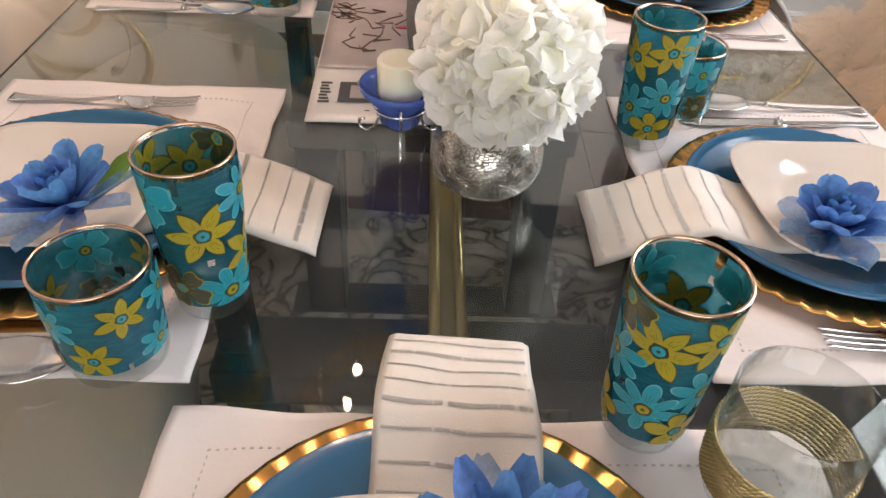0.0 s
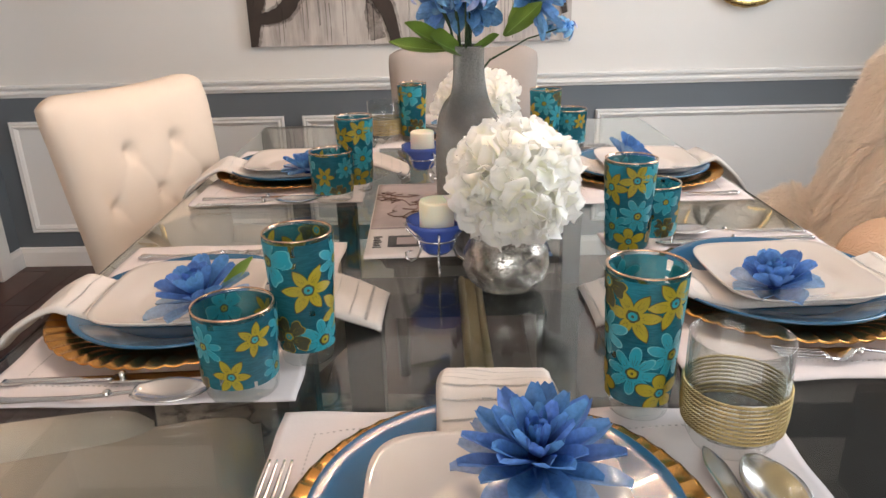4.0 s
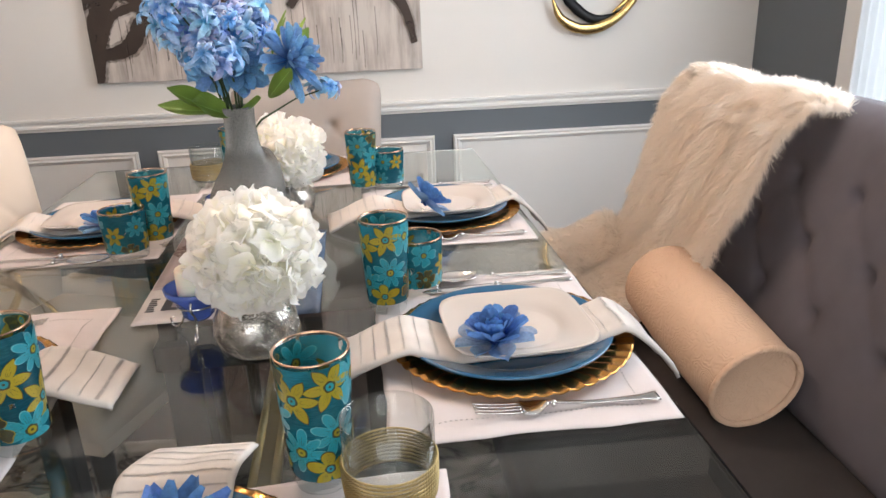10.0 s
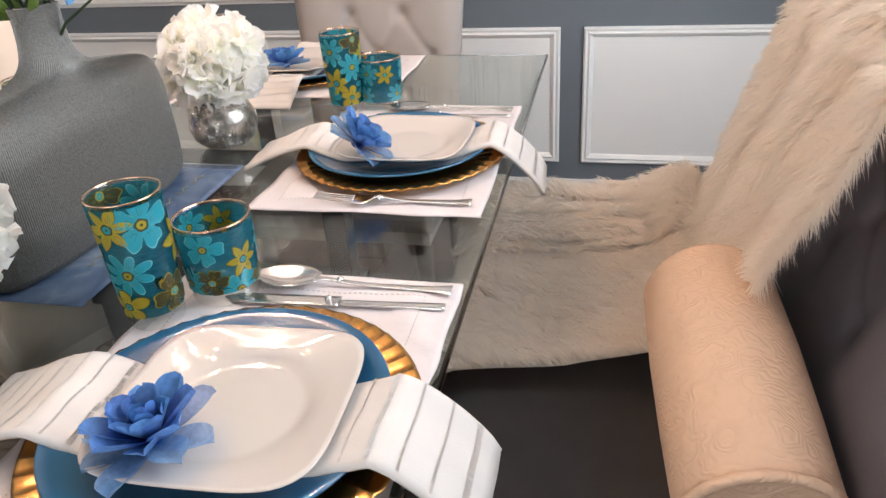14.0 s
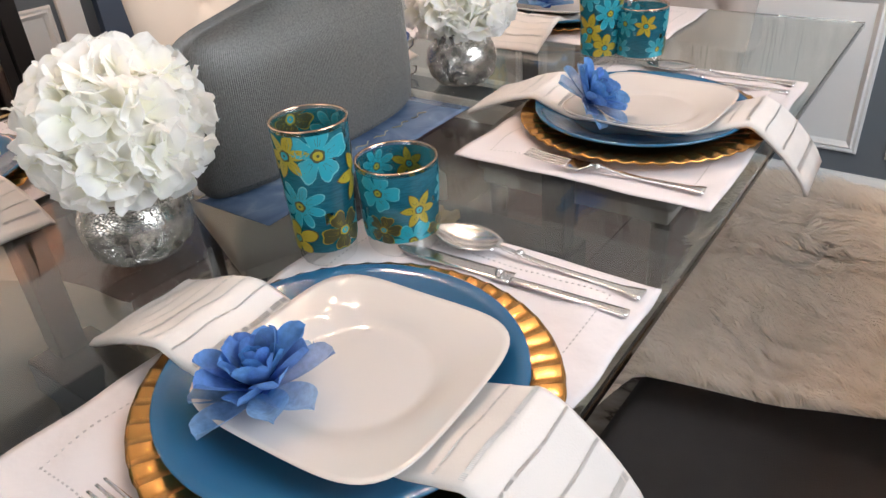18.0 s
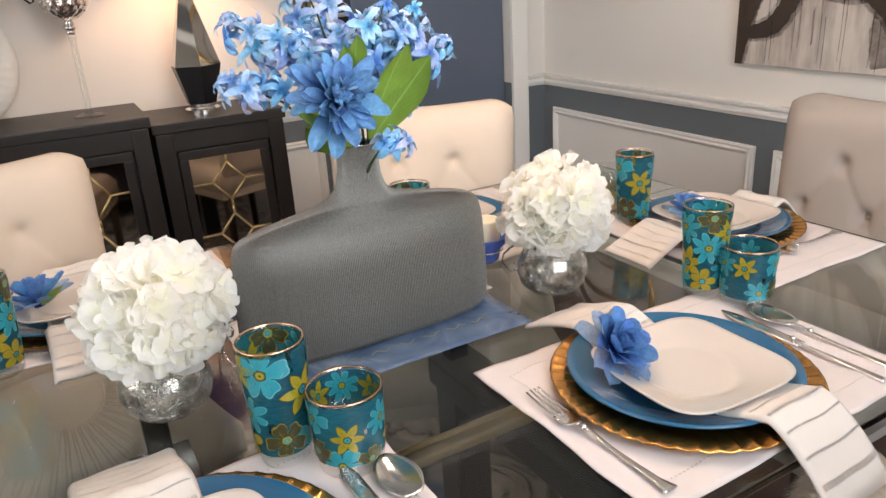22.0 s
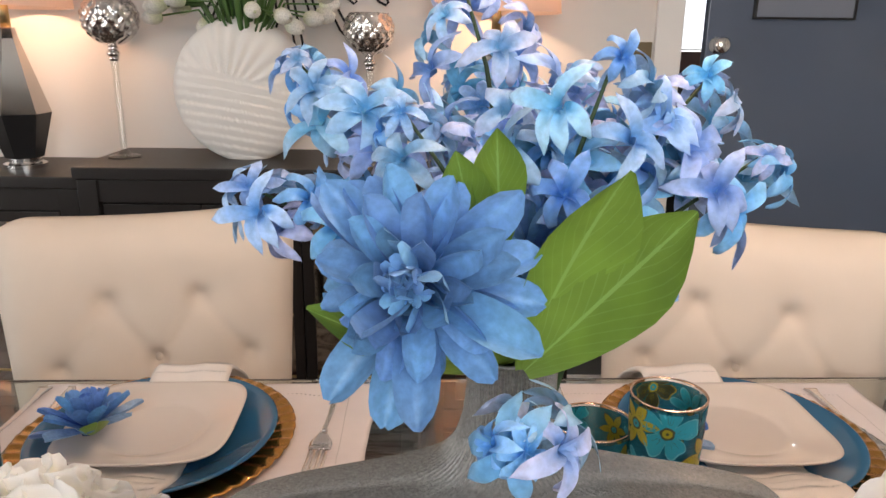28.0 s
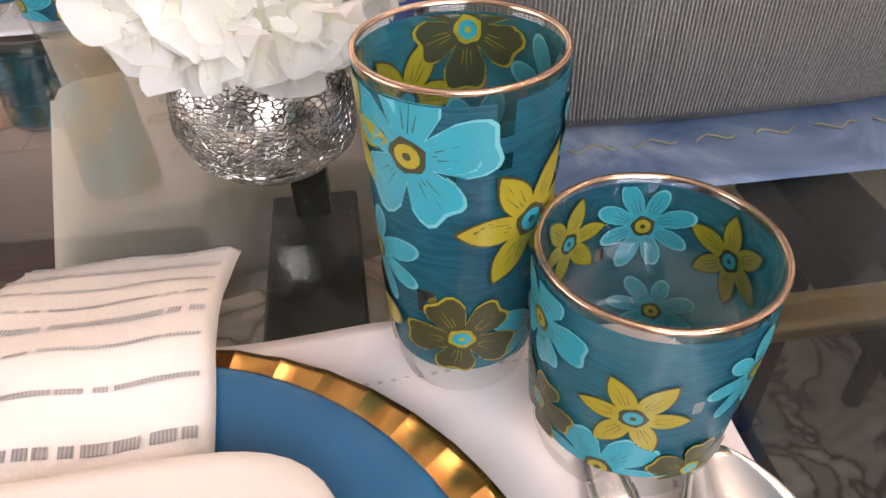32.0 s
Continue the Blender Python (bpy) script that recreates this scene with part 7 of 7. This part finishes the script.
# mercury-glass goblets
def goblet(m, h, r):
    g = thing("mercury_goblet", m, "tall-stemmed goblet with a hammered mercury-glass bowl", "goblet", "goblets on the sideboard")
    foot = h - 1.8 * r
    part("stem", lathe([(0, 0), (0.05, 0.0), (0.048, 0.004), (0.02, 0.01), (0.011, 0.02)] + [(0.009 + 0.0022 * (k % 2), 0.03 + (foot - 0.075) * k / 12) for k in range(12)] + [(0.012, foot - 0.042), (0, foot - 0.042)], 8), M_GLASS, g, "twisted clear glass stem", smooth=False)
    for k, (w, z) in enumerate(((0.016, 0.0), (0.020, 0.014), (0.016, 0.028))):
        part("collar", lathe([(0, foot - 0.042 + z), (w - 0.004, foot - 0.042 + z), (w, foot - 0.035 + z), (w - 0.004, foot - 0.028 + z), (0, foot - 0.028 + z)], 28), M_STEEL, g)
    prof = [(r * math.sin(a), foot + r * (1 - math.cos(a))) for a in np.linspace(0.12, 2.28, 34)]
    bm = lathe(prof + [(p - 0.003, q) for p, q in prof[::-1]], 112)
    for v in bm.verts:   # rows of hammered dimples, each row shifted by half a dimple
        row = (v.co.z - foot) / (0.26 * r)
        k = math.floor(row)
        dent = math.cos(14 * math.atan2(v.co.y, v.co.x) + math.pi * (k % 2)) * math.sin(math.pi * (row - k))
        v.co.x, v.co.y = v.co.x * (1 - 0.05 * dent), v.co.y * (1 - 0.05 * dent)
    part("bowl", bm, M_HAMMERED, g)
    return g


def hammered():
    m = mat("hammered_mercury", (0.82, 0.80, 0.78), 0.26, 1.0, var=0.15, var_scale=40)
    co = node(m, "ShaderNodeTexCoord")
    vo = node(m, "ShaderNodeTexVoronoi", Scale=48.0, Randomness=0.35)
    wire(m, co.outputs["Object"], vo.inputs["Vector"])
    bp = node(m, "ShaderNodeBump", Strength=1.0, Distance=0.0035)
    wire(m, vo.outputs[0], bp.inputs["Height"])
    wire(m, bp.outputs[0], bsdf(m).inputs["Normal"])
    return m


M_HAMMERED = hammered()
goblet(T(-1.52, 0.128, TOPC), 0.458, 0.077)
goblet(T(-1.52, 0.861, TOPC), 0.428, 0.071)

# table lamps: faceted mirrored bases under glowing drum shades
M_SHADE = bpy.data.materials.new("lit_linen_shade")
M_SHADE.use_nodes = True
bsdf(M_SHADE).inputs["Base Color"].default_value = (0.8, 0.68, 0.58, 1)
bsdf(M_SHADE).inputs["Roughness"].default_value = 0.9
bsdf(M_SHADE).inputs["Emission Color"].default_value = (1.0, 0.60, 0.47, 1)
bsdf(M_SHADE).inputs["Emission Strength"].default_value = 0.22
linen, linen_mix = node(M_SHADE, "ShaderNodeBsdfTranslucent"), node(M_SHADE, "ShaderNodeMixShader")
linen.inputs[0].default_value, linen_mix.inputs[0].default_value = (0.80, 0.62, 0.50, 1), 0.45
wire(M_SHADE, bsdf(M_SHADE).outputs[0], linen_mix.inputs[1])
wire(M_SHADE, linen.outputs[0], linen_mix.inputs[2])
wire(M_SHADE, linen_mix.outputs[0], M_SHADE.node_tree.nodes["Material Output"].inputs[0])
M_BRONZE = mat("aged_bronze", (0.16, 0.12, 0.07), 0.4, 0.9)
M_SMOKE = mat("smoked_mirror_glass", (0.52, 0.49, 0.46), 0.05, 1.0, var=0.1)


def table_lamp(x, y):
    l = thing("table_lamp", T(x, y, TOPS), "lamp with a faceted mirrored base and a lit drum shade", "lamp", "lamps on the sideboard")
    part("foot", lathe([(0, 0), (0.06, 0.0), (0.06, 0.012), (0.045, 0.018), (0.045, 0.03), (0, 0.03)], 32), M_STEEL, l, smooth=False)
    part("lower_base", lathe([(0, 0.03), (0.052, 0.03), (0.088, 0.16), (0, 0.16)], 6), M_BLACK, l, "black faceted glass", smooth=False)
    part("upper_base", lathe([(0.088, 0.1602), (0.028, 0.37), (0.022, 0.40), (0, 0.40)], 6), M_SMOKE, l, "mirrored faceted glass", smooth=False)
    part("neck", lathe([(0, 0.40), (0.014, 0.40), (0.012, 0.50), (0, 0.50)], 16), M_GOLD, l)
    part("tassel", lathe([(0.004, 0.66), (0.008, 0.60), (0.018, 0.545), (0.026, 0.50), (0.027, 0.485), (0, 0.485)], 12), M_BRONZE, l, "bronze tassel").matrix_basis = T(0.20, 0.0, 0.0)
    part("tassel_cord", tube([(0.16, 0, 0.735), (0.185, 0, 0.725), (0.20, 0, 0.66)], 0.002, 5), M_BRONZE, l)
    part("shade", lathe([(0.182, 0.455), (0.16, 0.73), (0.158, 0.73), (0.180, 0.455), (0.182, 0.455)], 48), M_SHADE, l, "glowing off-white drum shade")
    bulb = lamp("lamp_bulb", "POINT", T(x, y, TOPS + 0.58), 9.0, (1.0, 0.60, 0.36), radius=0.03)
    return l


table_lamp(-1.53, 1.224)
table_lamp(-1.53, -0.175)

# sunburst mirror above the sideboard
sun_m = thing("sunburst_mirror", T(XW + 0.012, 0.55, 1.685), "black wire sunburst mirror on the wall", "mirror")
part("mirror_glass", lathe([(0, 0.0), (0.14, 0.0), (0.14, 0.012), (0.12, 0.016), (0, 0.016)], 40), M_MIRROR, sun_m, "round mirror").matrix_basis = pose(0, 0, 0, 0, 90, 0)
for i in range(40):
    a = 2 * math.pi * i / 40
    r0, r1, w = 0.15, (0.495 if i % 2 else 0.43), radians(1.7)
    path = [(0.012, r * math.cos(a + d), r * math.sin(a + d)) for r, d in ((r0, -w), (r1 - 0.02, -w * 0.9), (r1, -w * 0.4), (r1, w * 0.4), (r1 - 0.02, w * 0.9), (r0, w))]
    part("ray", tube(path, 0.004, 5), M_IRON, sun_m)

# switch plate, door sign
swp = thing("switch_plate", T(XW, 1.694, 1.176), "aged bronze double light switch plate", "switch plate")
part("plate", boxes((0.0, 0.006, -0.036, 0.036, -0.056, 0.056), bevel=0.002), M_BRONZE, swp, smooth=False)
for d in (-0.015, 0.015):
    part("toggle", boxes((0.006, 0.016, d - 0.004, d + 0.004, -0.012, 0.012), bevel=0.001), M_BLACK, swp, smooth=False)
M_SIGN = mat("grey_sign_board", (0.20, 0.22, 0.27), 0.6, var=0.06)
sign = thing("door_sign", pose(XW - 0.05, DY1 - 0.005, 0, 0, 0, 0), "grey framed sign hung on the slate door", "sign")
part("script_line", tube([(0.0152, -0.50 + 0.009 * k, 1.47 + 0.012 * math.sin(k * 1.9) * (1 - k / 26)) for k in range(20)], 0.0012, 4), M_BLACK, sign)
part("board", boxes((0.004, 0.014, -0.592, -0.284, 1.313, 1.72), bevel=0.001), M_SIGN, sign, smooth=False)
for y0, y1, z0, z1 in ((-0.599, -0.592, 1.306, 1.727), (-0.284, -0.277, 1.306, 1.727), (-0.592, -0.284, 1.306, 1.313), (-0.592, -0.284, 1.72, 1.727)):
    part("sign_frame", boxes((0.001, 0.02, y0, y1, z0, z1), bevel=0.001), M_BLACK, sign, smooth=False)

# crystal drum chandelier over the table
CX, CY, CZ0, CZ1, CR = 0.16, 1.33, 1.66, 1.90, 0.27
pend = thing("chandelier", T(CX, CY, 0.0), "gilt drum chandelier hung with clear crystal prisms", "chandelier")
part("canopy", lathe([(0, ZC), (0.06, ZC), (0.055, ZC - 0.03), (0, ZC - 0.03)], 24), M_GOLD, pend)
part("rod", tube([(0, 0, ZC - 0.02), (0, 0, CZ1)], 0.007, 8), M_GOLD, pend)
for z in (CZ1, CZ0 + 0.17):
    part("hoop", tube([(CR * math.cos(a), CR * math.sin(a), z) for a in np.linspace(0, 2 * math.pi, 49)], 0.006, 6, ends=False), M_GOLD, pend)
for i in range(4):
    a = math.pi * i / 2
    part("spoke", tube([(0, 0, CZ1), (CR * math.cos(a), CR * math.sin(a), CZ1)], 0.004, 6), M_GOLD, pend)
prism_bm = lathe([(0, -0.16), (0.005, -0.148), (0.0062, -0.02), (0.003, -0.004), (0, 0)], 6)
prism = part("prism", prism_bm, M_GLASS, pend, "clear crystal prism", smooth=False)
for ring, (r, z, n) in enumerate(((CR, CZ1 - 0.01, 44), (CR * 0.8, CZ1 - 0.06, 34))):
    for i in range(n):
        a = 2 * math.pi * (i + 0.5 * ring) / n
        m = T(r * math.cos(a), r * math.sin(a), z, math.degrees(a))
        if ring == 0 and i == 0:
            prism.matrix_basis = m
        else:
            again(prism, pend, m)
M_BULB = bpy.data.materials.new("frosted_bulb")
M_BULB.use_nodes = True
bsdf(M_BULB).inputs["Emission Color"].default_value = (1.0, 0.72, 0.45, 1)
bsdf(M_BULB).inputs["Emission Strength"].default_value = 70.0
bulb_bm = lathe([(0, 0), (0.008, 0.004), (0.0115, 0.022), (0.007, 0.045), (0, 0.058)], 14)
bulb = None
for i in range(10):
    a = 2 * math.pi * i / 10
    r = 0.15 if i % 2 else 0.08
    c, s = r * math.cos(a), r * math.sin(a)
    part("arm", tube([(0, 0, CZ1 - 0.06), (c * 0.6, s * 0.6, CZ1 - 0.15), (c, s, CZ1 - 0.12)], 0.004, 6), M_GOLD, pend)
    m = T(c, s, CZ1 - 0.118)
    if bulb is None:
        bulb = part("bulb", bulb_bm, M_BULB, pend, "lit frosted candle bulb")
        bulb.matrix_basis = m
    else:
        again(bulb, pend, m)
for i in range(6):
    a = 2 * math.pi * (i + 0.25) / 6
    lamp("chandelier_bulb_light", "POINT", T(CX + 0.2 * math.cos(a), CY + 0.2 * math.sin(a), CZ1 - 0.06), 5.6, WARM, radius=0.012)
